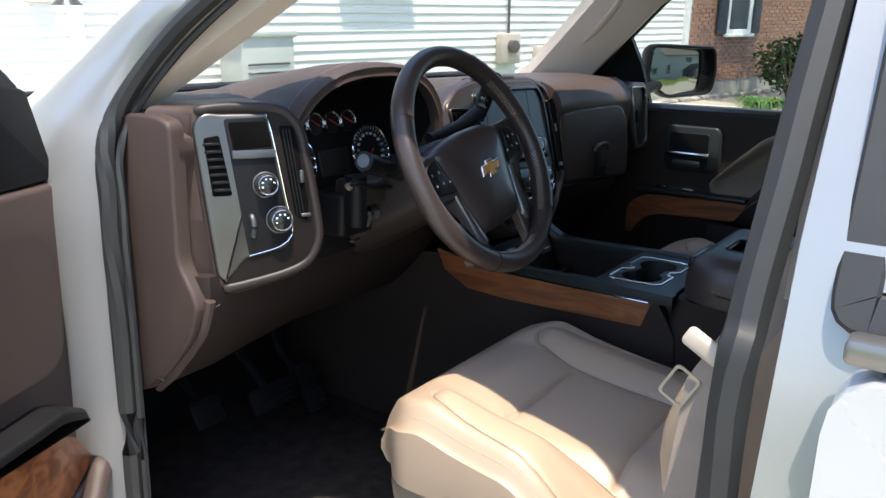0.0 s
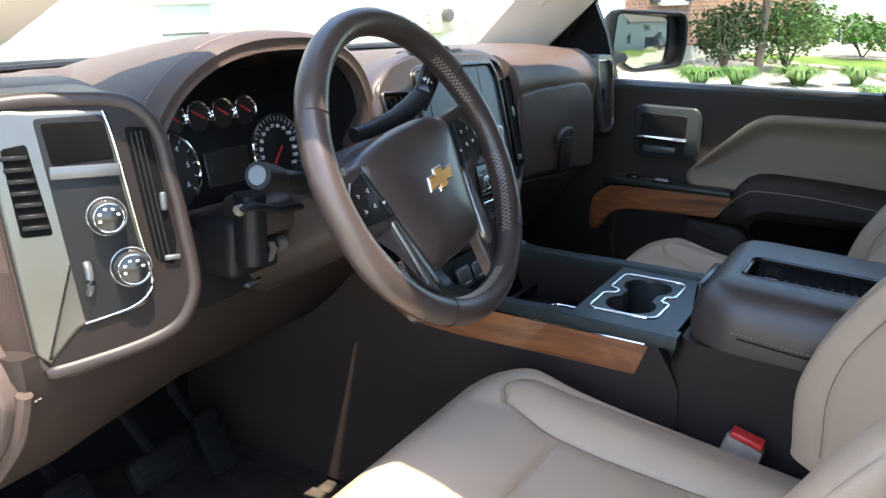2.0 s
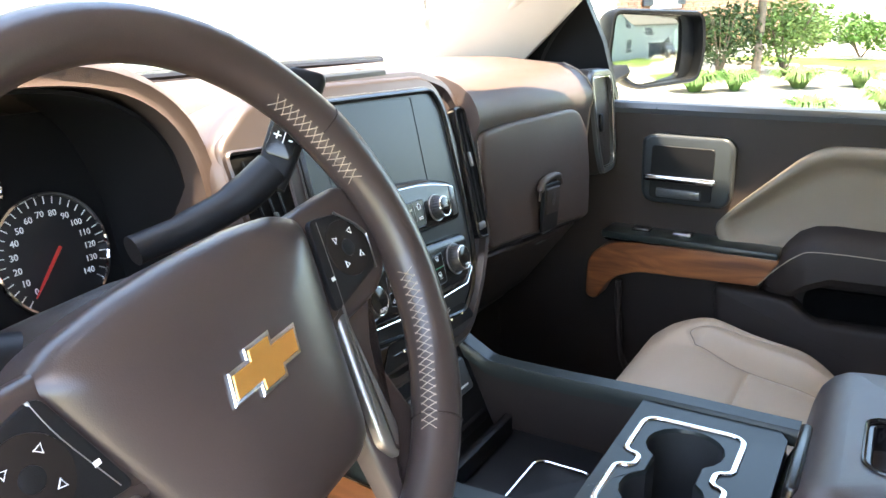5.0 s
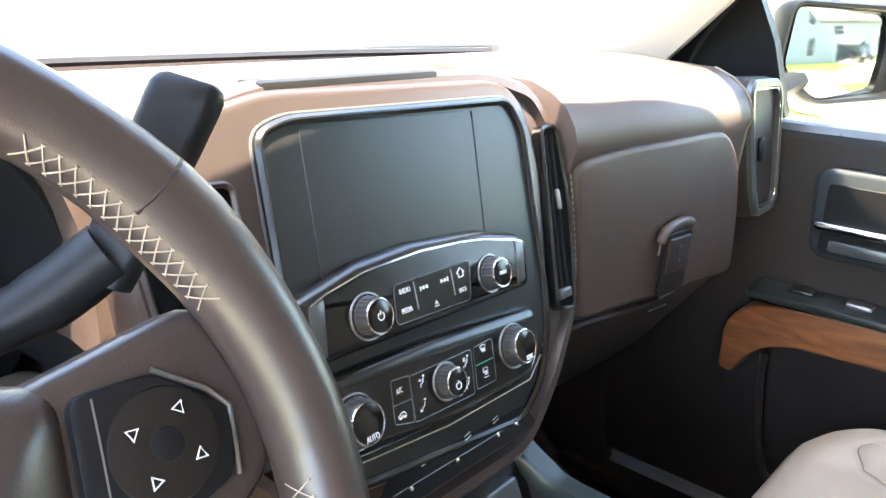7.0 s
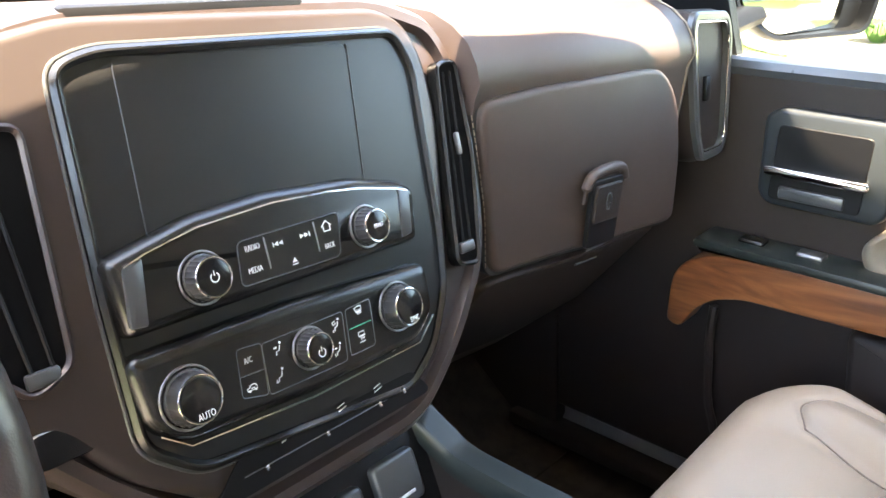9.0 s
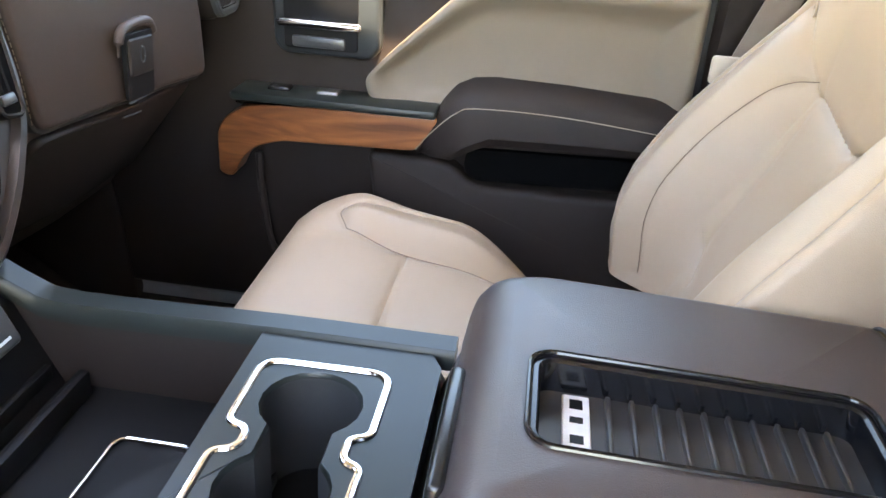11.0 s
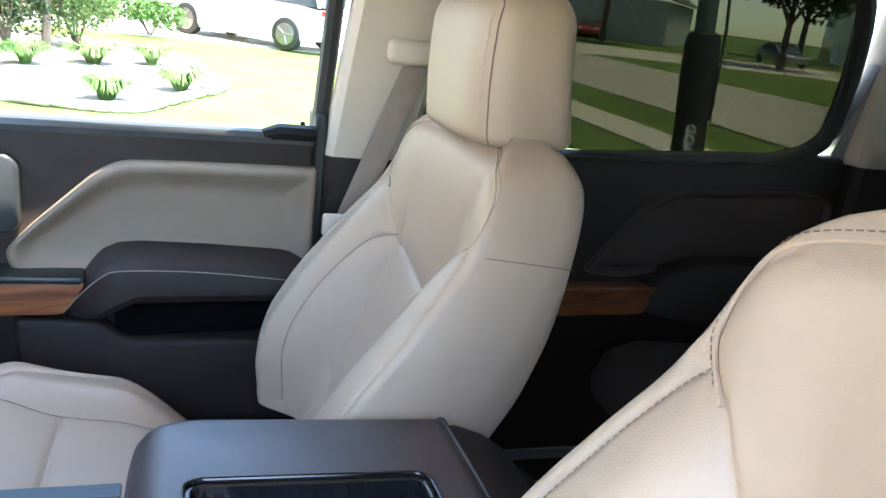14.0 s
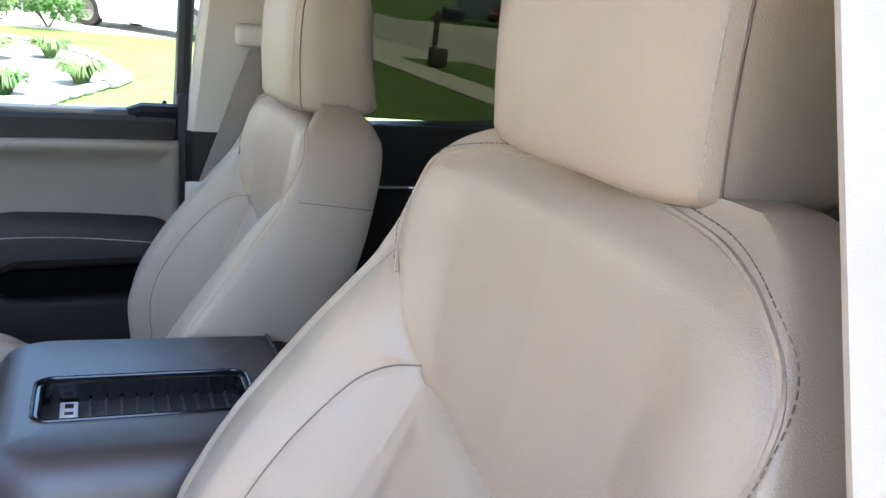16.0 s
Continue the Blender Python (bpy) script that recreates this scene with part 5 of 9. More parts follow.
    plate = smooth_poly([(-0.138, 0.335), (0.138, 0.335), (0.138, 0.515), (-0.138, 0.515)], 0.006, 3)
    hole = []
    cy = 0.444
    for cx, a0, a1 in ((0.045, -142, 142), (-0.053, 38, 322)):
        for i in range(16):
            a = radians(a0 + (a1 - a0) * i / 15)
            hole.append((cx + 0.040 * math.cos(a), cy + 0.040 * math.sin(a)))
    k = len(hole)
    outer = []
    for x, y in hole:
        a = math.atan2((y - cy) / 0.095, (x - 0.0) / 0.138)
        cx_, cy_ = math.cos(a), math.sin(a)
        q = 1 / max(abs(cx_), abs(cy_))
        outer.append((min(0.138, max(-0.138, cx_ * q * 0.138)), min(0.515, max(0.335, cy + cy_ * q * 0.095))))
    loft(bm, [[(x, y, 0.95) for x, y in hole], [(x, y, 1.052) for x, y in hole], [(x, y, 1.0545) for x, y in inset(hole, -0.0015)], [(x, y, 1.0545) for x, y in outer], [(x, y, 0.95) for x, y in outer]], cap=False)
    part("cup_plate", bm, STEEL, c, "steel-grey cup holder plate")
    bm = bmesh.new()
    well = inset(hole, 0.0006)
    loft(bm, [[(x, y, 0.952) for x, y in well], [(x, y, 1.050) for x, y in well]], cap=False)
    part("cup_well", bm, RUBBER, c, "black cup well")
    bm = bmesh.new()
    box(bm, (0, cy, 0.945), (0.2, 0.1, 0.012), 0.002)
    part("cup_floor", bm, BLACK, c)
    ring = smooth_poly([(-0.100, 0.391), (-0.022, 0.389), (-0.016, 0.404), (0.008, 0.404), (0.014, 0.389), (0.096, 0.389), (0.094, 0.500), (0.010, 0.500), (0.004, 0.482), (-0.018, 0.482), (-0.024, 0.500), (-0.106, 0.500)], [0.020, 0.010, 0.008, 0.008, 0.010, 0.020, 0.020, 0.010, 0.008, 0.008, 0.010, 0.020], 6)
    bm = bmesh.new()
    tube(bm, [(x, y, 1.0552) for x, y in ring], 0.0036, 8, True, 0.6)
    part("chrome_ring", bm, CHROME, c, "chrome ring round the cup holders")
    bm = bmesh.new()
    tube(bm, [(x, y, 0.985) for x, y in rrect(0.10, 0.07, 0.012, 4, 0.0, 0.582)], 0.002, 8, True)
    part("tray_ring", bm, CHROME, c)
    bm = bmesh.new()
    slab(bm, rrect(0.11, 0.08, 0.014, 4, 0.0, 0.582), IDENT, 0.955, 0.983, 0.002)
    part("coin_tray", bm, BLACK, c)
    # pedestal under the armrest
    bm = bmesh.new()
    rings = []
    for z, y1, w in ((0.60, 0.34, 0.155), (0.90, 0.372, 0.156), (1.02, 0.35, 0.160), (1.055, 0.338, 0.162)):
        rings.append([(x, y, z) for x, y in rrect(2 * w, y1 + 0.12, 0.03, 4, 0, (y1 - 0.12) / 2)])
    loft(bm, rings)
    part("pedestal", bm, BROWN_DK, c)
    bm = bmesh.new()
    rings = []
    for y, top, w in ((0.002, 1.127, 0.318), (-0.02, 1.125, 0.322), (-0.05, 1.114, 0.320), (-0.08, 1.094, 0.314), (-0.102, 1.066, 0.304), (-0.113, 1.03, 0.29)):
        rings.append([(-0.005 + x, y, (top + 0.95) / 2 + q) for x, q in rrect(w, top - 0.95, 0.026, 6)])
    loft(bm, rings)
    part("rear_cap", bm, BROWN_DK, c, "rounded rear end of the console")
    # lid
    a = thing("console_armrest", "brown padded console armrest lid with a ribbed phone tray", "armrest")
    L = frame_of((0.0, 0.13, 1.138), (1, 0, 0), (0, 1, 0.03))
    lidout = smooth_poly([(-0.168, -0.15), (0.158, -0.15), (0.163, 0.15), (0.14, 0.198), (-0.14, 0.198), (-0.170, 0.15)], 0.035, 6)
    tray = rrect(0.102, 0.230, 0.018, 6, -0.030, 0.034)
    bm = bmesh.new()
    rings = [lift(lidout, L, -0.086), lift(inset(lidout, -0.003), L, -0.06), lift(lidout, L, -0.036), lift(inset(lidout, 0.004), L, -0.020), lift(inset(lidout, 0.012), L, -0.008), lift(inset(lidout, 0.022), L, 0.0), lift(inset(lidout, 0.034), L, 0.005)]
    loft(bm, rings, cap=False)
    bm.faces.new(list(reversed([v for v in bm.verts][:len(lidout)])))
    # top face with the tray opening, as a skin between the two outlines
    top_ring = inset(lidout, 0.034)
    n = len(top_ring)
    # match by angle about the tray's middle
    def on_outline(pts, ang):
        """Where a ray from the tray's middle at an angle crosses an outline."""
        dx, dy = math.cos(ang), math.sin(ang)
        best = None
        for (x0, y0), (x1, y1) in zip(pts, pts[1:] + pts[:1]):
            x0, y0, x1, y1 = x0 + 0.030, y0 - 0.034, x1 + 0.030, y1 - 0.034
            den = dx * (y1 - y0) - dy * (x1 - x0)
            if abs(den) < 1e-12:
                continue
            t = (x0 * (y1 - y0) - y0 * (x1 - x0)) / den
            q = (x0 * dy - y0 * dx) / den
            if t > 0 and -1e-6 <= q <= 1 + 1e-6 and (best is None or t < best):
                best = t
        return (-0.030 + dx * best, 0.034 + dy * best)
    angles = sorted({round(math.atan2(y - 0.034, x + 0.030), 4) for x, y in top_ring + tray})
    n = len(angles)
    tops = [bm.verts.new(L @ Vector((*on_outline(top_ring, q), 0.005))) for q in angles]
    tp = [on_outline(tray, q) for q in angles]
    mids = [bm.verts.new(L @ Vector((x, y, 0.005))) for x, y in tp]
    deep = [bm.verts.new(L @ Vector((x, y, -0.03))) for x, y in tp]
    for i in range(n):
        j = (i + 1) % n
        bm.faces.new((tops[i], tops[j], mids[j], mids[i]))
        bm.faces.new((mids[i], mids[j], deep[j], deep[i]))
    bmesh.ops.remove_doubles(bm, verts=bm.verts, dist=0.0004)
    part("lid_pad", bm, ARM_HIDE, a, "brown stitched pad", 50)
    for sx in (-1, 1):
        edge = [(-0.1735 if sx < 0 else 0.1665, y, w) for y, w in ((-0.13, -0.062), (0.0, -0.060), (0.09, -0.056), (0.125, -0.054))] + [(sx * 0.163, 0.158, -0.062), (sx * 0.150, 0.176, -0.080)]
        bm = bmesh.new()
        stitches(bm, catmull([L @ Vector(p) for p in edge], 6), 0.0008, 0.0045, 0.0022)
        part("stitching", bm, STITCH, a, "tan stitch line")
        bm = bmesh.new()
        tube(bm, catmull([L @ Vector((x + sx * 0.001, y, w - 0.006)) for x, y, w in edge[:4]], 4), 0.0012, 5)
        part("pad_seam", bm, BLACK, a)
    bm = bmesh.new()
    band(bm, inset(tray, 0.0006), inset(tray, 0.008), L, -0.030, 0.0035, 0.002)
    part("tray_liner", bm, GLOSS_BLACK, a, "glossy black tray liner")
    bm = bmesh.new()
    tube(bm, [L @ Vector((x, y, 0.0052)) for x, y in inset(tray, 0.0005)], 0.0022, 8, True)
    part("tray_rim", bm, GLOSS_BLACK, a, "glossy black tray rim")
    bm = bmesh.new()
    slab(bm, inset(tray, 0.002), L, -0.034, -0.022, 0.001, 1)
    mat_ = part("tray_mat", bm, TRAY, a, "ribbed rubber tray mat")
    for i in range(10):
        bm = bmesh.new()
        box(bm, (-0.030, 0.092 - 0.0165 * i, -0.0208), (0.080, 0.0036, 0.008), 0.0012, 2, L)
        part("rib", bm, TRAY, mat_)
    bm = bmesh.new()
    box(bm, (-0.020, 0.114, -0.0205), (0.056, 0.019, 0.003), 0.001, 1, L)
    strip = part("label_strip", bm, WHITE_MARK, a, "small white label with dark marks")
    for x, wd in ((-0.040, 0.008), (-0.020, 0.006), (-0.003, 0.010)):
        bm = bmesh.new()
        box(bm, (x, 0.114, -0.0188), (wd, 0.009, 0.0006), 0.0, 1, L)
        part("mark", bm, BLACK, strip)
    bm = bmesh.new()
    box(bm, (-0.048, 0.197, -0.044), (0.125, 0.012, 0.062), 0.005, 3, L)
    part("latch", bm, PANEL_BLACK, a, "black pull latch")
    bm = bmesh.new()
    tube(bm, catmull([L @ Vector(p) for p in ((-0.171, -0.128, -0.06), (-0.169, -0.128, -0.036), (-0.160, -0.128, -0.014), (-0.140, -0.128, 0.0035), (-0.10, -0.128, 0.0055), (0.09, -0.128, 0.0055), (0.130, -0.128, 0.0035), (0.150, -0.128, -0.014), (0.160, -0.128, -0.04))], 4), 0.0018, 6)
    part("rear_line", bm, GUNMETAL, a, "thin grey line behind the pad")


build_console()


# ---------------- gauges ----------------
def build_cluster():
    c = thing("gauge_cluster", "black gauge cluster with chrome ringed dials and red needles", "instrument cluster")
    C = frame_of((-0.427, 0.965, 1.30), (1, 0, 0), (0, 0.22, 0.975))
    bm = bmesh.new()
    slab(bm, rrect(0.39, 0.20, 0.04, 5, 0, 0.02), C, -0.02, -0.002, 0.002)
    part("face_panel", bm, BLACK, c)
    def dial(u, v, r, nums, a0, a1, size, name, needle):
        m = at_uv(C, u, v)
        bm = bmesh.new()
        disc(bm, m, r, -0.004, 0.001, 40, 0.0005)
        d = part(name, bm, DIAL, c)
        bm = bmesh.new()
        tube(bm, [m @ Vector((r * math.cos(a), r * math.sin(a), 0.003)) for a in np.linspace(radians(a0 + 8), radians(a1 - 8), 40)], 0.0022, 6)
        part("chrome_ring", bm, CHROME, d)
        bm = bmesh.new()
        k = (len(nums) - 1) * 2 if len(nums) > 2 else 8
        for i in range(k + 1):
            a = radians(a0 + (a1 - a0) * i / k)
            q = m @ Matrix.Rotation(a, 4, "Z")
            box(bm, (r * 0.90, 0, 0.0018), (r * 0.12, 0.0009 if r > 0.03 else 0.0006, 0.0006), 0.0, 1, q)
        part("ticks", bm, WHITE_MARK, d)
        for i, t in enumerate(nums):
            a = radians(a0 + (a1 - a0) * i / max(1, len(nums) - 1))
            words("numeral", t, size, m @ Matrix.Translation((r * 0.68 * math.cos(a), r * 0.68 * math.sin(a), 0.0016)), WHITE_MARK, d)
        q = m @ Matrix.Rotation(radians(needle), 4, "Z")
        bm = bmesh.new()
        tube(bm, [q @ Vector((-0.008, 0, 0.006)), q @ Vector((r * 0.45, 0, 0.006)), q @ Vector((r * 0.8, 0, 0.006))], [0.0018, 0.0016, 0.0007], 6)
        part("needle", bm, NEEDLE, d, "red pointer")
        return d
    t = dial(-0.110, -0.012, 0.055, ["0", "1", "2", "3", "4", "5", "6"], 225, -35, 0.011, "tachometer", 225)
    words("legend", "RPM", 0.008, at_uv(C, -0.118, 0.004, 0.0016), WHITE_MARK, t)
    words("legend", "x1000", 0.005, at_uv(C, -0.118, -0.004, 0.0016), WHITE_MARK, t)
    dial(0.114, -0.012, 0.057, [str(10 * i) for i in range(15)], 228, -38, 0.0085, "speedometer", 228)
    for i, u in enumerate((-0.083, -0.036, 0.012, 0.059)):
        dial(u, 0.058, 0.0215, ["", ""], 200, -20, 0.006, "small_gauge", 150)
    bm = bmesh.new()
    slab(bm, rrect(0.088, 0.052, 0.004, 3, 0.002, -0.02), C, -0.002, 0.0025, 0.001, 1)
    part("info_display", bm, SCREEN, c, "dark information display")
    bm = bmesh.new()
    slab(bm, rrect(0.40, 0.085, 0.02, 4, 0, -0.115), frame_of((-0.427, 0.885, 1.315), (1, 0, 0), (0, 0.1, 0.99)), -0.06, 0.0, 0.01, 3)
    part("lower_fascia", bm, TAUPE, c, "taupe fascia below the dials")


build_cluster()


def build_pedals():
    p = thing("pedals", "black rubber foot pedals in the driver foot space", "pedals")
    for x, y, z, w, h in ((-0.61, 1.17, 0.74, 0.075, 0.06), (-0.44, 1.15, 0.72, 0.13, 0.055), (-0.29, 1.18, 0.68, 0.06, 0.12)):
        m = frame_of((x, y, z), (1, 0, 0), (0, 0.5, 0.86))
        bm = bmesh.new()
        slab(bm, rrect(w, h, 0.01, 4), m, 0, 0.014, 0.003)
        pad = part("pedal_pad", bm, BLACK, p)
        for k in range(4):
            bm = bmesh.new()
            box(bm, (0, -h * 0.36 + h * 0.24 * k, 0.015), (w * 0.86, 0.004, 0.004), 0.001, 1, m)
            part("rib", bm, BLACK, pad)
        bm = bmesh.new()
        tube(bm, [m @ Vector((0, 0, 0)), (x, y + 0.1, z + 0.08), (x, y + 0.16, z + 0.3)], 0.01, 6)
        part("arm", bm, BLACK, p)
    f = thing("floor_mat", "dark grey carpet mat in the driver foot space", "floor mat")
    bm = bmesh.new()
    box(bm, (-0.48, 0.87, 0.597), (0.54, 0.62, 0.012), 0.005, 2)
    part("mat", bm, CARPET, f)


build_pedals()


def build_driver_belt():
    b = thing("seat_belt", "taupe driver seat belt hanging beside the door pillar", "seat belt", "seat belts")
    bm = bmesh.new()
    pts = [Vector((-0.75, -0.055, 1.56)), Vector((-0.79, -0.015, 1.38)), Vector((-0.825, 0.050, 1.26)), Vector((-0.838, 0.080, 1.20)), Vector((-0.842, 0.090, 1.05)), Vector((-0.85, 0.082, 0.70))]
    loft(bm, [[q + Vector((dx, dy, 0)) for dx, dy in ((-0.002, -0.023), (0.002, -0.023), (0.002, 0.023), (-0.002, 0.023))] for q in pts])
    part("webbing", bm, BELT, b)
    bm = bmesh.new()
    m = frame_of((-0.838, 0.084, 1.236), (0, 1, 0.55), (0, -0.55, 1))
    box(bm, (0, 0, 0), (0.056, 0.022, 0.012), 0.006, 3, m)
    part("tongue", bm, PILLAR, b, "grey plastic belt tongue")
    bm = bmesh.new()
    band(bm, rrect(0.030, 0.040, 0.005, 3, 0.0, -0.05), rrect(0.024, 0.034, 0.004, 3, 0.0, -0.05), m, -0.006, -0.003, 0.001)
    part("tongue_blade", bm, SATIN, b)
    k = thing("belt_buckle", "taupe belt buckle with red release beside the driver seat", "buckle")
    m = frame_of((-0.195, 0.228, 0.915), (0, 1, 0.25), (0, -0.25, 1))
    bm = bmesh.new()
    box(bm, (0, -0.02, 0), (0.055, 0.10, 0.03), 0.008, 2, m)
    part("housing", bm, BELT, k)
    bm = bmesh.new()
    box(bm, (0, 0.033, 0), (0.046, 0.010, 0.024), 0.003, 2, m)
    part("release", bm, RED, k, "red release button")


build_driver_belt()


# ---------------- lettering and symbols on the stack ----------------
def build_stack_marks():
    s = bpy.data.objects["centre_stack"]
    slim = Matrix.Diagonal((0.66, 1, 1, 1))
    for t, u, v, w, size in (("RADIO", -0.0445, 0.0335, 0.0274, 0.0060), ("MEDIA", -0.046, 0.0185, 0.0274, 0.0060), ("BACK", 0.0205, 0.0180, 0.0274, 0.0056), ("MENU", 0.0595, 0.0228, 0.0409, 0.0048), ("AUTO", -0.1125, -0.0565, 0.0375, 0.0068), ("SYNC", 0.0785, -0.0575, 0.0375, 0.0058), ("A/C", -0.066, -0.039, 0.0222, 0.0062)):
        words("lettering", t, size, at_uv(STACK, u, v, w) @ slim, WHITE_MARK, s)
    for u in (-0.034, 0.010):
        bm = bmesh.new()
        box(bm, (u, 0.027, 0.0276), (0.0012, 0.022, 0.0008), 0.0002, 1, STACK)
        part("divider", bm, SATIN, s)
    def tri(bm, u, v, d, w, sz):
        vs = [bm.verts.new(STACK @ Vector((u + d * sz, v, w))), bm.verts.new(STACK @ Vector((u - d * sz, v + sz, w))), bm.verts.new(STACK @ Vector((u - d * sz, v - sz, w)))]
        bm.faces.new(vs if d > 0 else vs[::-1])
    for u, d in ((-0.023, -1), (0.000, 1)):
        bm = bmesh.new()
        tri(bm, u - 0.0022, 0.031, d, 0.0276, 0.0019)
        tri(bm, u + 0.0018, 0.031, d, 0.0276, 0.0019)
        box(bm, (u + d * 0.0046, 0.031, 0.0276), (0.0007, 0.0038, 0.0004), 0, 1, STACK)
        part("skip_symbol", bm, WHITE_MARK, s)
    bm = bmesh.new()
    vs = [bm.verts.new(STACK @ Vector(p)) for p in ((-0.0155, 0.0148, 0.0276), (-0.0105, 0.0148, 0.0276), (-0.0130, 0.0182, 0.0276))]
    bm.faces.new(vs)
    box(bm, (-0.013, 0.0134, 0.0276), (0.005, 0.0008, 0.0004), 0, 1, STACK)
    part("eject_symbol", bm, WHITE_MARK, s)
    bm = bmesh.new()
    tube(bm, [STACK @ Vector(p) for p in ((0.018, 0.029, 0.0276), (0.018, 0.0325, 0.0276), (0.0165, 0.0325, 0.0276), (0.021, 0.0365, 0.0276), (0.0255, 0.0325, 0.0276), (0.024, 0.0325, 0.0276), (0.024, 0.029, 0.0276))], 0.0005, 4, True)
    part("home_symbol", bm, WHITE_MARK, s)
    for u, v, w in ((-0.085, 0.0245, 0.0409), (-0.0152, -0.0515, 0.0359)):
        bm = bmesh.new()
        tube(bm, [STACK @ Vector((u + 0.003 * math.cos(a), v + 0.003 * math.sin(a), w)) for a in np.linspace(radians(125), radians(415), 14)], 0.0004, 4)
        tube(bm, [STACK @ Vector((u, v + 0.001, w)), STACK @ Vector((u, v + 0.0042, w))], 0.0004, 4)
        part("power_symbol", bm, WHITE_MARK, s)
    # climate keys
    for ring in ([(-0.073, -0.029), (-0.077, -0.062), (-0.057, -0.067), (-0.053, -0.031)], [(-0.053, -0.032), (-0.056, -0.068), (0.016, -0.070), (0.021, -0.033)], [(0.024, -0.033), (0.020, -0.068), (0.046, -0.068), (0.050, -0.032)]):
        bm = bmesh.new()
        tube(bm, lift(smooth_poly(ring, 0.003, 3), STACK, 0.0221), 0.0004, 4, True)
        part("key_outline", bm, GUNMETAL, s)
    bm = bmesh.new()
    tube(bm, [STACK @ Vector((-0.075, -0.0480, 0.0221)), STACK @ Vector((-0.055, -0.0490, 0.0221))], 0.0004, 4)
    part("key_joint", bm, GUNMETAL, s)
    def drawn(name, u, v, lines, dots=()):
        """A small line symbol, in millimetres round (u, v)."""
        bm = bmesh.new()
        for line in lines:
            tube(bm, [STACK @ Vector((u + 0.001 * x, v + 0.001 * y, 0.0222)) for x, y in line], 0.00042, 4)
        for x, y in dots:
            disc(bm, at_uv(STACK, u + 0.001 * x, v + 0.001 * y), 0.0009, 0.0218, 0.0226, 10, 0.0001)
        part(name, bm, WHITE_MARK, s)
    sitter = [[(1.8, 2.4), (0.4, -1.2), (-1.8, -1.4), (-2.4, -4.0)]]
    drawn("airflow_symbol", -0.041, -0.040, sitter + [[(-3.6, 1.4), (-1.2, 1.4)], [(-2.0, 2.2), (-1.2, 1.4), (-2.0, 0.6)]], [(2.3, 4.0)])
    drawn("airflow_symbol", -0.044, -0.058, sitter + [[(-3.8, -2.0), (-3.8, -4.4)], [(-4.6, -3.6), (-3.8, -4.4), (-3.0, -3.6)]], [(2.3, 4.0)])
    drawn("airflow_symbol", 0.013, -0.041, sitter + [[(-3.6, 2.6), (-1.2, 3.4), (-0.6, 1.0), (-3.0, 0.4), (-3.6, 2.6)], [(-4.0, -3.0), (-4.0, -4.6)]], [(2.3, 4.0)])
    drawn("airflow_symbol", 0.010, -0.059, sitter + [[(-3.6, 1.4), (-1.4, 1.4)], [(-4.0, -2.0), (-4.0, -4.4)]], [(2.3, 4.0)])
    wave = lambda x: [(x, -2.6), (x + 0.7, -1.4), (x - 0.3, -0.2), (x + 0.4, 1.0)]
    drawn("defrost_symbol", 0.0365, -0.0375, [[(-2.6, -0.6), (-3.6, 2.8), (0.0, 3.6), (3.6, 2.8), (2.6, -0.6), (-2.6, -0.6)], wave(-1.6), wave(0.0), wave(1.6)])
    drawn("rear_defrost_symbol", 0.0345, -0.0570, [[(-3.0, 0.0), (-3.0, 3.4), (3.0, 3.4), (3.0, 0.0), (-3.0, 0.0)], wave(-1.4), wave(0.2), wave(1.6), [(-3.0, -4.4), (3.0, -4.4)]])
    drawn("recirculate_symbol", -0.068, -0.0575, [[(-4.0, -1.6), (-4.0, 0.2), (-2.2, 0.4), (-1.0, 2.0), (2.4, 2.0), (3.8, 0.4), (3.8, -1.6), (-4.0, -1.6)], [(1.8, -0.4), (-1.0, -0.4)]], [(-2.4, -1.9), (2.4, -1.9)])
    bm = bmesh.new()
    box(bm, (0.0355, -0.0485, 0.0222), (0.022, 0.0006, 0.0004), 0, 1, STACK)
    part("green_line", bm, glowing("green_indicator", (0.03, 0.30, 0.18), 0.03), s)
    # lower switch row
    bm = bmesh.new()
    slab(bm, smooth_poly([(-0.11, -0.128), (-0.085, -0.104), (0.085, -0.108), (0.10, -0.128)], 0.006, 3), STACK, 0.0, 0.012, 0.002, 1)
    row = part("toggle_panel", bm, BLACK, s)
    for u in (-0.0465, 0.0075, 0.046):
        bm = bmesh.new()
        for k in range(2):
            tube(bm, [STACK @ Vector((u - 0.004, -0.104 - 0.003 * k, 0.0124)), STACK @ Vector((u + 0.003 + 0.001 * k, -0.1025 - 0.003 * k, 0.0124))], 0.0005, 4)
        part("symbol", bm, WHITE_MARK, row)
    bm = bmesh.new()
    tube(bm, [STACK @ Vector((-0.085, -0.1165, 0.0122)), STACK @ Vector((0.085, -0.1175, 0.0122))], 0.0006, 4)
    part("toggle_ridge", bm, GUNMETAL, row)
    for u in (-0.068, -0.0125, 0.0425, 0.070):
        bm = bmesh.new()
        box(bm, (u, -0.117, 0.0135), (0.0034, 0.005, 0.006), 0.0014, 2, STACK)
        part("toggle_tip", bm, CHROME, row)
    bm = bmesh.new()
    tube(bm, [STACK @ Vector(p) for p in ((-0.136, -0.063, 0.0185), (-0.118, -0.0770, 0.0185), (-0.017, -0.0850, 0.0185), (0.096, -0.0845, 0.0185), (0.118, -0.068, 0.0185))], 0.0009, 6)
    part("chrome_line", bm, CHROME, s)
    bm = bmesh.new()
    slab(bm, rrect(0.05, 0.022, 0.006, 3, -0.180, -0.045), STACK, 0.0, 0.0075, 0.001, 1)
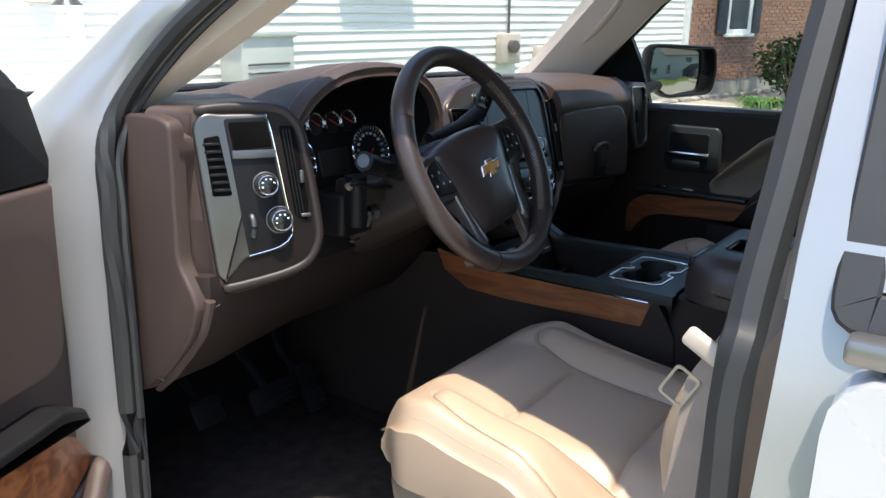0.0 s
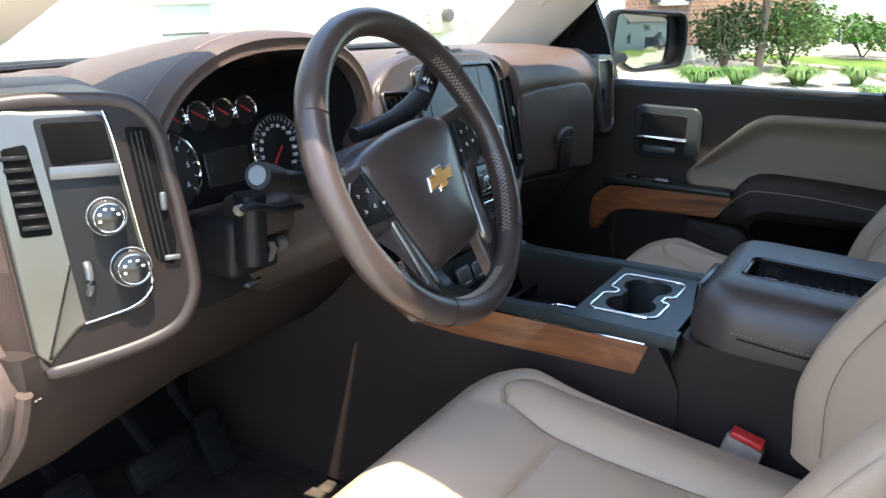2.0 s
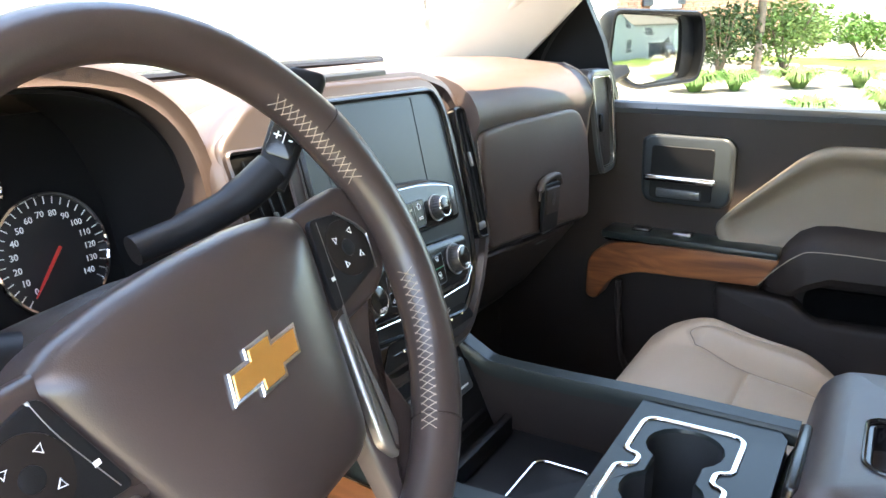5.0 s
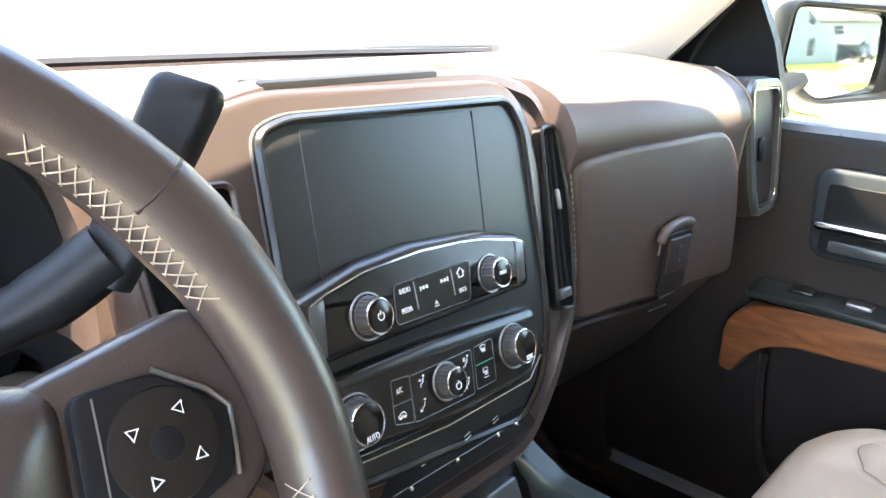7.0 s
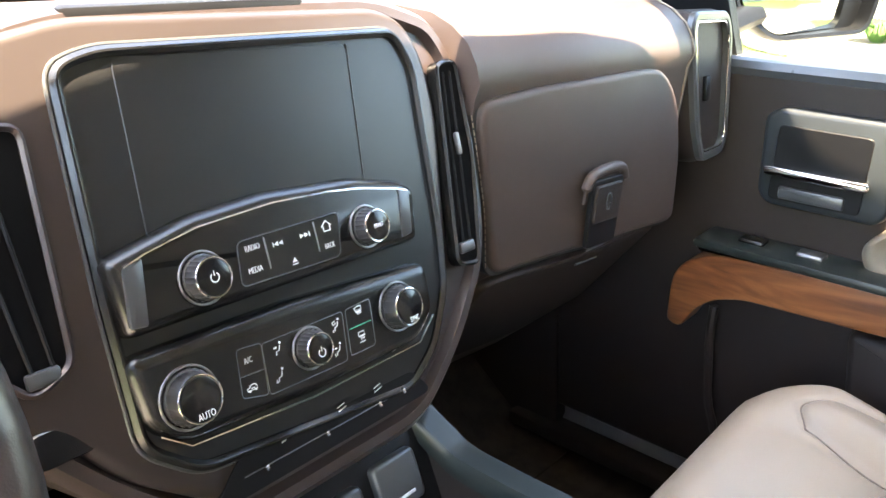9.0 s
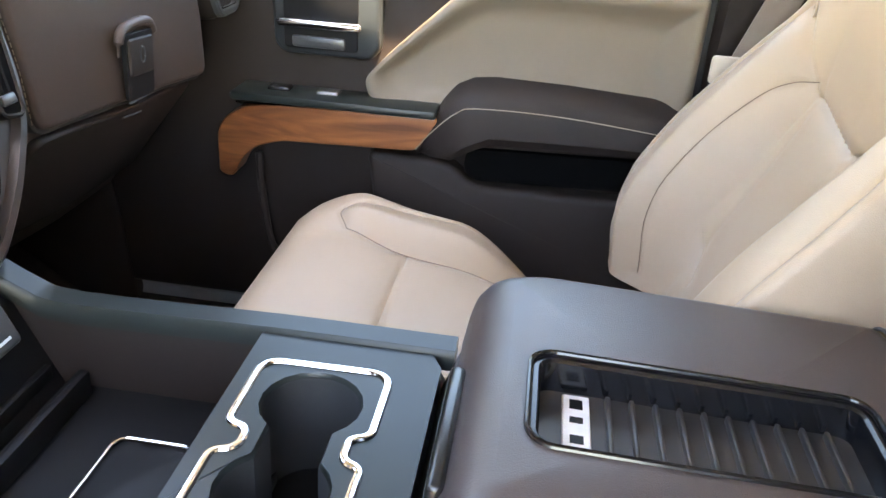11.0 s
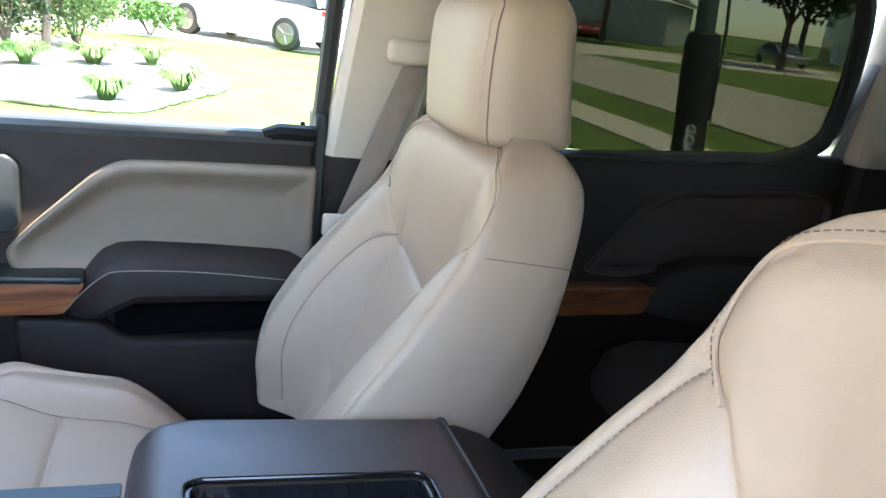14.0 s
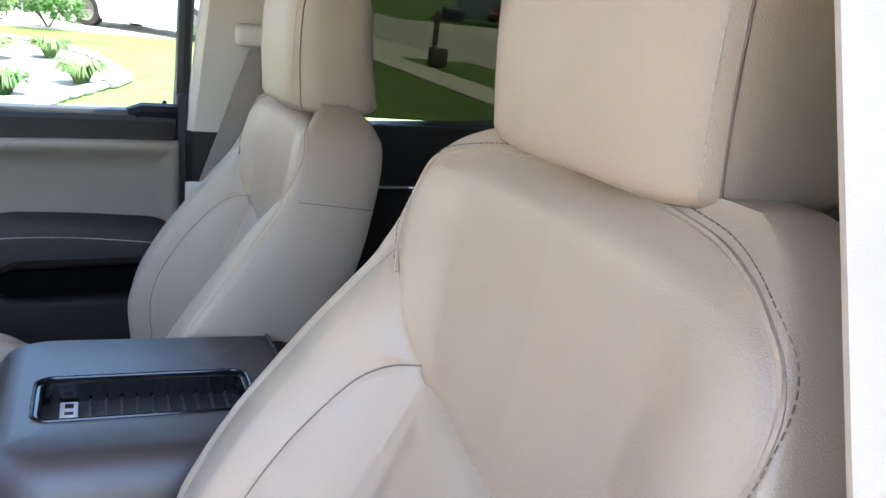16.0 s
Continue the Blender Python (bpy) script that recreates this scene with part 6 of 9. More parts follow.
    part("seat_heat_key", bm, GLOSS_BLACK, s)


build_stack_marks()


# ---------------- seats ----------------
def seam_depth(x, z, seams):
    """How far the padding is pulled in at (x, z) by the nearest seam: a sharp crease in a soft hollow."""
    a, d, dd = segments(seams)
    q = np.array((x, z)) - a
    t = np.clip((q * d).sum(1) / dd, 0, 1)
    r = q - d * t[:, None]
    near = float((r * r).sum(1).min())
    return 0.0046 * math.exp(-near / 0.0038 ** 2) + 0.0046 * math.exp(-near / 0.017 ** 2)


SEGMENTS = {}


def segments(seams):
    """All the straight pieces of a set of seams: starts, steps, squared lengths."""
    if id(seams) not in SEGMENTS:
        a = np.array([p for l in seams for p in l[:-1]])
        d = np.array([p for l in seams for p in l[1:]]) - a
        SEGMENTS[id(seams)] = (a, d, (d * d).sum(1) + 1e-12)
    return SEGMENTS[id(seams)]


def mirror_lines(lines):
    return lines + [[(-x, z) for x, z in l] for l in lines]


def dense(line, n=10):
    return [(p.x, p.y) for p in catmull([(x, z, 0) for x, z in line], n)]


BACK_SEAMS = mirror_lines([
    dense([(0.0, 1.192), (0.066, 1.2065), (0.132, 1.221)], 6),
    dense([(0.132, 1.222), (0.145, 1.246), (0.178, 1.298), (0.206, 1.321), (0.216, 1.338), (0.212, 1.372), (0.192, 1.399), (0.150, 1.413), (0.09, 1.420), (0.0, 1.424)], 6),
    dense([(0.132, 1.222), (0.136, 1.16), (0.139, 1.09), (0.140, 1.03), (0.098, 0.97)], 6),
    dense([(0.206, 1.321), (0.224, 1.29), (0.243, 1.21), (0.248, 1.12), (0.240, 1.0)], 6),
    dense([(0.136, 1.236), (0.155, 1.228), (0.167, 1.205), (0.175, 1.14), (0.176, 1.05), (0.165, 0.94)], 6),
])
CUSHION_SEAMS = mirror_lines([
    dense([(0.145, 0.10), (0.133, 0.30), (0.130, 0.45), (0.145, 0.54)], 6),
    dense([(0.145, 0.54), (0.178, 0.555), (0.206, 0.52), (0.222, 0.40), (0.226, 0.22), (0.225, 0.10)], 6),
    dense([(0.132, 0.45), (0.0, 0.452)], 4),
    dense([(0.135, 0.262), (0.0, 0.262)], 4),
])


def back_front(x, z):
    """Front surface of the backrest: y at offset x from the seat's middle and height z."""
    # the middle panel folds into the flatter shoulder panel along a shallow V
    fold = 1.192 + 0.22 * min(abs(x), 0.135)
    if z > fold:
        yc = -0.036 - 0.125 * (z - fold) - 0.030 * sstep(z, 1.402, 1.44)
    else:
        yc = curve(z - fold + 1.195, [0.90, 1.0, 1.1, 1.195], [0.098, 0.05, 0.004, -0.036])
    ys = curve(z, [0.93, 1.0, 1.06, 1.104, 1.15, 1.195, 1.26, 1.321, 1.40, 1.44], [0.160, 0.166, 0.152, 0.130, 0.102, 0.068, 0.018, -0.026, -0.050, -0.088])
    a = abs(x)
    y = yc + (ys - yc) * sstep(a, 0.118, 0.200)
    return y - seam_depth(x, z, BACK_SEAMS)


def back_skin(x, z):
    """The front surface with its rounded sides."""
    e = min(1.0, max(0.0, (abs(x) / back_half(z) - 0.945) / 0.055))
    return back_front(x, z) - 0.014 * (1 - math.sqrt(max(0, 1 - e * e)))


def on_back(x, z, lift_=0.0005):
    """A point a hair above the backrest's surface."""
    e = 0.002
    n = Vector(((back_skin(x - e, z) - back_skin(x + e, z)) / (2 * e), 1.0, (back_skin(x, z - e) - back_skin(x, z + e)) / (2 * e))).normalized()
    return Vector((x, back_skin(x, z), z)) + n * lift_


def back_half(z):
    return curve(z, [0.90, 1.0, 1.1, 1.2, 1.3, 1.36, 1.40, 1.425, 1.44], [0.240, 0.256, 0.266, 0.262, 0.241, 0.224, 0.206, 0.183, 0.148])


def back_rear(z):
    return curve(z, [0.90, 1.07, 1.155, 1.30, 1.386, 1.42, 1.44], [0.0, -0.062, -0.108, -0.157, -0.172, -0.158, -0.135])


def cushion_top(x, y, side=0):
    z = curve(y, [-0.05, 0.1, 0.262, 0.452, 0.54, 0.59, 0.62, 0.637], [0.90, 0.905, 0.922, 0.946, 0.964, 0.966, 0.952, 0.925])
    a = abs(x)
    z += 0.026 * sstep(a, 0.12, 0.18) * (1 - sstep(y, 0.52, 0.62)) - 0.042 * sstep(a, 0.214, 0.262) ** 2
    z -= 0.11 * sstep(x * side, 0.06, 0.22) * (1 - sstep(y, 0.19, 0.39))
    return z - seam_depth(x, y, CUSHION_SEAMS)


def build_seat(cx, side, label, dz=0.0):
    """A front seat whose middle is at x = cx; side is +1 where its outboard side lies at larger x."""
    s = thing("front_seat", label, "seat", "front seats", at=(cx, 0.25, 0.62))
    # backrest
    bm = bmesh.new()
    rings = []
    zs = list(np.linspace(0.92, 1.40, 190)) + [1.41, 1.418, 1.425, 1.431, 1.436, 1.44]
    nf = 204
    for z in zs:
        w = back_half(z)
        yr = back_rear(z)
        ring = []
        for i in range(nf + 1):
            a = math.sin(math.pi / 2 * (-1 + 2 * i / nf))
            a = 0.35 * a + 0.65 * (-1 + 2 * i / nf)
            x = w * a
            y = back_skin(x, z)
            ring.append(Vector((cx + x, y, z)))
        yf = ring[-1].y
        for a, b in ((1.0, 0.35), (1.0, 0.7), (0.985, 0.9), (0.94, 0.985), (0.8, 1.0), (0.4, 1.0), (0, 1.0), (-0.4, 1.0), (-0.8, 1.0), (-0.94, 0.985), (-0.985, 0.9), (-1.0, 0.7), (-1.0, 0.35)):
            ring.append(Vector((cx + w * a, yf + (yr - yf) * b, z)))
        rings.append([p + Vector((0, 0, dz)) for p in ring])
    loft(bm, rings)
    back = part("backrest", bm, LEATHER, s, "beige leather backrest with deep bolsters")
    # thread along the seams
    at = Vector((cx, 0, dz))
    for line in (BACK_SEAMS[4], BACK_SEAMS[9]):
        bm = bmesh.new()
        tube(bm, [on_back(x, z, 0.0008) + at for x, z in line], 0.0007, 5)
        part("seam", bm, SEAM, back)
    for k in (1, 6):
        bm = bmesh.new()
        tube(bm, [on_back(x * 1.010, 1.32 + (z - 1.32) * 1.05, 0.0004) + at for x, z in BACK_SEAMS[k] if z > 1.30], 0.0021, 6)
        part("piping_bead", bm, LEATHER, back, "beige piped edge")
        bm = bmesh.new()
        stitches(bm, [on_back(x * 1.022, 1.32 + (z - 1.32) * 1.10, 0.0008) + at for x, z in BACK_SEAMS[k] if z > 1.31], 0.0005, 0.0040, 0.0020)
        part("panel_stitching", bm, SEAM, back, "fine stitching beside the piping")
    for k, sd in ((3, 1), (8, -1)):
        bm = bmesh.new()
        stitches(bm, [on_back(x, z) + at for x, z in BACK_SEAMS[k]], 0.0005, 0.0036, 0.0022)
        part("stitched_edge", bm, SEAM, back, "stitched edge seam")
        bm = bmesh.new()
        tube(bm, [(cx + sd * (back_half(1.315 + 0.10 * (y + 0.04)) + 0.0004), y, dz + 1.315 + 0.10 * (y + 0.04)) for y in np.linspace(-0.042, -0.152, 10)], 0.0007, 5)
        part("side_seam", bm, SEAM, back)
    # cushion
    bm = bmesh.new()
    rings = []
    ys = list(np.linspace(0.0, 0.58, 160)) + [0.592, 0.604, 0.614, 0.622, 0.629, 0.634, 0.637]
    for y in ys:
        hw = 0.262 - 0.05 * sstep(y, 0.53, 0.637) ** 2
        ring = []
        for i in range(161):
            a = -1 + 2 * i / 160
            ring.append(Vector((cx + hw * a, y, cushion_top(0.262 * a, y, side))))
        zl = min(0.845, cushion_top(0.262 * side, y, side) - 0.03)
        back_off = 0.01 * (y > 0.6)
        e1, e0 = cushion_top(0.262, y, side), cushion_top(-0.262, y, side)
        ring += [Vector((cx + hw * 1.006, y, e1 - 0.4 * (e1 - zl))), Vector((cx + hw * 0.99, y - back_off, zl)), Vector((cx, y - back_off, zl)), Vector((cx - hw * 0.99, y - back_off, zl)), Vector((cx - hw * 1.006, y, e0 - 0.4 * (e0 - zl)))]
        rings.append(ring)
    loft(bm, rings)
    cush = part("cushion", bm, LEATHER, s, "beige leather cushion with sewn panels")
    for line in CUSHION_SEAMS[:2] + CUSHION_SEAMS[4:6]:
        bm = bmesh.new()
        tube(bm, [(cx + x, y, cushion_top(x, y, side) + 0.0008) for x, y in line], 0.0009, 5)
        part("seam", bm, SEAM, cush)
    for sd in (-1, 1):
        bm = bmesh.new()
        stitches(bm, [Vector((cx + sd * 0.246, y, cushion_top(sd * 0.246, y, side) + 0.0006)) for y in np.linspace(0.20, 0.55, 40)], 0.0007, 0.0045, 0.0016)
        part("edge_stitching", bm, THREAD, cush)
    # base trim
    bm = bmesh.new()
    rings = []
    for z, w, y1 in ((0.70, 0.225, 0.57), (0.74, 0.245, 0.60), (0.83, 0.25, 0.612), (0.845, 0.245, 0.605)):
        rings.append([(x + cx, y, z) for x, y in rrect(2 * w, y1 - 0.30, 0.05, 5, 0, (y1 + 0.30) / 2)])
    loft(bm, rings)
    part("base_trim", bm, TAN_TRIM, s, "tan plastic seat base")
    for x in (-0.19, 0.19):
        bm = bmesh.new()
        box(bm, (cx + x, 0.28, 0.645), (0.05, 0.5, 0.12), 0.008, 2)
        part("seat_rail", bm, BLACK, s)
    return s


def build_headrest(cx, z0, y0, label, edge=23):
    h = thing("headrest", label, "headrest", "headrests", at=(cx, y0, z0))
    H = 0.195
    def skin(t, a, grow=0.0):
        """A point of the pad: t up its height, a round it; tight edges below, a domed top."""
        kb = math.sqrt(max(0.0, 1 - (1 - min(1, t / 0.07)) ** 2))
        kt = math.sqrt(max(0.0, 1 - (1 - min(1, (1 - t) / 0.26)) ** 2))
        w = 0.138 * (0.88 + 0.12 * kb) * (0.76 + 0.24 * kt) - 0.006 * (1 - t) + grow
        d = (0.077 - 0.012 * t) * (0.72 + 0.28 * kb) * (0.34 + 0.66 * kt) + grow
        yc = y0 - 0.008 + 0.010 * t + 0.006 * math.sin(math.pi * t)
        c, s_ = math.cos(a), math.sin(a)
        return Vector((cx + w * (abs(c) ** 0.44) * (1 if c > 0 else -1), yc + d * (abs(s_) ** 0.55) * (1 if s_ > 0 else -1), z0 + H * t))
    bm = bmesh.new()
    loft(bm, [[skin(t, 2 * math.pi * i / 72) for i in range(72)] for t in [0, 0.004, 0.012, 0.025, 0.045, 0.07] + list(np.linspace(0.11, 0.72, 12)) + [0.77, 0.82, 0.86, 0.90, 0.93, 0.955, 0.975, 0.99, 1.0]])
    part("pad", bm, LEATHER, h, "beige leather head pad")
    # the sewn edge of the front panel: up both sides and over the top, with a row of stitches inside it
    side = list(np.linspace(0.02, 0.86, 22))
    turn = [(0.89, edge + 4), (0.915, edge + 14), (0.935, edge + 28)]
    loop = [(t, edge) for t in side] + turn + [(0.945, a) for a in range(72, 109, 6)] + [(t, 180 - a) for t, a in turn[::-1]] + [(t, 180 - edge) for t in side[::-1]]
    bm = bmesh.new()
    tube(bm, [skin(t, radians(a), 0.0003) for t, a in loop], 0.0011, 5)
    part("piping", bm, SEAM, h)
    for sd in (-1, 1):
        bm = bmesh.new()
        stitches(bm, [skin(t, radians(90 - sd * (79 - edge)), 0.0006) for t in np.linspace(0.05, 0.84, 40)], 0.0006, 0.0042, 0.0022)
        part("stitching", bm, THREAD, h)
    for x in (-0.055, 0.055):
        bm = bmesh.new()
        tube(bm, [(cx + x, y0 - 0.02, z0 - 0.06), (cx + x, y0 - 0.02, z0 + 0.02)], 0.006, 10)
        part("post", bm, CHROME, h)


build_seat(-0.461, -1, "beige leather driver seat, sunlit along its door side", 0.06)
build_seat(0.409, 1, "beige leather passenger seat beside the console")
build_headrest(0.40, 1.424, -0.112, "beige leather headrest above the passenger seat", 33)
build_headrest(-0.441, 1.488, -0.135, "raised beige leather headrest above the driver seat")


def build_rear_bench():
    # the dark leather colour stands in for shade behind the front seats
    b = thing("rear_bench", "leather rear bench, its shade painted in as a dark colour", "seat")
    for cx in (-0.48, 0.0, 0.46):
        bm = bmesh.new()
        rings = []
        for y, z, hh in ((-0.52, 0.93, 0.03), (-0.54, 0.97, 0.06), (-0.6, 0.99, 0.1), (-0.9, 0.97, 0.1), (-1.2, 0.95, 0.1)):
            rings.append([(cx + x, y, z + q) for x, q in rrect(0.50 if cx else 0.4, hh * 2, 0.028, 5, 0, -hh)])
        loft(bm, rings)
        part("cushion", bm, BENCH_SHADED, b)
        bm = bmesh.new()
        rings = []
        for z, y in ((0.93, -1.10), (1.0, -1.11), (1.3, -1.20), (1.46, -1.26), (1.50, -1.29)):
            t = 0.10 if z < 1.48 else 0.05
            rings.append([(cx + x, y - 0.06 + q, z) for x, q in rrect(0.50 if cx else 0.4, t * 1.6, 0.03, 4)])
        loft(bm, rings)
        part("backrest", bm, BENCH_SHADED, b)


build_rear_bench()


# ---------------- passenger doors ----------------
def plate(bm, pts, x, d0, d1, r=0.004, steps=2):
    """A plate on the passenger side: outline as (y, z) anticlockwise seen from the cabin, growing towards the cabin."""
    m = frame_of((x, 0, 0), (0, -1, 0), (0, 0, 1))       # local z looks to -x
    return slab(bm, [(-y, z) for y, z in pts], m, d0, d1, r, steps)


def ccw(pts):
    a = sum(x0 * y1 - x1 * y0 for (x0, y0), (x1, y1) in zip(pts, pts[1:] + pts[:1]))
    return pts if a > 0 else pts[::-1]


def yz(pts, r, n=5):
    """Rounded (y, z) outline, wound for plate()."""
    q = smooth_poly([(-y, z) for y, z in pts], r, n)
    return [(-a, b) for a, b in ccw(q)]


def build_front_door():
    d = thing("passenger_door", "closed front passenger door with tan insert, dark armrest and walnut strip", "door", "truck doors")
    bm = bmesh.new()
    plate(bm, yz([(1.12, 0.66), (1.12, 1.33), (0.06, 1.33), (0.06, 0.66)], 0.03), 0.93, 0.0, 0.10, 0.006)
    part("shell", bm, PAINT, d)
    bm = bmesh.new()
    plate(bm, yz([(1.10, 0.68), (1.10, 1.322), (0.066, 1.335), (0.066, 0.68)], 0.02), 0.84, 0.0, 0.038, 0.01, 3)
    part("door_card", bm, BROWN_DK, d, "dark brown door card")
    # sill strip at the glass
    bm = bmesh.new()
    tube(bm, [(0.812, 1.08, 1.322), (0.812, 0.6, 1.329), (0.812, 0.07, 1.336)], 0.014, 8)
    part("belt_line", bm, GUNMETAL, d, "grey window sill strip")
    bm = bmesh.new()
    tube(bm, [(0.812, 0.16, 1.336), (0.808, 0.13, 1.345), (0.808, 0.066, 1.345)], [0.012, 0.016, 0.016], 8)
    part("lock_base", bm, BLACK, d)
    bm = bmesh.new()
    tube(bm, [(0.818, 0.088, 1.34), (0.818, 0.088, 1.363), (0.818, 0.088, 1.366)], [0.0042, 0.0045, 0.003], 10)
    part("lock_pin", bm, BLACK, d)
    # tan insert
    ins = yz([(0.572, 1.118), (0.53, 1.165), (0.43, 1.262), (0.39, 1.282), (0.30, 1.285), (0.060, 1.288), (0.060, 1.06), (0.53, 1.07), (0.560, 1.085)], [0.04, 0.06, 0.06, 0.05, 0.04, 0.008, 0.008, 0.04, 0.03], 8)
    bm = bmesh.new()
    m = frame_of((0.802, 0, 0), (0, -1, 0), (0, 0, 1))
    pts = [(-y, z) for y, z in ins]
    shrink = lambda q: [(-0.30 + (u + 0.30) * (1 - q / 0.25), 1.175 + (v - 1.175) * (1 - q / 0.115)) for u, v in pts]
    loft(bm, [lift(pts, m, -0.01), lift(pts, m, 0.014)] + [lift(shrink(q), m, h) for q, h in ((0.002, 0.021), (0.006, 0.0265), (0.011, 0.0280), (0.017, 0.0265), (0.024, 0.0215), (0.032, 0.0145), (0.041, 0.0085), (0.051, 0.0052), (0.062, 0.0040))])
    part("insert", bm, TAN_TRIM, d, "tan padded insert")
    # switch shelf and walnut strip
    bm = bmesh.new()
    box(bm, (0.772, 0.61, 1.086), (0.085, 0.33, 0.014), 0.005, 2)
    sw = part("switch_shelf", bm, STEEL, d, "dark switch panel")
    for y, mat_ in ((0.625, SATIN), (0.705, PANEL_BLACK)):
        bm = bmesh.new()
        box(bm, (0.774, y, 1.0945), (0.026, 0.036, 0.008), 0.0035, 3)
        part("window_switch", bm, mat_, sw)
    bm = bmesh.new()
    plate(bm, yz([(0.806, 1.018), (0.792, 1.044), (0.760, 1.064), (0.70, 1.073), (0.44, 1.078), (0.475, 1.020), (0.70, 1.012), (0.742, 0.998), (0.768, 0.972), (0.782, 0.940), (0.806, 0.945)], 0.014), 0.80, 0.0, 0.052, 0.004, 3)
    part("wood_strip", bm, WOOD, d, "walnut veneer strip")
    bm = bmesh.new()
    tube(bm, [(0.748, 0.77, 1.072), (0.747, 0.6, 1.0785), (0.746, 0.45, 1.081)], 0.0022, 6)
    part("chrome_line", bm, CHROME, d)
    # armrest with pull
    bm = bmesh.new()
    rings = []
    for y, zt, zb, o in ((0.478, 1.035, 1.012, 0.045), (0.455, 1.075, 1.010, 0.065), (0.42, 1.108, 1.012, 0.08), (0.395, 1.120, 1.028, 0.085), (0.36, 1.124, 1.045, 0.085), (0.25, 1.122, 1.048, 0.085), (0.12, 1.115, 1.05, 0.085), (0.072, 1.110, 1.05, 0.085)):
        rings.append([(0.815, y, zb), (0.815 - o * 0.85, y, zb), (0.815 - o, y, zb + 0.015), (0.815 - o, y, zt - 0.028), (0.815 - o * 0.93, y, zt - 0.010), (0.815 - o * 0.8, y, zt), (0.815, y, zt + 0.022)])
    loft(bm, rings)
    part("armrest", bm, BROWN_DK, d, "dark padded armrest with stitching")
    bm = bmesh.new()
    tube(bm, catmull([(0.737, 0.475, 1.028), (0.735, 0.45, 1.06), (0.731, 0.415, 1.094), (0.729, 0.38, 1.106), (0.729, 0.25, 1.106), (0.729, 0.08, 1.092)], 5), 0.0010, 5)
    part("stitching", bm, STITCH, d)
    # near-black plate paints the shade beneath the armrest
    bm = bmesh.new()
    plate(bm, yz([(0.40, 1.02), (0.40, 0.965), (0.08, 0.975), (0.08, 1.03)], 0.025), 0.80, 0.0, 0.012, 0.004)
    part("grab_cup", bm, RECESS_SHADE, d, "near-black plate for the shade in the pull recess")
    # lower bulge
    bm = bmesh.new()
    plate(bm, yz([(0.56, 1.008), (0.54, 0.86), (0.50, 0.80), (0.07, 0.80), (0.07, 0.965), (0.38, 0.965), (0.42, 1.0)], 0.02), 0.81, 0.0, 0.045, 0.012, 3)
    part("lower_pad", bm, BROWN_DK, d)
    bm = bmesh.new()
    tube(bm, catmull([(0.775, 0.745, 0.98), (0.772, 0.74, 0.9), (0.77, 0.72, 0.80), (0.768, 0.66, 0.765), (0.766, 0.3, 0.75), (0.766, 0.08, 0.75)], 6), 0.007, 8)
    part("map_pocket_lip", bm, BROWN_DK, d)
    # inner handle
    bm = bmesh.new()
    bezel = yz([(0.715, 1.165), (0.72, 1.272), (0.70, 1.284), (0.56, 1.284), (0.545, 1.268), (0.545, 1.165), (0.56, 1.15), (0.70, 1.15)], 0.014)
    plate(bm, bezel, 0.80, 0.0, 0.022, 0.008, 3)
    hb = part("handle_bezel", bm, HANDLE_GREY, d, "dark framed handle recess")
    bm = bmesh.new()
    plate(bm, yz([(0.698, 1.160), (0.698, 1.262), (0.580, 1.262), (0.580, 1.160)], 0.008), 0.782, 0.0, 0.0065, 0.001, 1)
    part("recess", bm, BLACK, hb)
    bm = bmesh.new()
    box(bm, (0.772, 0.64, 1.20), (0.016, 0.135, 0.014), 0.006, 3)
    part("lever", bm, CHROME, hb, "chrome handle lever")
    bm = bmesh.new()
    box(bm, (0.776, 0.642, 1.172), (0.010, 0.085, 0.018), 0.004, 2)
    part("lock_tab", bm, GUNMETAL, hb)
    bm = bmesh.new()
    box(bm, (0.86, 0.054, 1.02), (0.09, 0.022, 0.72), 0.004, 1)
    part("edge_seal", bm, RUBBER, d, "black rubber door edge")
    # glass
    bm = bmesh.new()
    pts = [(1.06, 1.34), (0.97, 1.46), (0.78, 1.62), (0.62, 1.725), (0.10, 1.755), (0.06, 1.74), (0.06, 1.345)]
    def glass_x(z):
        return 0.845 - 0.38 * (z - 1.34) + 0.02
    loft(bm, [[Vector((glass_x(z), y, z)) for y, z in pts], [Vector((glass_x(z) + 0.004, y, z)) for y, z in pts]])
    part("window", bm, SIDE_GLASS, d, "clear side window")
    # window frame
    bm = bmesh.new()
    tube(bm, [Vector((glass_x(z) - 0.005, y, z)) for y, z in [(1.08, 1.335), (0.98, 1.47), (0.79, 1.635), (0.62, 1.74), (0.10, 1.77), (0.052, 1.745), (0.052, 1.335)]], 0.016, 8)
    part("window_frame", bm, RUBBER, d, "black window frame")
    # mirror sail
    bm = bmesh.new()
    loft(bm, [[Vector((glass_x(z) - o, y, z)) for y, z in [(1.07, 1.335), (0.97, 1.47), (0.86, 1.56), (0.82, 1.45), (0.80, 1.335)]] for o in (0.012, -0.012)])
    part("mirror_sail", bm, BLACK, d, "black triangular mirror mount")
    words("glass_mark", "- - -", 0.01, frame_of((0.842, 0.06, 1.37), (0, -1, 0), (0, 0, 1)), BLACK, d)
    return d


build_front_door()


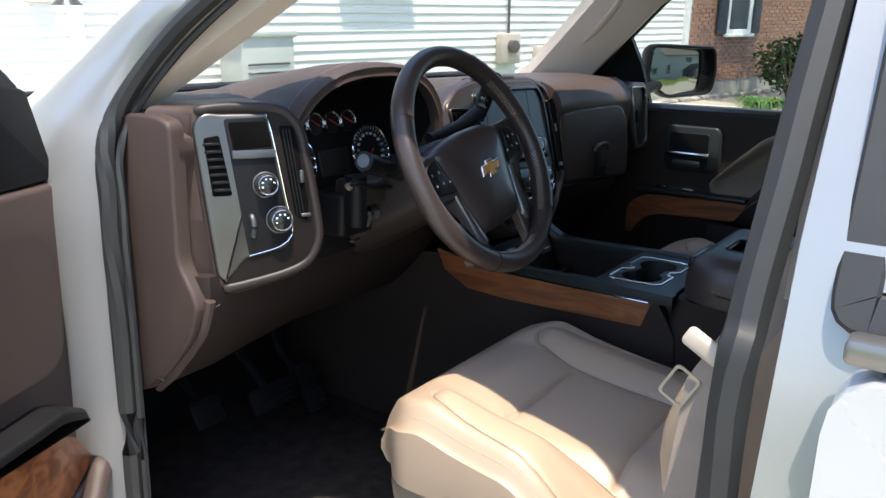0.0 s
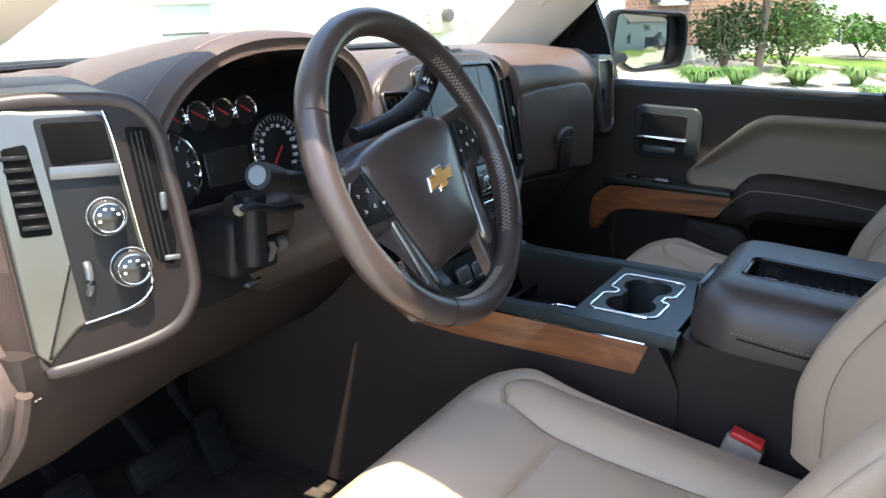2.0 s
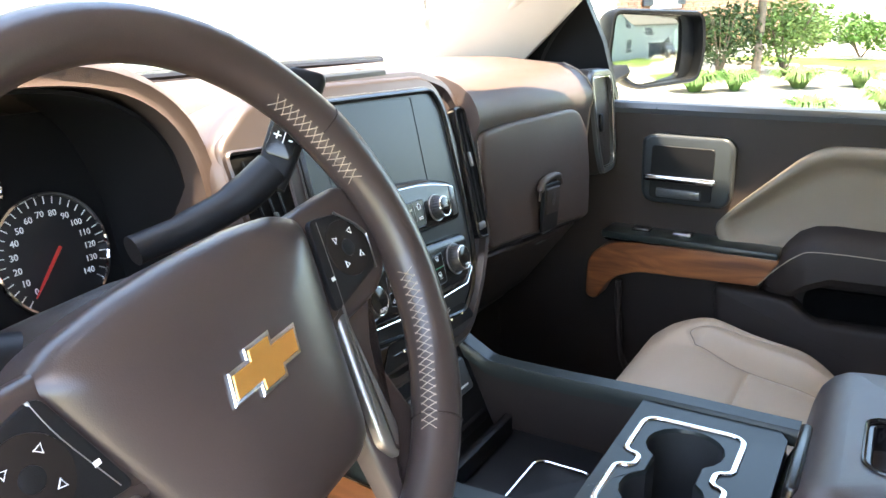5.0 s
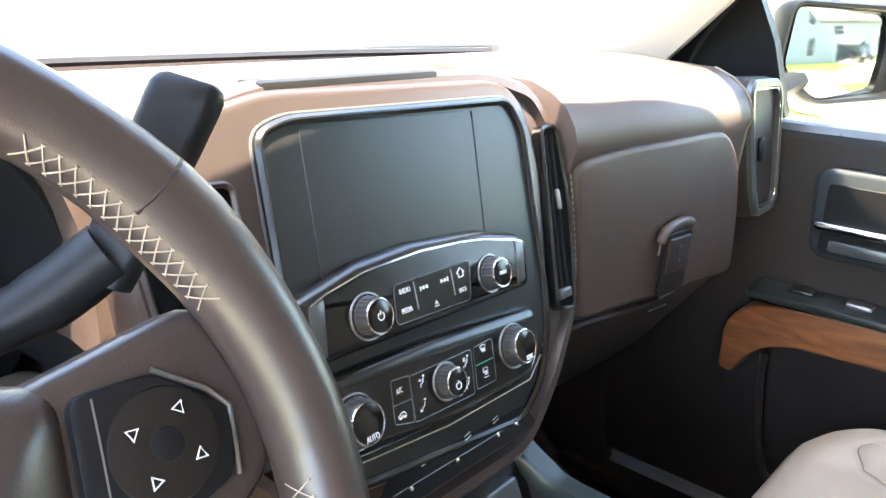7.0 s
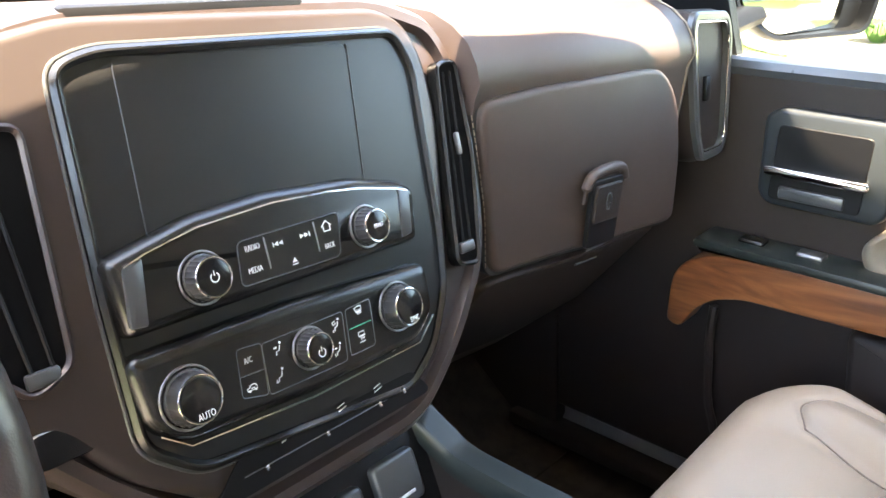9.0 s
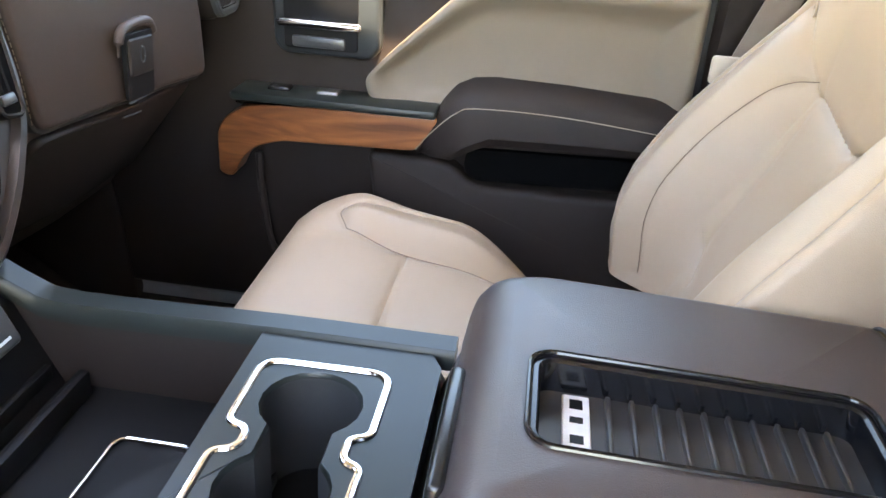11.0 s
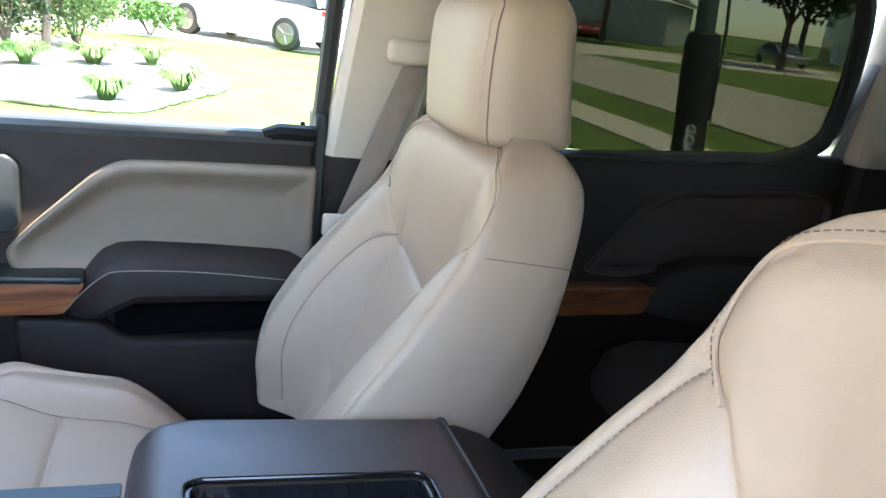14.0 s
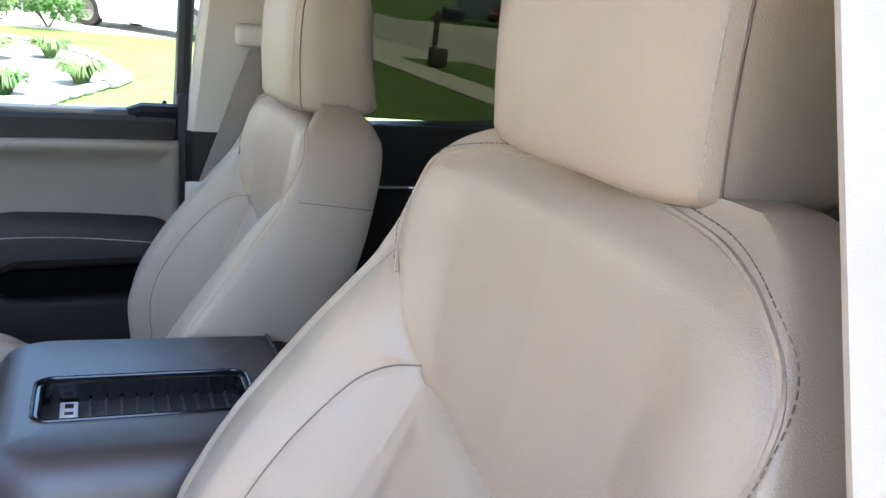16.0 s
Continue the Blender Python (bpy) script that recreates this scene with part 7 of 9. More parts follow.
def build_mirror():
    m = thing("door_mirror", "black folding door mirror reflecting the street behind", "mirror")
    F = frame_of((1.10, 0.79, 1.425), (0.80, -0.60, 0.0), (0.0, 0.04, 1.0))
    out = smooth_poly([(-0.145, -0.03), (-0.06, -0.09), (0.12, -0.075), (0.135, 0.0), (0.125, 0.085), (-0.13, 0.09)], 0.028, 6)
    bm = bmesh.new()
    loft(bm, [lift(inset(out, 0.06), F, -0.09), lift(inset(out, 0.02), F, -0.07), lift(inset(out, 0.002), F, -0.03), lift(out, F, 0.0), lift(inset(out, 0.004), F, 0.010), lift(inset(out, 0.010), F, 0.008), lift(inset(out, 0.012), F, -0.02)])
    part("housing", bm, BLACK, m)
    bm = bmesh.new()
    G = F @ Matrix.Rotation(radians(9), 4, "Y") @ Matrix.Rotation(radians(0.3), 4, "X")
    pane = inset(out, 0.013)
    loft(bm, [[G @ Vector((x * k, y * k, -0.003 - (x * x + y * y) * k * k / 2.4)) for x, y in pane] for k in (1.0, 0.85, 0.7, 0.55, 0.4, 0.25, 0.1, 0.01)])
    part("mirror_glass", bm, MIRROR, m, "reflecting glass")
    bm = bmesh.new()
    tube(bm, [(0.87, 0.90, 1.36), (0.95, 0.87, 1.365), (1.03, 0.86, 1.38)], 0.035, 10, flat=0.6)
    part("arm", bm, BLACK, m)


build_mirror()


def build_rear_door():
    d = thing("rear_passenger_door", "closed rear passenger door in shade with dark privacy glass", "door", "truck doors")
    bm = bmesh.new()
    plate(bm, yz([(-0.06, 0.66), (-0.06, 1.33), (-1.15, 1.33), (-1.15, 0.66)], 0.03), 0.93, 0.0, 0.10, 0.006)
    part("shell", bm, PAINT, d)
    bm = bmesh.new()
    plate(bm, yz([(-0.10, 0.68), (-0.10, 1.335), (-0.9, 1.34), (-1.02, 1.372), (-1.12, 1.375), (-1.12, 0.68)], 0.02), 0.84, 0.0, 0.038, 0.01, 3)
    part("door_card", bm, BROWN_DK, d, "dark brown door card")
    bm = bmesh.new()
    ins = [(-y, z) for y, z in yz([(-0.50, 1.10), (-0.62, 1.24), (-0.70, 1.282), (-1.02, 1.295), (-1.10, 1.28), (-1.10, 1.11), (-0.72, 1.11), (-0.60, 1.09)], 0.03, 6)]
    m = frame_of((0.802, 0, 0), (0, -1, 0), (0, 0, 1))
    loft(bm, [lift(ins, m, -0.01), lift(ins, m, 0.008), lift(inset(ins, 0.004), m, 0.016), lift(inset(ins, 0.010), m, 0.012), lift(inset(ins, 0.015), m, 0.006)])
    # brown instead of tan, so the insert looks shaded
    part("insert", bm, BROWN, d, "padded insert, tan darkened to brown for shade")
    bm = bmesh.new()
    plate(bm, yz([(-0.40, 1.075), (-0.68, 1.08), (-0.64, 1.02), (-0.42, 1.015)], 0.008), 0.80, 0.0, 0.045, 0.003)
    part("wood_strip", bm, WOOD, d, "walnut veneer strip")
    bm = bmesh.new()
    rings = []
    for y, zt, zb, o in ((-0.63, 1.05, 1.02, 0.05), (-0.68, 1.11, 1.01, 0.075), (-0.76, 1.135, 1.0, 0.085), (-1.10, 1.135, 1.0, 0.085)):
        rings.append([(0.815, y, zb), (0.815 - o, y, zb + 0.01), (0.815 - o, y, zt - 0.02), (0.815 - o * 0.8, y, zt), (0.815, y, zt + 0.01)])
    loft(bm, rings)
    part("armrest", bm, BROWN_DK, d)
    bm = bmesh.new()
    box(bm, (0.786, -0.40, 1.20), (0.016, 0.12, 0.014), 0.006, 3)
    part("lever", bm, CHROME, d, "chrome handle lever")
    pts = [(-0.055, 1.345), (-0.055, 1.745), (-0.10, 1.758), (-0.85, 1.752), (-0.97, 1.73), (-1.04, 1.60), (-1.075, 1.45), (-1.06, 1.39), (-0.98, 1.355), (-0.85, 1.345)]
    gx = lambda z: 0.865 - 0.38 * (z - 1.34)
    bm = bmesh.new()
    loft(bm, [[Vector((gx(z), y, z)) for y, z in pts], [Vector((gx(z) + 0.004, y, z)) for y, z in pts]])
    part("window", bm, DARK_GLASS, d, "dark tinted privacy window")
    bm = bmesh.new()
    tube(bm, [Vector((gx(z) - 0.004, y, z)) for y, z in catmull_yz(pts)], 0.02, 8, True)
    part("window_frame", bm, RUBBER, d)
    return d


def catmull_yz(pts):
    return [(p.x, p.y) for p in catmull([(y, z, 0) for y, z in pts], 3, True)]


build_rear_door()


def build_pillar_trim():
    t = thing("pillar_trim", "beige plastic pillar cover beside the passenger seat", "pillar trim")
    bm = bmesh.new()
    rings = []
    for z, x, y0, y1 in ((1.31, 0.80, 0.045, -0.11), (1.45, 0.765, 0.035, -0.13), (1.6, 0.715, 0.025, -0.15), (1.78, 0.645, 0.02, -0.17)):
        rings.append([(x + 0.05, y0, z), (x + 0.005, y0, z), (x - 0.008, y0 - 0.012, z), (x - 0.012, (y0 + y1) / 2, z), (x - 0.008, y1 + 0.012, z), (x + 0.005, y1, z), (x + 0.05, y1, z)])
    loft(bm, rings)
    part("upper_cover", bm, PILLAR, t, "beige upper cover")
    bm = bmesh.new()
    rings = []
    for z, x, y0, y1 in ((0.64, 0.83, 0.05, -0.10), (1.0, 0.83, 0.05, -0.11), (1.308, 0.803, 0.045, -0.11)):
        rings.append([(x + 0.05, y0, z), (x + 0.005, y0, z), (x - 0.008, y0 - 0.012, z), (x - 0.008, y1 + 0.012, z), (x + 0.005, y1, z), (x + 0.05, y1, z)])
    loft(bm, rings)
    part("lower_cover", bm, BROWN_DK, t, "dark lower cover")
    b = thing("seat_belt", "taupe passenger seat belt hanging from its pillar guide", "seat belt", "seat belts")
    bm = bmesh.new()
    box(bm, (0.715, -0.075, 1.51), (0.035, 0.085, 0.042), 0.012, 3)
    part("guide", bm, PILLAR, b, "beige belt guide")
    bm = bmesh.new()
    a, c = Vector((0.72, -0.085, 1.485)), Vector((0.735, 0.045, 1.10))
    loft(bm, [[p + Vector((dx, dy, 0)) for dx, dy in ((-0.0015, -0.024), (0.0015, -0.024), (0.0015, 0.024), (-0.0015, 0.024))] for p in (a, a * 0.5 + c * 0.5, c, c + Vector((0.005, 0.03, -0.25)))])
    part("webbing", bm, BELT, b)
    bm = bmesh.new()
    box(bm, (0.728, 0.03, 1.20), (0.012, 0.05, 0.04), 0.005, 2)
    part("tongue", bm, PILLAR, b)
    # rear pillar trim
    t2 = thing("rear_pillar_trim", "beige rear pillar cover behind the rear door", "pillar trim")
    bm = bmesh.new()
    rings = []
    for z, x, y0, y1 in ((1.36, 0.79, -1.14, -1.42), (1.55, 0.74, -1.09, -1.42), (1.78, 0.645, -1.03, -1.42)):
        rings.append([(x + 0.05, y0, z), (x, y0, z), (x - 0.015, y0 - 0.015, z), (x - 0.03, y1, z), (x + 0.05, y1, z)])
    loft(bm, rings)
    part("upper_cover", bm, PILLAR, t2)
    bm = bmesh.new()
    rings = []
    for z, x, y0, y1 in ((0.66, 0.82, -1.13, -1.42), (1.358, 0.795, -1.14, -1.42)):
        rings.append([(x + 0.05, y0, z), (x, y0, z), (x - 0.015, y0 - 0.015, z), (x - 0.03, y1, z), (x + 0.05, y1, z)])
    loft(bm, rings)
    part("lower_cover", bm, BROWN_DK, t2)


def build_driver_pillar():
    t = thing("pillar_trim", "beige plastic pillar cover beside the driver seat", "pillar trim")
    bm = bmesh.new()
    rings = []
    for z, x, y0, y1 in ((1.31, -0.808, 0.018, -0.11), (1.45, -0.764, 0.020, -0.13), (1.6, -0.716, 0.020, -0.15), (1.78, -0.655, 0.018, -0.17)):
        rings.append([(x - 0.05, y0, z), (x - 0.005, y0, z), (x + 0.008, y0 - 0.012, z), (x + 0.012, (y0 + y1) / 2, z), (x + 0.008, y1 + 0.012, z), (x - 0.005, y1, z), (x - 0.05, y1, z)])
    loft(bm, rings)
    part("upper_cover", bm, PILLAR, t, "beige upper cover")
    bm = bmesh.new()
    rings = []
    for z, x, y0, y1 in ((0.64, -0.87, 0.0, -0.10), (1.0, -0.87, 0.0, -0.11), (1.308, -0.843, -0.003, -0.11)):
        rings.append([(x - 0.04, y0, z), (x - 0.005, y0, z), (x + 0.008, y0 - 0.012, z), (x + 0.008, y1 + 0.012, z), (x - 0.005, y1, z), (x - 0.04, y1, z)])
    loft(bm, rings)
    part("lower_cover", bm, BROWN_DK, t, "dark lower cover")


build_pillar_trim()
build_driver_pillar()


# ---------------- driver door (open) and rear door skin ----------------
def build_driver_door():
    d = thing("driver_door", "open driver door with brown card, walnut trim and black window frame", "door", "truck doors")
    # hinged at its front edge and swung wide; local x runs back towards the hinge, local z looks at the cabin
    M = frame_of((-0.928, 1.078, 0), (0.90, 0.43, 0), (0, 0, 1))
    P = lambda pts, r=0.02: smooth_poly([(-x, z) for x, z in pts][::-1], r, 4)
    bm = bmesh.new()
    slab(bm, P([(0.015, 0.60), (1.02, 0.60), (1.02, 1.30), (0.015, 1.30)]), M, -0.16, -0.03, 0.012)
    part("shell", bm, PAINT, d)
    bm = bmesh.new()
    slab(bm, P([(0.0, 0.64), (1.0, 0.64), (1.0, 1.31), (0.0, 1.295)]), M, -0.03, 0.0, 0.01, 3)
    part("door_card", bm, BROWN, d, "brown door card")
    bm = bmesh.new()
    band(bm, P([(0.0, 1.296), (0.98, 1.312), (0.92, 1.74), (0.40, 1.74), (0.05, 1.44)]), P([(0.12, 1.36), (0.88, 1.37), (0.84, 1.68), (0.42, 1.68), (0.16, 1.46)]), M, -0.07, -0.012, 0.006)
    part("window_frame", bm, RUBBER, d, "black window frame")
    bm = bmesh.new()
    slab(bm, P([(0.0, 1.30), (0.16, 1.30), (0.18, 1.46), (0.05, 1.44)], 0.01), M, -0.06, -0.008, 0.004)
    part("sail_panel", bm, BLACK, d, "black mirror sail")
    bm = bmesh.new()
    slab(bm, P([(0.035, 0.835), (0.10, 0.80), (0.16, 0.80), (0.55, 0.86), (0.55, 0.93), (0.13, 0.925), (0.075, 0.895)], 0.012), M, -0.01, 0.035, 0.005, 3)
    part("wood_trim", bm, WOOD, d, "walnut veneer trim")
    bm = bmesh.new()
    slab(bm, P([(0.06, 0.915), (0.13, 0.94), (0.6, 0.95), (0.6, 0.975), (0.12, 0.965), (0.07, 0.945)], 0.01), M, -0.01, 0.055, 0.008, 3)
    part("switch_shelf", bm, BLACK, d)
    bm = bmesh.new()
    slab(bm, P([(0.0, 0.66), (0.4, 0.66), (0.5, 0.82), (0.10, 0.79), (0.03, 0.825), (0.0, 0.79)], 0.02), M, -0.01, 0.04, 0.012, 3)
    part("speaker_panel", bm, BROWN, d)
    bm = bmesh.new()
    tube(bm, [M @ Vector((-0.10 + 0.05 * math.cos(a), 0.735 + 0.05 * math.sin(a), 0.04)) for a in np.linspace(0, 2 * math.pi, 25)[:-1]], 0.004, 6, True)
    part("speaker_ring", bm, BLACK, d)
    bm = bmesh.new()
    tube(bm, catmull([M @ Vector(p) for p in ((-0.035, 0.80, 0.03), (-0.045, 0.83, 0.05), (-0.09, 0.79, 0.062), (-0.13, 0.75, 0.062), (-0.17, 0.73, 0.05))], 6), 0.019, 10, flat=0.8)
    part("pull_cup", bm, BROWN, d, "brown moulded pull")
    bm = bmesh.new()
    slab(bm, P([(0.06, 1.02), (0.07, 1.22), (0.6, 1.24), (0.6, 1.03)], 0.05), M, -0.02, 0.012, 0.012, 4)
    part("insert", bm, BROWN, d)


build_driver_door()


def build_rear_driver_door():
    d = thing("rear_driver_door", "closed white rear driver door with chrome belt moulding", "door", "truck doors")
    bm = bmesh.new()
    m = frame_of((-0.95, 0, 0), (0, -1, 0), (0, 0, 1))
    slab(bm, smooth_poly([(0.045, 0.62), (1.15, 0.62), (1.15, 1.30), (0.045, 1.30)], 0.05), frame_of((-0.95, 0, 0), (0, -1, 0), (0, 0, 1)), 0.04, -0.05, 0.02, 4)
    part("skin", bm, PAINT, d)
    bm = bmesh.new()
    box(bm, (-0.965, -0.60, 1.315), (0.03, 1.1, 0.022), 0.006, 2)
    part("belt_moulding", bm, SATIN, d)
    bm = bmesh.new()
    lean = frame_of((-0.935, 0, 1.325), (0, -1, 0), (0.40, 0, 1))
    slab(bm, smooth_poly([(0.05, 0.0), (1.12, 0.0), (1.06, 0.47), (0.06, 0.49)], 0.03), lean, -0.004, 0.0, 0.001, 1)
    part("window", bm, DARK_GLASS, d, "dark side window")
    bm = bmesh.new()
    ring = smooth_poly([(0.03, -0.01), (1.15, -0.01), (1.10, 0.51), (0.03, 0.52)], 0.03)
    band(bm, ring, inset(ring, 0.035), lean, -0.03, 0.006, 0.003)
    part("window_frame", bm, RUBBER, d)


build_rear_driver_door()


# ---------------- outdoors ----------------
OUT = Matrix.Rotation(-GROUND_RISE, 4, "Y")      # the lot's own level


def gp(x, y, z=0.0):
    return OUT @ Vector((x, y, z))


GRASS = material("lawn_grass", (0.098, 0.150, 0.032), 0.85, vary=0.35, scale=1.2, bump=1.0, bump_scale=60, dark=(0.060, 0.096, 0.022), spec=0.2)
CONCRETE = material("drive_concrete", (0.46, 0.42, 0.35), 0.85, vary=0.08, scale=1.5, bump=0.6, bump_scale=90, dark=(0.38, 0.35, 0.29))
ROAD = material("street_concrete", (0.36, 0.33, 0.275), 0.88, vary=0.1, scale=0.8, bump=0.5, bump_scale=80, dark=(0.28, 0.26, 0.22))
MULCH = material("pale_gravel", (0.36, 0.32, 0.265), 0.95, vary=0.3, scale=14, bump=1.0, bump_scale=70)
SIDING = material("white_siding", (0.78, 0.78, 0.74), 0.6, vary=0.03, scale=2, bump=0.3, bump_scale=60)
BRICK = material("red_brick", (0.33, 0.17, 0.115), 0.85, vary=0.25, scale=9, bump=0.8, bump_scale=120)
MORTAR = material("mortar", (0.42, 0.38, 0.33), 0.9, vary=0.1, scale=12)
WHITE_TRIM = material("white_trim_paint", (0.8, 0.8, 0.78), 0.5, vary=0.02, scale=4)
WINDOW_DARK = material("house_window_glass", (0.05, 0.06, 0.07), 0.1, vary=0.1, scale=1)
SHUTTER = material("dark_shutter", (0.03, 0.035, 0.05), 0.5, vary=0.1, scale=10)
ROOFING = material("grey_shingles", (0.12, 0.11, 0.10), 0.9, vary=0.3, scale=6)
LEAF = material("green_leaves", (0.065, 0.14, 0.03), 0.6, vary=0.4, scale=5, spec=0.3)
LEAF_LIGHT = material("light_green_leaves", (0.092, 0.155, 0.042), 0.6, vary=0.35, scale=5, spec=0.3)
LEAF_DARK = material("dark_leaves", (0.03, 0.055, 0.018), 0.6, vary=0.4, scale=5, spec=0.3)
BARK = material("tree_bark", (0.13, 0.10, 0.075), 0.9, vary=0.3, scale=12, bump=1.0, bump_scale=60)
CAR_WHITE = material("white_car_lacquer", (0.78, 0.78, 0.77), 0.2, vary=0.02, scale=2, coat=0.8)
CAR_RED = material("dark_red_car_lacquer", (0.26, 0.015, 0.02), 0.2, vary=0.05, scale=2, coat=0.8)
CAR_DARK = material("black_car_lacquer", (0.012, 0.012, 0.014), 0.2, vary=0.05, scale=2, coat=0.8)
CAR_GREY = material("grey_car_lacquer", (0.22, 0.235, 0.24), 0.25, metal=0.5, vary=0.04, scale=2, coat=0.8)
PADDING = material("black_vinyl_padding", (0.015, 0.015, 0.016), 0.5, vary=0.2, scale=8)
GREY_POLE = material("grey_painted_steel", (0.09, 0.10, 0.10), 0.4, metal=0.4, vary=0.1, scale=8)
STONE = material("pale_landscape_stone", (0.33, 0.30, 0.265), 0.9, vary=0.25, scale=6, bump=0.8, bump_scale=40)


def sheet(name, pts, z, mat, label, category):
    bm = bmesh.new()
    f = bm.faces.new([bm.verts.new(gp(x, y, z)) for x, y in pts])
    bm.faces.ensure_lookup_table()
    if bm.faces[0].normal.z < 0:
        bm.faces[0].normal_flip()
    return structure(name, bm, mat, label, category)


def solid(name, pts, z0, z1, mat, label, category):
    bm = bmesh.new()
    a = [(x, y) for x, y in ccw(list(pts))]
    loft(bm, [[gp(x, y, z0) for x, y in a], [gp(x, y, z1) for x, y in a]])
    return structure(name, bm, mat, label, category)


def build_ground():
    sheet("ground", [(-900, -900), (900, -900), (900, 900), (-900, 900)], -0.02, GRASS, "mown green lawn around the drive", "lawn")
    solid("driveway", [(-5.5, -9.5), (4.3, -9.5), (4.3, 7.5), (-5.5, 7.5)], -0.1, 0.0, CONCRETE, "pale concrete driveway under the truck", "driveway")


build_ground()


def slabs(name, parent_label, x0, x1, y0, y1, nx, ny, mat, category, piece, z0=-0.12, z1=0.012, gap=0.012):
    """Paving as single slabs with open joints over a darker bed."""
    bed = solid(name, [(x0, y0), (x1, y0), (x1, y1), (x0, y1)], z0 - 0.02, z1 - 0.03, MORTAR, parent_label, category)
    w, d = (x1 - x0) / nx, (y1 - y0) / ny
    bm = bmesh.new()
    box(bm, (0, 0, 0), (w - gap, d - gap, 0.05), 0.006, 1)
    me = bpy.data.meshes.new(piece)
    bm.to_mesh(me)
    bm.free()
    me.materials.append(mat)
    for i in range(nx):
        for j in range(ny):
            ob = new(piece, me)
            ob.parent = bed
            ob.matrix_local = OUT @ Matrix.Translation((x0 + w * (i + 0.5), y0 + d * (j + 0.5), z1 - 0.025 + random.uniform(-0.002, 0.002)))
    return bed


def foliage(bm, c, r, n, size, rng, shell=0.55):
    """Many small bent leaves through an uneven cloud about c with radii r."""
    for _ in range(n):
        while True:
            p = Vector((rng.uniform(-1, 1), rng.uniform(-1, 1), rng.uniform(-1, 1)))
            if p.length <= 1:
                break
        p = p.normalized() * (p.length ** (1 - shell) if p.length > 0 else 0)
        lump = 0.78 + 0.35 * noise.noise(p * 2.3 + Vector(c))
        q = Vector((c[0] + p.x * r[0] * lump, c[1] + p.y * r[1] * lump, c[2] + p.z * r[2] * lump))
        a = Vector((rng.gauss(0, 1), rng.gauss(0, 1), rng.gauss(0, 0.6))).normalized()
        b = a.cross(Vector((rng.gauss(0, 1), rng.gauss(0, 1), rng.gauss(0, 1)))).normalized()
        s = size * rng.uniform(0.6, 1.3)
        v = [bm.verts.new(q + a * s * x + b * s * y + a.cross(b) * s * z) for x, y, z in ((-1, 0, 0), (0, -0.42, 0.12), (1, 0, 0), (0, 0.42, 0.12))]
        bm.faces.new((v[0], v[1], v[2]))
        bm.faces.new((v[0], v[2], v[3]))


def leaf_part(name, bm, mat, parent, label=""):
    me = bpy.data.meshes.new(name)
    bm.to_mesh(me)
    bm.free()
    me.materials.append(mat)
    ob = new(name, me)
    ob.parent = parent
    if label:
        ob["label"] = label
    return ob


def bush(x, y, r, h, mat, label, n=1400, seed=1, size=0.05):
    rng = random.Random(seed)
    t = thing("bush", label, "bush", "bushes")
    bm = bmesh.new()
    for k in range(7):
        a = rng.uniform(0, 6.28)
        tube(bm, [gp(x, y, -0.02), gp(x + 0.3 * r * math.cos(a), y + 0.3 * r * math.sin(a), h * 0.4), gp(x + 0.6 * r * math.cos(a), y + 0.6 * r * math.sin(a), h * 0.75)], [0.02, 0.014, 0.006], 5)
    part("stems", bm, BARK, t)
    bm = bmesh.new()
    for k in range(6):
        a = 6.28 * k / 6 + rng.uniform(-0.4, 0.4)
        q = rng.uniform(0.2, 0.45) * r
        foliage(bm, gp(x + q * math.cos(a), y + q * math.sin(a), h * rng.uniform(0.4, 0.66)), (r * 0.62, r * 0.62, h * 0.38), n // 6, size, rng)
    leaf_part("leaves", bm, mat, t)
    return t


def tree(x, y, h, crown, mat, label, n=5000, seed=2, trunk=0.12, size=0.09, base=None, category="tree"):
    rng = random.Random(seed)
    t = thing("tree", label, category, "trees")
    bm = bmesh.new()
    base = base or h * 0.4
    tube(bm, catmull([gp(x, y, -0.05), gp(x + 0.05, y, h * 0.2), gp(x - 0.04, y + 0.05, h * 0.45), gp(x, y, h * 0.75)], 4), [trunk * (1 - 0.05 * i) for i in range(13)], 10)
    ends = []
    for k in range(9):
        a = 2.4 * k + rng.uniform(-0.3, 0.3)
        z0 = base + (h - base) * 0.4 * rng.random()
        e = (x + crown * 0.6 * math.cos(a), y + crown * 0.6 * math.sin(a), z0 + (h - base) * rng.uniform(0.2, 0.5))
        ends.append(e)
        tube(bm, [gp(x, y, z0 - 0.2), gp(x + crown * 0.25 * math.cos(a), y + crown * 0.25 * math.sin(a), z0 + 0.15 * (h - base)), gp(*e)], [trunk * 0.45, trunk * 0.3, trunk * 0.1], 6)
    part("trunk", bm, BARK, t)
    bm = bmesh.new()
    for e in ends + [(x, y, h * 0.85)]:
        foliage(bm, gp(*e), (crown * 0.52, crown * 0.52, (h - base) * 0.30), n // 10, size, rng, 0.4)
    leaf_part("crown", bm, mat, t)
    return t


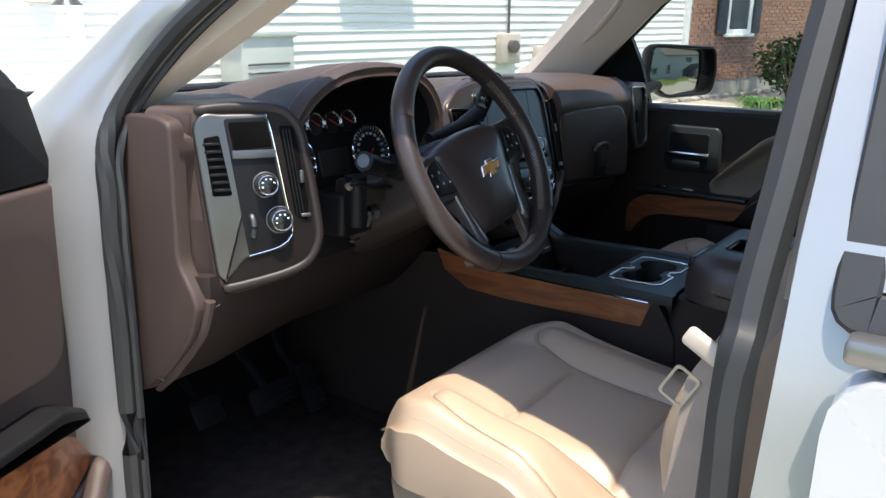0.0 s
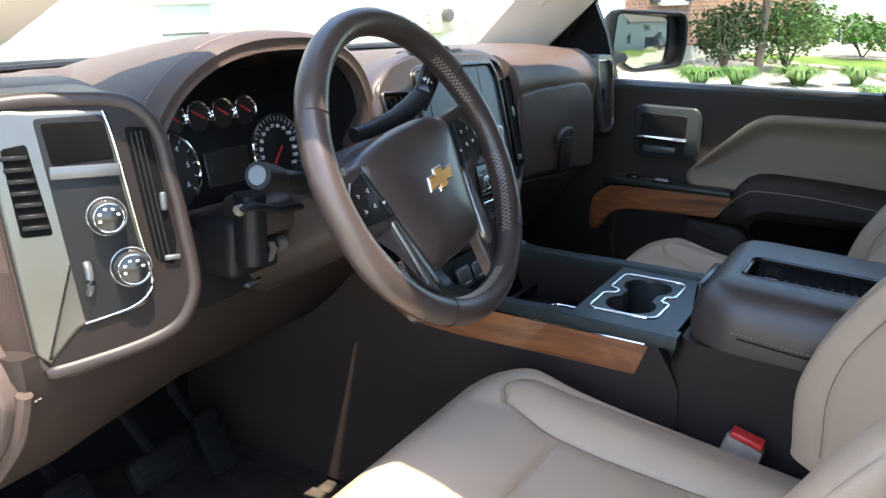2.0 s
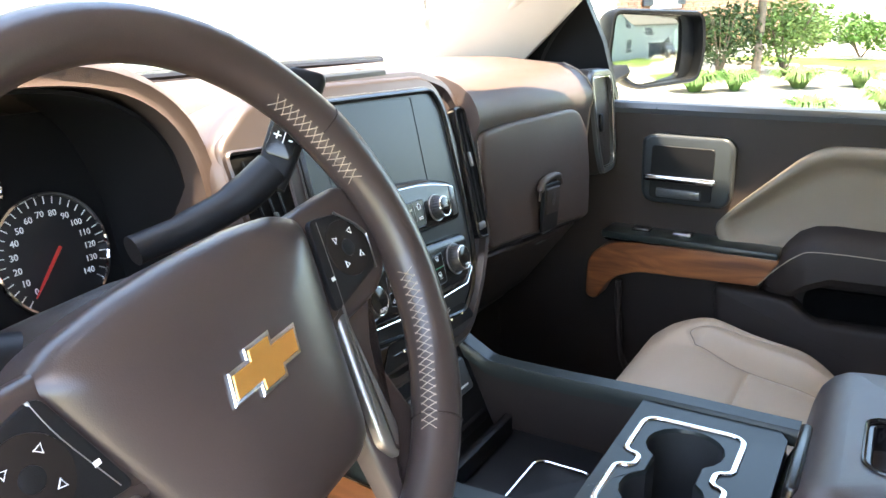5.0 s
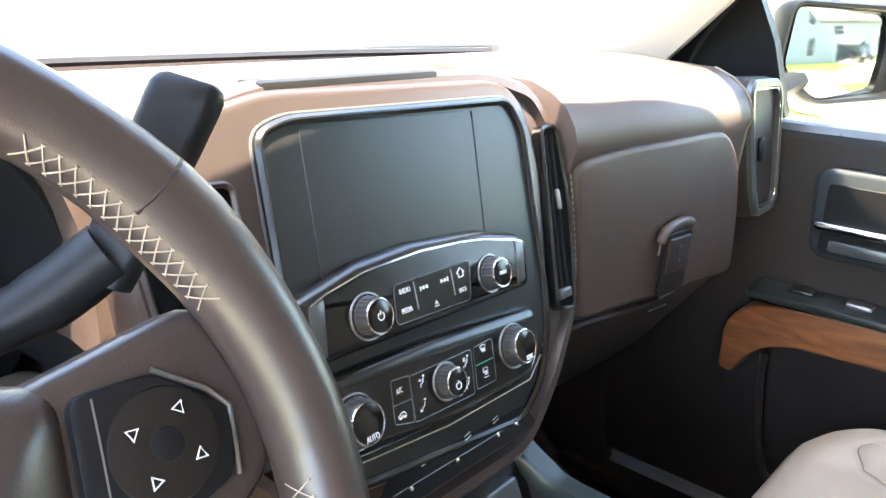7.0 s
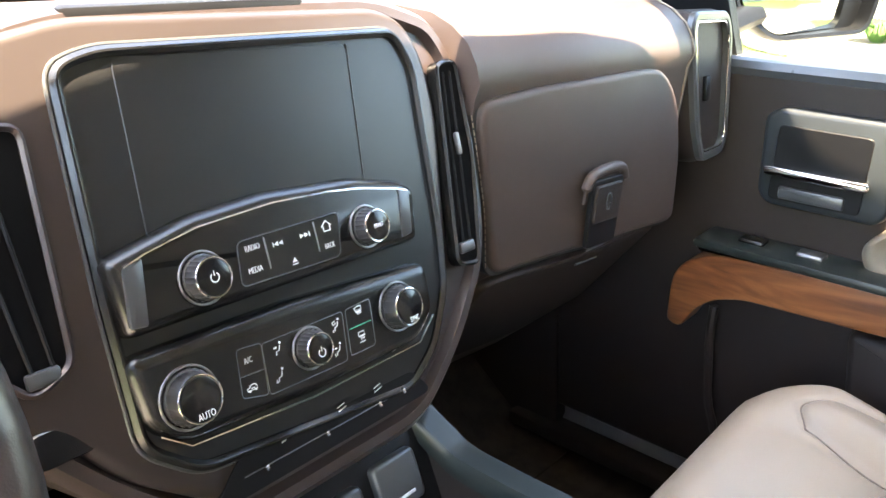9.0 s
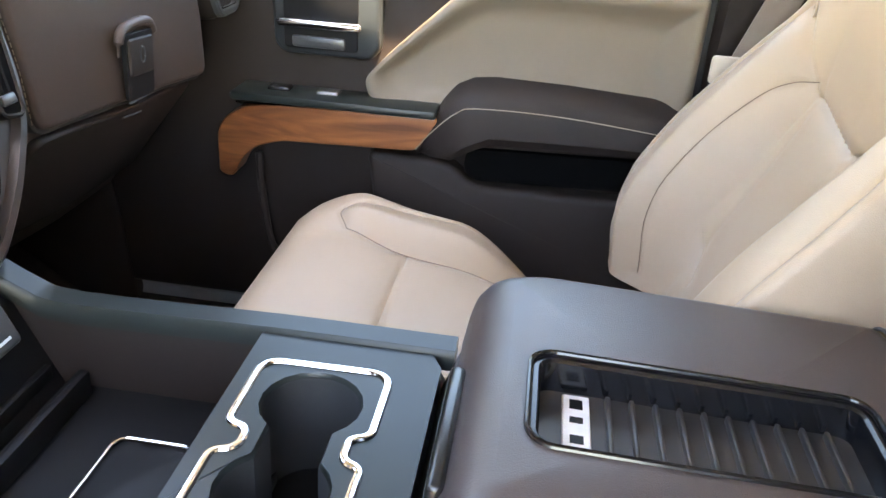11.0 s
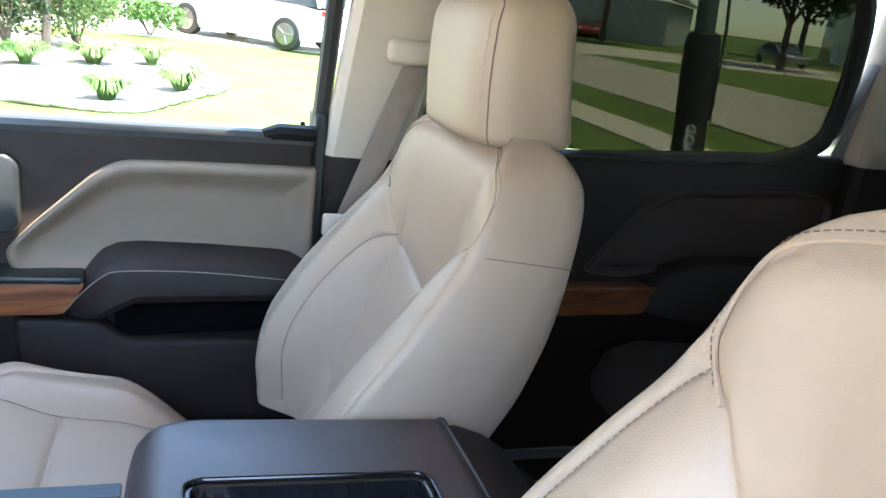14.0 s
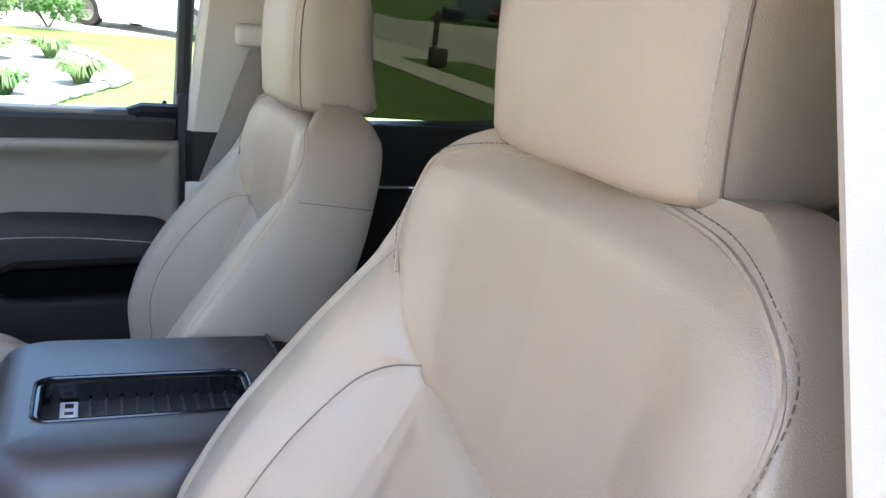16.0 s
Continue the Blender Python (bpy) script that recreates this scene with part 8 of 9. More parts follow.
def tuft(x, y, r, h, mat, label, n=70, seed=3):
    """A clump of arching strap leaves."""
    rng = random.Random(seed)
    t = thing("perennial_clump", label, "plant", "border plants")
    bm = bmesh.new()
    for i in range(n):
        a, l = rng.uniform(0, 6.28), rng.uniform(0.6, 1.0)
        c, s = math.cos(a), math.sin(a)
        x0, y0 = x + 0.15 * r * c * rng.random(), y + 0.15 * r * s * rng.random()
        pts = [(0, 0.0), (0.35 * r * l, 0.75 * h * l), (0.72 * r * l, 0.92 * h * l), (r * l, 0.55 * h * l)]
        w = 0.009
        ring = []
        for k, (d, z) in enumerate(pts):
            ww = w * (1.0, 1.2, 0.8, 0.1)[k]
            p = gp(x0 + d * c, y0 + d * s, z)
            ring.append((bm.verts.new(p + Vector((-s * ww, c * ww, 0))), bm.verts.new(p + Vector((s * ww, -c * ww, 0)))))
        for (p0, p1), (q0, q1) in zip(ring, ring[1:]):
            bm.faces.new((p0, p1, q1, q0))
    leaf_part("strap_leaves", bm, mat, t)
    return t


def window_unit(parent, m, w, h, label="white framed house window", shutters=False):
    """A sash window in the frame m (local x along the wall, y up, z outwards)."""
    bm = bmesh.new()
    band(bm, rrect(w + 0.16, h + 0.16, 0.005, 1), rrect(w, h, 0.005, 1), m, -0.02, 0.05, 0.006)
    win = part("window", bm, WHITE_TRIM, parent, label)
    bm = bmesh.new()
    slab(bm, rrect(w, h, 0.003, 1), m, -0.01, 0.012, 0.001, 1)
    part("pane", bm, WINDOW_DARK, win)
    bm = bmesh.new()
    box(bm, (0, 0, 0.02), (w, 0.05, 0.03), 0.004, 1, m)
    part("sash_bar", bm, WHITE_TRIM, win)
    bm = bmesh.new()
    box(bm, (0, -h / 2 - 0.11, 0.05), (w + 0.24, 0.06, 0.12), 0.01, 1, m)
    part("sill", bm, WHITE_TRIM, win)
    if shutters:
        for sx in (-1, 1):
            bm = bmesh.new()
            box(bm, (sx * (w / 2 + 0.26), 0, 0.03), (0.34, h + 0.16, 0.04), 0.008, 1, m)
            for k in range(10):
                box(bm, (sx * (w / 2 + 0.26), -h / 2 + h * (k + 0.5) / 10, 0.055), (0.26, h / 10 * 0.6, 0.012), 0.003, 1, m)
            part("shutter", bm, SHUTTER, parent, "dark louvred shutter")
    return win


def build_near_house():
    """The house in front: white lap siding, a brick front beyond its corner."""
    h = thing("near_house", "white sided house with a red brick front and shuttered window", "house")
    d = Vector((11.4, -2.7, 0)).normalized()
    W = OUT @ frame_of((2.4, 7.4, 0), d, (0, 0, 1))      # local z looks at the truck
    u0, u1, uc = -12.0, 11.1, 11.1
    bm = bmesh.new()
    box(bm, ((u0 + u1) / 2, 2.6, -0.15), (u1 - u0, 5.6, 0.2), 0.01, 1, W)
    part("wall", bm, SIDING, h)
    bm = bmesh.new()
    box(bm, ((u0 + u1) / 2, 0.22, -0.02), (u1 - u0, 0.5, 0.08), 0.01, 1, W)
    part("foundation", bm, CONCRETE, h)
    step = 0.108
    bmb = bmesh.new()
    L = u1 - u0
    prof = [(0, 0.0), (0, 0.024), (step + 0.006, 0.006), (step + 0.006, 0.0)]
    loft(bmb, [[Vector((x, a, b)) for a, b in prof] for x in (-L / 2, L / 2)])
    bmesh.ops.recalc_face_normals(bmb, faces=bmb.faces)
    me = bpy.data.meshes.new("siding_board")
    bmb.to_mesh(me)
    bmb.free()
    me.materials.append(SIDING)
    for i in range(40):
        ob = new("siding_board", me)
        ob.parent = h
        ob.matrix_local = W @ Matrix.Translation(((u0 + u1) / 2, 0.45 + step * i, -0.048 + random.uniform(-0.002, 0.002)))
    for u in (u0, 0.56, 1.05, u1):
        bm = bmesh.new()
        box(bm, (u, 2.8, 0.0), (0.14, 5.2, 0.07), 0.008, 1, W)
        part("corner_board", bm, WHITE_TRIM, h)
    window_unit(h, W @ Matrix.Translation((4.15, 2.75, 0.0)), 0.9, 1.5)
    # utility meter, conduit and panel
    bm = bmesh.new()
    box(bm, (6.45, 1.05, 0.05), (0.38, 0.42, 0.14), 0.02, 2, W)
    part("meter_box", bm, PILLAR, h, "grey utility meter box")
    bm = bmesh.new()
    disc(bm, W @ Matrix.Translation((6.45, 1.08, 0.12)), 0.09, 0.0, 0.08, 20, 0.01)
    part("meter_dial", bm, GUNMETAL, h)
    bm = bmesh.new()
    tube(bm, [W @ Vector((6.45, 1.2, 0.05)), W @ Vector((6.45, 5.0, 0.05))], 0.02, 8)
    part("conduit", bm, GUNMETAL, h)
    bm = bmesh.new()
    box(bm, (7.15, 0.95, 0.04), (0.22, 0.24, 0.1), 0.015, 2, W)
    part("junction_box", bm, PILLAR, h)
    # wall lamp
    bm = bmesh.new()
    box(bm, (0.26, 1.72, 0.02), (0.22, 0.2, 0.05), 0.01, 1, W)
    part("lamp_plate", bm, WHITE_TRIM, h)
    bm = bmesh.new()
    tube(bm, catmull([W @ Vector(p) for p in ((0.26, 1.72, 0.04), (0.30, 1.80, 0.14), (0.38, 1.80, 0.22), (0.42, 1.70, 0.26))], 5), 0.012, 8)
    m = W @ Matrix.Translation((0.42, 1.62, 0.26))
    loft(bm, [[m @ Vector((r * math.cos(a), z, r * math.sin(a))) for a in np.linspace(0, 2 * math.pi, 17)[:-1]] for r, z in ((0.02, 0.10), (0.04, 0.07), (0.13, -0.02), (0.135, -0.03))])
    part("barn_lamp", bm, GUNMETAL, h, "grey gooseneck barn lamp")
    # brick front past the corner
    bw = 9.5
    bm = bmesh.new()
    box(bm, (uc + bw / 2 + 0.1, 2.4, -0.13), (bw, 5.0, 0.2), 0.01, 1, W)
    part("brick_backing", bm, MORTAR, h)
    verts, faces = [], []
    bl, bh, j = 0.205, 0.062, 0.012
    rng = random.Random(7)
    for row in range(58):
        z = 0.30 + row * (bh + j)
        for k in range(int(bw / (bl + j))):
            u = uc + 0.12 + (k + (0.5 if row % 2 else 0)) * (bl + j)
            if 1.05 < z < 2.95 and 1.35 < u - uc < 2.25:
                continue
            o = rng.uniform(-0.004, 0.004)
            b = len(verts)
            for dx, dy in ((0, 0), (bl, 0), (bl, bh), (0, bh)):
                verts.append(tuple(W @ Vector((u + dx, z + dy, -0.035))))
            for dx, dy in ((0.003, 0.003), (bl - 0.003, 0.003), (bl - 0.003, bh - 0.003), (0.003, bh - 0.003)):
                verts.append(tuple(W @ Vector((u + dx, z + dy, -0.014 + o))))
            faces += [(b + 4, b + 5, b + 6, b + 7)] + [(b + i, b + (i + 1) % 4, b + 4 + (i + 1) % 4, b + 4 + i) for i in range(4)]
    me = bpy.data.meshes.new("brickwork")
    me.from_pydata(verts, [], faces)
    me.materials.append(BRICK)
    ob = new("brickwork", me)
    ob.parent = h
    tagged(ob, "weathered red brick courses", "", "", "stuff")
    window_unit(h, W @ Matrix.Translation((uc + 1.8, 2.0, 0.0)), 0.75, 1.5, shutters=True)
    # porch columns beyond the bricks
    for u in (20.6, 22.4):
        bm = bmesh.new()
        box(bm, (u, 1.6, 0.6), (0.24, 3.2, 0.24), 0.02, 2, W)
        part("porch_column", bm, WHITE_TRIM, h)
    bm = bmesh.new()
    box(bm, (22.8, 0.5, -0.3), (4.0, 0.5, 2.2), 0.03, 1, W)
    part("porch_floor", bm, STONE, h)
    # roof
    bm = bmesh.new()
    loft(bm, [[W @ Vector((u, z, w)) for z, w in ((5.2, 0.5), (5.35, 0.5), (8.0, -4.0), (5.35, -8.6), (5.2, -8.6), (7.8, -4.0))] for u in (u0 - 0.4, uc + bw + 0.4)])
    part("roof", bm, ROOFING, h)


build_near_house()


def build_cabinet():
    """A pale service unit standing before the siding."""
    c = thing("service_cabinet", "pale grey-green service cabinet standing against the white siding", "cabinet")
    d = Vector((11.4, -2.7, 0)).normalized()
    W = OUT @ frame_of((2.4, 7.4, 0), d, (0, 0, 1))
    metal = material("pale_green_cabinet_metal", (0.42, 0.46, 0.42), 0.5, vary=0.05, scale=6)
    bm = bmesh.new()
    box(bm, (2.25, 0.66, 0.38), (0.62, 1.28, 0.5), 0.02, 2, W)
    part("body", bm, metal, c)
    bm = bmesh.new()
    box(bm, (2.25, 1.32, 0.38), (0.68, 0.07, 0.56), 0.02, 2, W)
    part("lid", bm, metal, c)
    for i in range(9):
        bm = bmesh.new()
        box(bm, (2.25, 0.30 + 0.09 * i, 0.635), (0.50, 0.02, 0.012), 0.004, 1, W)
        part("louvre", bm, GUNMETAL, c)
    bm = bmesh.new()
    box(bm, (2.25, 0.01, 0.38), (0.8, 0.06, 0.7), 0.01, 1, W)
    part("plinth", bm, CONCRETE, c)


build_cabinet()


def far_house(x, y, yaw, w, dep, hgt, wall_mat, label, garage=True):
    h = thing("far_house", label, "house", "houses across the street")
    M = OUT @ pose(x, y, 0, 0, 0, yaw)
    F = M @ frame_of((0, -dep / 2, 0), (1, 0, 0), (0, 0, 1))
    bm = bmesh.new()
    box(bm, (0, 0, hgt / 2), (w, dep, hgt), 0.02, 1, M)
    part("wall", bm, wall_mat, h)
    bm = bmesh.new()
    loft(bm, [[M @ Vector((u, v, z)) for v, z in ((-dep / 2 - 0.4, hgt), (0, hgt + dep * 0.3), (dep / 2 + 0.4, hgt), (dep / 2 + 0.4, hgt + 0.15), (0, hgt + dep * 0.3 + 0.18), (-dep / 2 - 0.4, hgt + 0.15))] for u in (-w / 2 - 0.4, w / 2 + 0.4)])
    part("roof", bm, ROOFING, h)
    if garage:
        # the wall is solid; a dark slab paints the garage's inner shade
        bm = bmesh.new()
        box(bm, (-w * 0.28, 1.15, 0.02), (4.9, 2.3, 0.06), 0.01, 1, F)
        g = part("garage_door", bm, WINDOW_DARK, h, "dark slab for the shade inside the open garage")
        bm = bmesh.new()
        band(bm, rrect(5.2, 2.5, 0.01, 1, -w * 0.28, 1.2), rrect(4.8, 2.2, 0.01, 1, -w * 0.28, 1.15), F, -0.02, 0.08, 0.01)
        part("garage_trim", bm, WHITE_TRIM, h)
    for u, z in ((w * 0.1, 1.6), (w * 0.3, 1.6), (w * 0.1, 4.3), (w * 0.32, 4.3), (-w * 0.2, 4.3)):
        if z < hgt - 0.9:
            window_unit(h, F @ Matrix.Translation((u, z, 0)), 1.0, 1.4)
    return h


WALL_GREY = material("pale_grey_siding", (0.42, 0.44, 0.44), 0.7, vary=0.04, scale=2)
far_house(7.5, -33.0, 180, 16, 9, 5.4, WALL_GREY, "grey sided house with open garage across the street")
far_house(26.0, -44.0, 170, 15, 9, 5.4, SIDING, "white sided house across the street")
far_house(66.0, -36.0, 140, 15, 10, 3.4, WALL_GREY, "low pale house behind the red car")
far_house(62.0, -62.0, 150, 14, 9, 5.4, SIDING, "pale house behind the grey car")
far_house(48.0, 9.0, 95, 14, 9, 3.4, SIDING, "white house beyond the parked white car", False)


def car(x, y, yaw, paint, label, length=4.8, height=1.45, width=1.85, suv=False, lift_=0.0):
    c = thing("parked_car", label, "car", "parked cars")
    M = OUT @ pose(x, y, lift_, 0, 0, yaw)
    L, Hh, Wd = length, height, width
    belt = 0.93 if not suv else 1.05
    bm = bmesh.new()
    secs = [(-L / 2, 0.45, 0.70, 0.72), (-L / 2 + 0.08, 0.30, belt - 0.08, 0.88), (-L * 0.36, 0.22, belt - 0.02, 0.97), (-L * 0.1, 0.20, belt, 1.0), (L * 0.15, 0.20, belt, 1.0), (L * 0.30, 0.22, belt - 0.06, 0.98), (L / 2 - 0.12, 0.28, belt - 0.22, 0.88), (L / 2, 0.42, 0.62, 0.70)]
    rings = []
    for sx, zb, zt, k in secs:
        w = Wd / 2 * k
        rings.append([M @ Vector(p) for p in ((sx, -w * 0.9, zb), (sx, -w, zb + 0.12), (sx, -w, (zb + zt) / 2 + 0.05), (sx, -w * 0.95, zt - 0.03), (sx, -w * 0.86, zt), (sx, w * 0.86, zt), (sx, w * 0.95, zt - 0.03), (sx, w, (zb + zt) / 2 + 0.05), (sx, w, zb + 0.12), (sx, w * 0.9, zb))])
    loft(bm, rings)
    part("body", bm, paint, c)
    r0, r1 = (-L * 0.47, L * 0.20) if suv else (-L * 0.38, L * 0.22)
    t0, t1 = (-L * 0.40, L * 0.06) if suv else (-L * 0.20, L * 0.05)
    bm = bmesh.new()
    loft(bm, [[M @ Vector(p) for p in ((r0, -Wd * 0.43, belt - 0.02), (r1, -Wd * 0.43, belt - 0.02), (r1, Wd * 0.43, belt - 0.02), (r0, Wd * 0.43, belt - 0.02))],
              [M @ Vector(p) for p in ((t0, -Wd * 0.36, Hh - 0.05), (t1, -Wd * 0.36, Hh - 0.05), (t1, Wd * 0.36, Hh - 0.05), (t0, Wd * 0.36, Hh - 0.05))]])
    part("cabin_glass", bm, WINDOW_DARK, c)
    bm = bmesh.new()
    loft(bm, [[M @ Vector(p) for p in ((t0 - 0.05, -Wd * 0.37, z), (t1 + 0.03, -Wd * 0.37, z), (t1 + 0.03, Wd * 0.37, z), (t0 - 0.05, Wd * 0.37, z))] for z in (Hh - 0.06, Hh - 0.03)] + [[M @ Vector(p) for p in ((t0 + 0.1, -Wd * 0.31, Hh), (t1 - 0.1, -Wd * 0.31, Hh), (t1 - 0.1, Wd * 0.31, Hh), (t0 + 0.1, Wd * 0.31, Hh))]])
    part("roof", bm, paint, c)
    for sy in (-1, 1):
        for a, b in (((r0, Wd * 0.432, belt - 0.02), (t0, Wd * 0.365, Hh - 0.05)), ((r1, Wd * 0.432, belt - 0.02), (t1, Wd * 0.365, Hh - 0.05)), (((r0 + r1) / 2, Wd * 0.432, belt - 0.02), ((t0 + t1) / 2, Wd * 0.365, Hh - 0.05))):
            bm = bmesh.new()
            tube(bm, [M @ Vector((a[0], sy * a[1], a[2])), M @ Vector((b[0], sy * b[1], b[2]))], 0.035, 6)
            part("roof_post", bm, paint, c)
    wr = 0.33 if not suv else 0.37
    for sx in (-L * 0.30, L * 0.31):
        for sy in (-1, 1):
            F = M @ frame_of((sx, sy * Wd * 0.455, wr), (1, 0, 0), (0, 0, 1)) if sy < 0 else M @ frame_of((sx, sy * Wd * 0.455, wr), (-1, 0, 0), (0, 0, 1))
            bm = bmesh.new()
            disc(bm, F, wr, -0.12, 0.085, 28, 0.03)
            wheel = part("wheel", bm, RUBBER, c)
            bm = bmesh.new()
            disc(bm, F, wr * 0.68, 0.05, 0.092, 24, 0.02)
            for k in range(5):
                a = 2 * math.pi * k / 5
                tube(bm, [F @ Vector((0.03 * math.cos(a), 0.03 * math.sin(a), 0.095)), F @ Vector((wr * 0.6 * math.cos(a), wr * 0.6 * math.sin(a), 0.095))], 0.025, 6)
            part("rim", bm, SATIN, wheel)
    for sx, mat_, nm in ((L / 2 - 0.1, WHITE_TRIM, "headlight"), (-L / 2 + 0.06, RED, "tail_light")):
        for sy in (-1, 1):
            bm = bmesh.new()
            box(bm, (sx, sy * Wd * 0.34, 0.70 if nm == "headlight" else belt - 0.14), (0.12, 0.32, 0.13), 0.04, 2, M)
            part(nm, bm, mat_, c)
    return c


car(20.1, -1.25, 49, CAR_WHITE, "white sport utility car parked beyond the lawn", 4.7, 1.70, 1.9, True, 0.0)
car(59.0, -29.5, 150, CAR_RED, "dark red saloon parked before a house", 4.8, 1.42)
car(12.3, -24.5, 92, CAR_DARK, "black saloon parked before the grey house's garage", 4.8, 1.5)
car(45.5, -37.0, 165, CAR_GREY, "grey saloon parked on a far drive", 4.9, 1.45)


def build_goal():
    g = thing("basketball_goal", "padded black basketball goal post at the drive edge", "goal post")
    x, y = 4.55, -3.30
    lean = Vector((0.05, 0.02, 1)).normalized()
    p = lambda z, dx=0: gp(x, y, 0) + lean * z
    bm = bmesh.new()
    tube(bm, [p(0), p(3.4)], 0.075, 16)
    part("pole", bm, GREY_POLE, g)
    bm = bmesh.new()
    tube(bm, [p(z) for z in (0.25, 0.28, 0.6, 0.95, 1.05, 1.3, 1.5, 1.56, 1.58)], [0.115, 0.125, 0.125, 0.118, 0.125, 0.130, 0.128, 0.118, 0.09], 20)
    pad = part("pad", bm, PADDING, g, "black vinyl post padding with white word")
    # direction from the post to the camera; the letters are turned to its view
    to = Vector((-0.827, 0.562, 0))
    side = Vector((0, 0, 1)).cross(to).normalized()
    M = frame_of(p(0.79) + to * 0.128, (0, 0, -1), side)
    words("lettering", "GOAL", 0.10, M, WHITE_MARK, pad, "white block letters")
    bm = bmesh.new()
    tube(bm, [p(0.95) + side * 0.13, p(1.6) + side * 0.15, p(2.3) + side * 0.12], 0.012, 6)
    part("crank_rod", bm, GREY_POLE, g)
    bm = bmesh.new()
    box(bm, (0, 0, 0), (1.6, 0.04, 1.05), 0.02, 1, Matrix.Translation(p(3.3) + Vector((-0.6, 0, 0.4))))
    part("backboard", bm, WHITE_TRIM, g)
    bm = bmesh.new()
    box(bm, (x, y, 0.1), (0.4, 0.4, 0.25), 0.02, 1, OUT)
    part("base_plate", bm, GREY_POLE, g)


build_goal()


def build_mailbox():
    m = thing("mailbox", "wooden post mailbox beside the street", "mailbox")
    x, y = 17.0, -7.0
    bm = bmesh.new()
    box(bm, (x, y, 0.6), (0.11, 0.11, 1.3), 0.01, 1, OUT)
    box(bm, (x, y - 0.25, 1.08), (0.10, 0.8, 0.08), 0.01, 1, OUT)
    part("post", bm, BARK, m)
    bm = bmesh.new()
    F = OUT @ frame_of((x, y - 0.62, 1.12), (1, 0, 0), (0, 0, 1))
    slab(bm, smooth_poly([(-0.10, 0), (0.10, 0), (0.10, 0.16), (0.06, 0.24), (-0.06, 0.24), (-0.10, 0.16)], 0.05, 4), F, 0.0, -0.5, 0.01)
    part("box", bm, SHUTTER, m)
    bm = bmesh.new()
    box(bm, (x, y - 0.1, 0.22), (0.38, 0.38, 0.42), 0.04, 2, OUT)
    part("planter", bm, BARK, m)


build_mailbox()

# planting
bush(13.9, 3.1, 0.75, 1.35, LEAF_DARK, "dark green rounded shrub by the brick front", 2600, 11, 0.05)
bush(14.9, 2.2, 0.85, 1.55, LEAF_LIGHT, "light green shrub in the front bed", 2800, 12, 0.05)
bush(19.0, 1.2, 0.9, 1.0, LEAF, "low green shrub beyond the lawn", 1500, 13, 0.06)
bush(21.5, 2.8, 0.9, 0.9, LEAF_LIGHT, "reddish green border shrub", 1500, 14, 0.06)
bush(24.0, 2.2, 0.7, 0.8, LEAF, "low green shrub beyond the lawn", 1200, 15, 0.06)
tree(14.1, 2.55, 5.2, 1.7, LEAF, "young tree with pale blossom before the brick front", 6000, 21, 0.085, 0.06, 2.4)
tree(50.0, -26.0, 9.5, 4.2, LEAF_DARK, "dark leafy street tree", 9000, 22, 0.26, 0.2, 2.6)
tree(38.0, -31.0, 8.5, 3.8, LEAF_DARK, "dark leafy street tree", 9000, 23, 0.24, 0.2, 2.4)
tree(57.0, -48.0, 11.0, 5.0, LEAF_DARK, "tall dark tree between houses", 9000, 24, 0.3, 0.24, 3.0)
tree(30.0, 10.0, 8.0, 3.6, LEAF, "green tree beside the neighbouring house", 7000, 25, 0.22, 0.18, 2.2)
tree(-9.0, -33.0, 10.0, 4.5, LEAF, "green tree across the street", 7000, 26, 0.28, 0.2, 2.6)
for i, (x, y, r) in enumerate(((9.3, 1.2, 0.36), (10.55, 0.42, 0.34), (11.6, 3.0, 0.4), (12.7, 1.7, 0.42), (12.0, 2.5, 0.3), (13.2, 0.9, 0.3))):
    tuft(x, y, r * 1.3, 0.34, LEAF_LIGHT if i % 2 else LEAF, "arching green perennial clump in the gravel bed", 300, 40 + i)
bm = bmesh.new()
rng = random.Random(5)
blossom = thing("blossom_sprays", "clusters of cream blossom in the young tree", "blossom", "", "stuff")
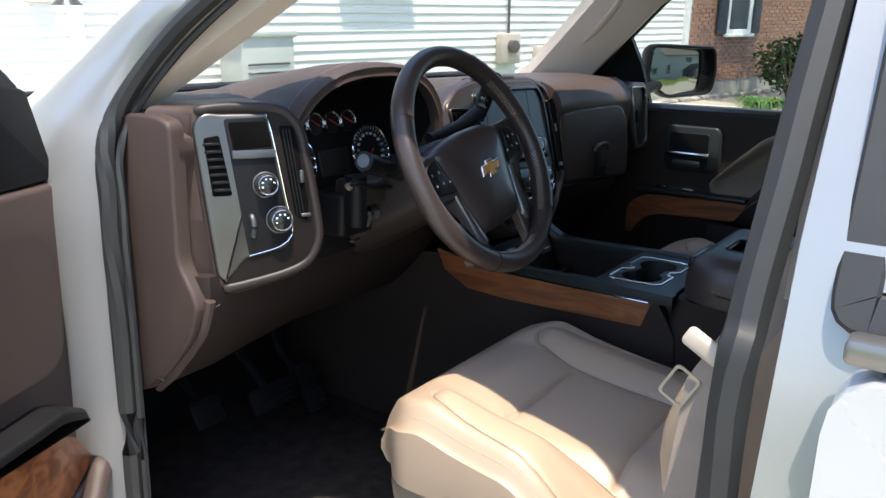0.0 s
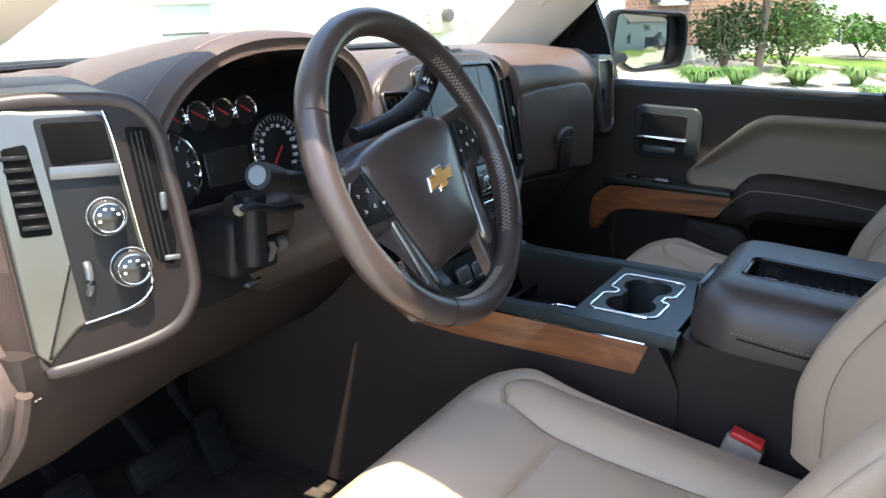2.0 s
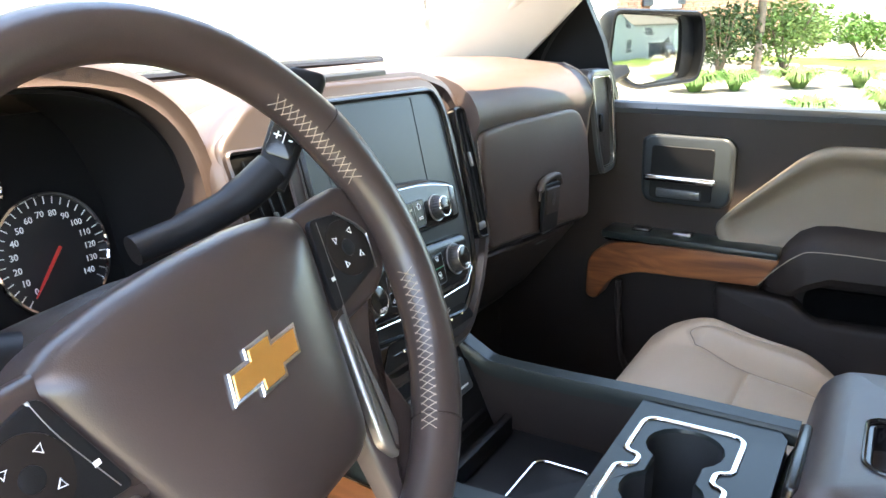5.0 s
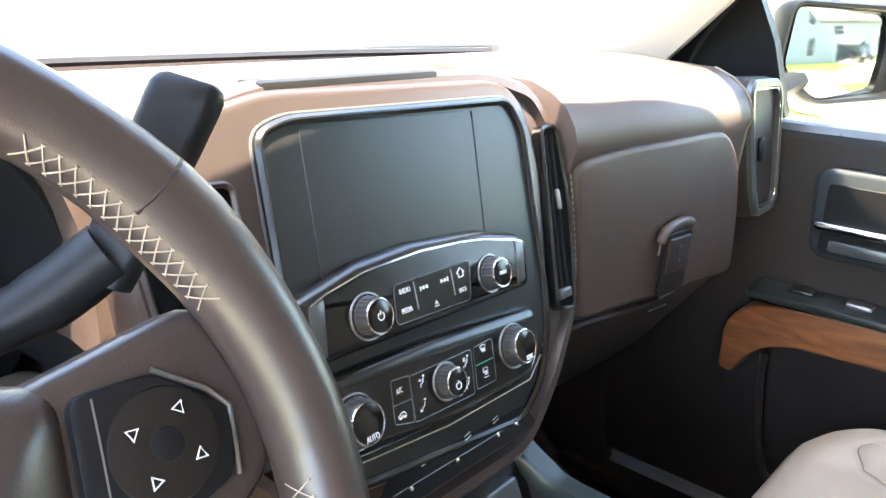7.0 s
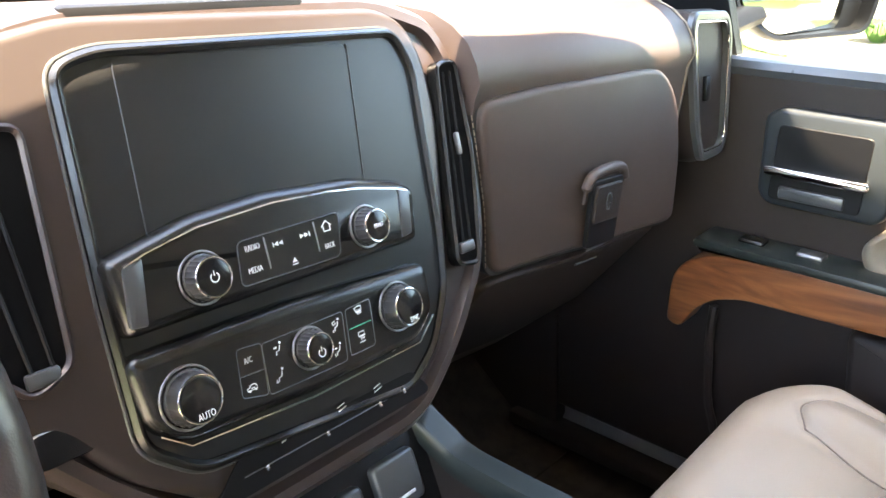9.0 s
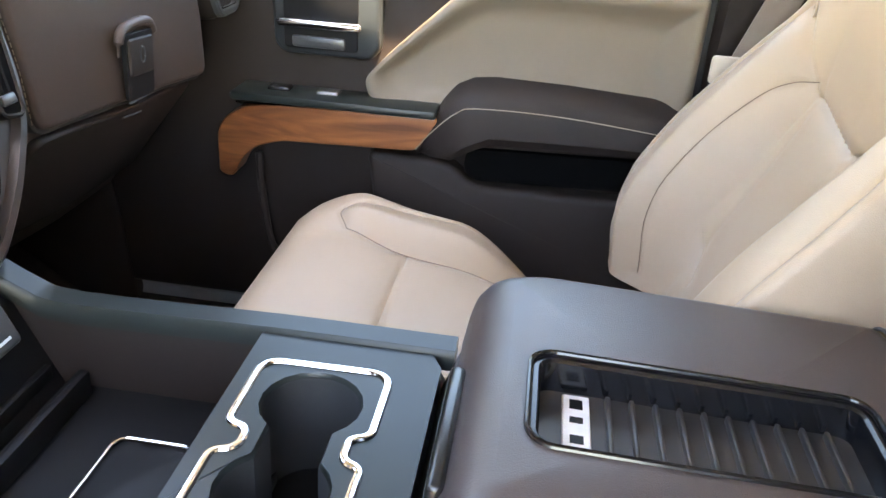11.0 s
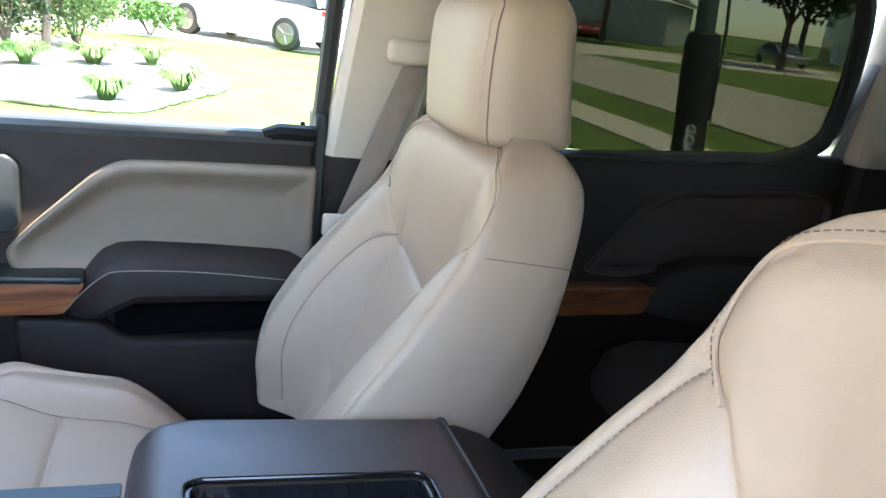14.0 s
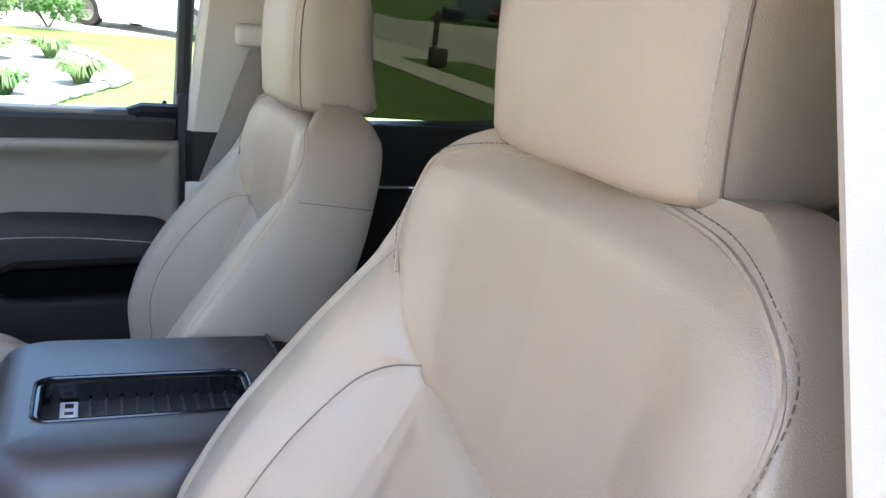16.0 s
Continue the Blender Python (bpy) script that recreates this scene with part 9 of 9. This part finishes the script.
for k in range(26):
    a = rng.uniform(0, 6.28)
    foliage(bm, gp(14.1 + 1.1 * math.cos(a) * rng.random(), 2.55 + 1.1 * math.sin(a) * rng.random(), rng.uniform(2.6, 4.6)), (0.11, 0.11, 0.09), 26, 0.035, rng)
leaf_part("petals", bm, WHITE_MARK, blossom)


def build_beds():
    bed = smooth_poly([(8.6, 0.9), (11.2, -0.2), (13.8, 0.3), (15.5, 1.2), (16.6, 3.6), (12.0, 5.0), (10.2, 4.2), (8.9, 2.2)], 0.5, 5)
    solid("gravel_bed", bed, -0.05, 0.012, MULCH, "pale gravel planting bed", "gravel bed")
    rim = thing("stone_edging", "row of pale stones edging the gravel bed", "edging")
    rng = random.Random(9)
    path = [Vector((x, y, 0)) for x, y in bed]
    for a, b in zip(path, path[1:] + path[:1]):
        n = max(1, int((b - a).length / 0.34))
        for i in range(n):
            p = a.lerp(b, (i + 0.5) / n)
            bm = bmesh.new()
            yaw = math.degrees(math.atan2(b.y - a.y, b.x - a.x))
            box(bm, (0, 0, 0), (0.31 * rng.uniform(0.85, 1.05), 0.18 * rng.uniform(0.8, 1.1), 0.11 * rng.uniform(0.8, 1.2)), 0.03, 1, OUT @ pose(p.x, p.y, 0.035, rng.uniform(-4, 4), rng.uniform(-4, 4), yaw + rng.uniform(-5, 5)))
            part("stone", bm, STONE, rim)


build_beds()
slabs("street", "pale concrete street with slab joints", -40, 88, -16.2, -8.7, 32, 2, ROAD, "street", "street_slab")
slabs("sidewalk", "pale concrete sidewalk along the street", 4.4, 52.4, -6.75, -5.65, 32, 1, CONCRETE, "sidewalk", "pavement_slab")
slabs("facing_drive", "concrete drive before the grey house", 9.6, 15.6, -28.3, -16.3, 2, 4, CONCRETE, "driveway", "drive_slab")
slabs("far_drive", "concrete drive across the street", 33, 45, -44, -16.3, 3, 7, CONCRETE, "driveway", "drive_slab")
slabs("neighbour_drive", "pale concrete drive beyond the lawn", 18.8, 26.8, -8.6, 8, 3, 5, CONCRETE, "driveway", "drive_slab")
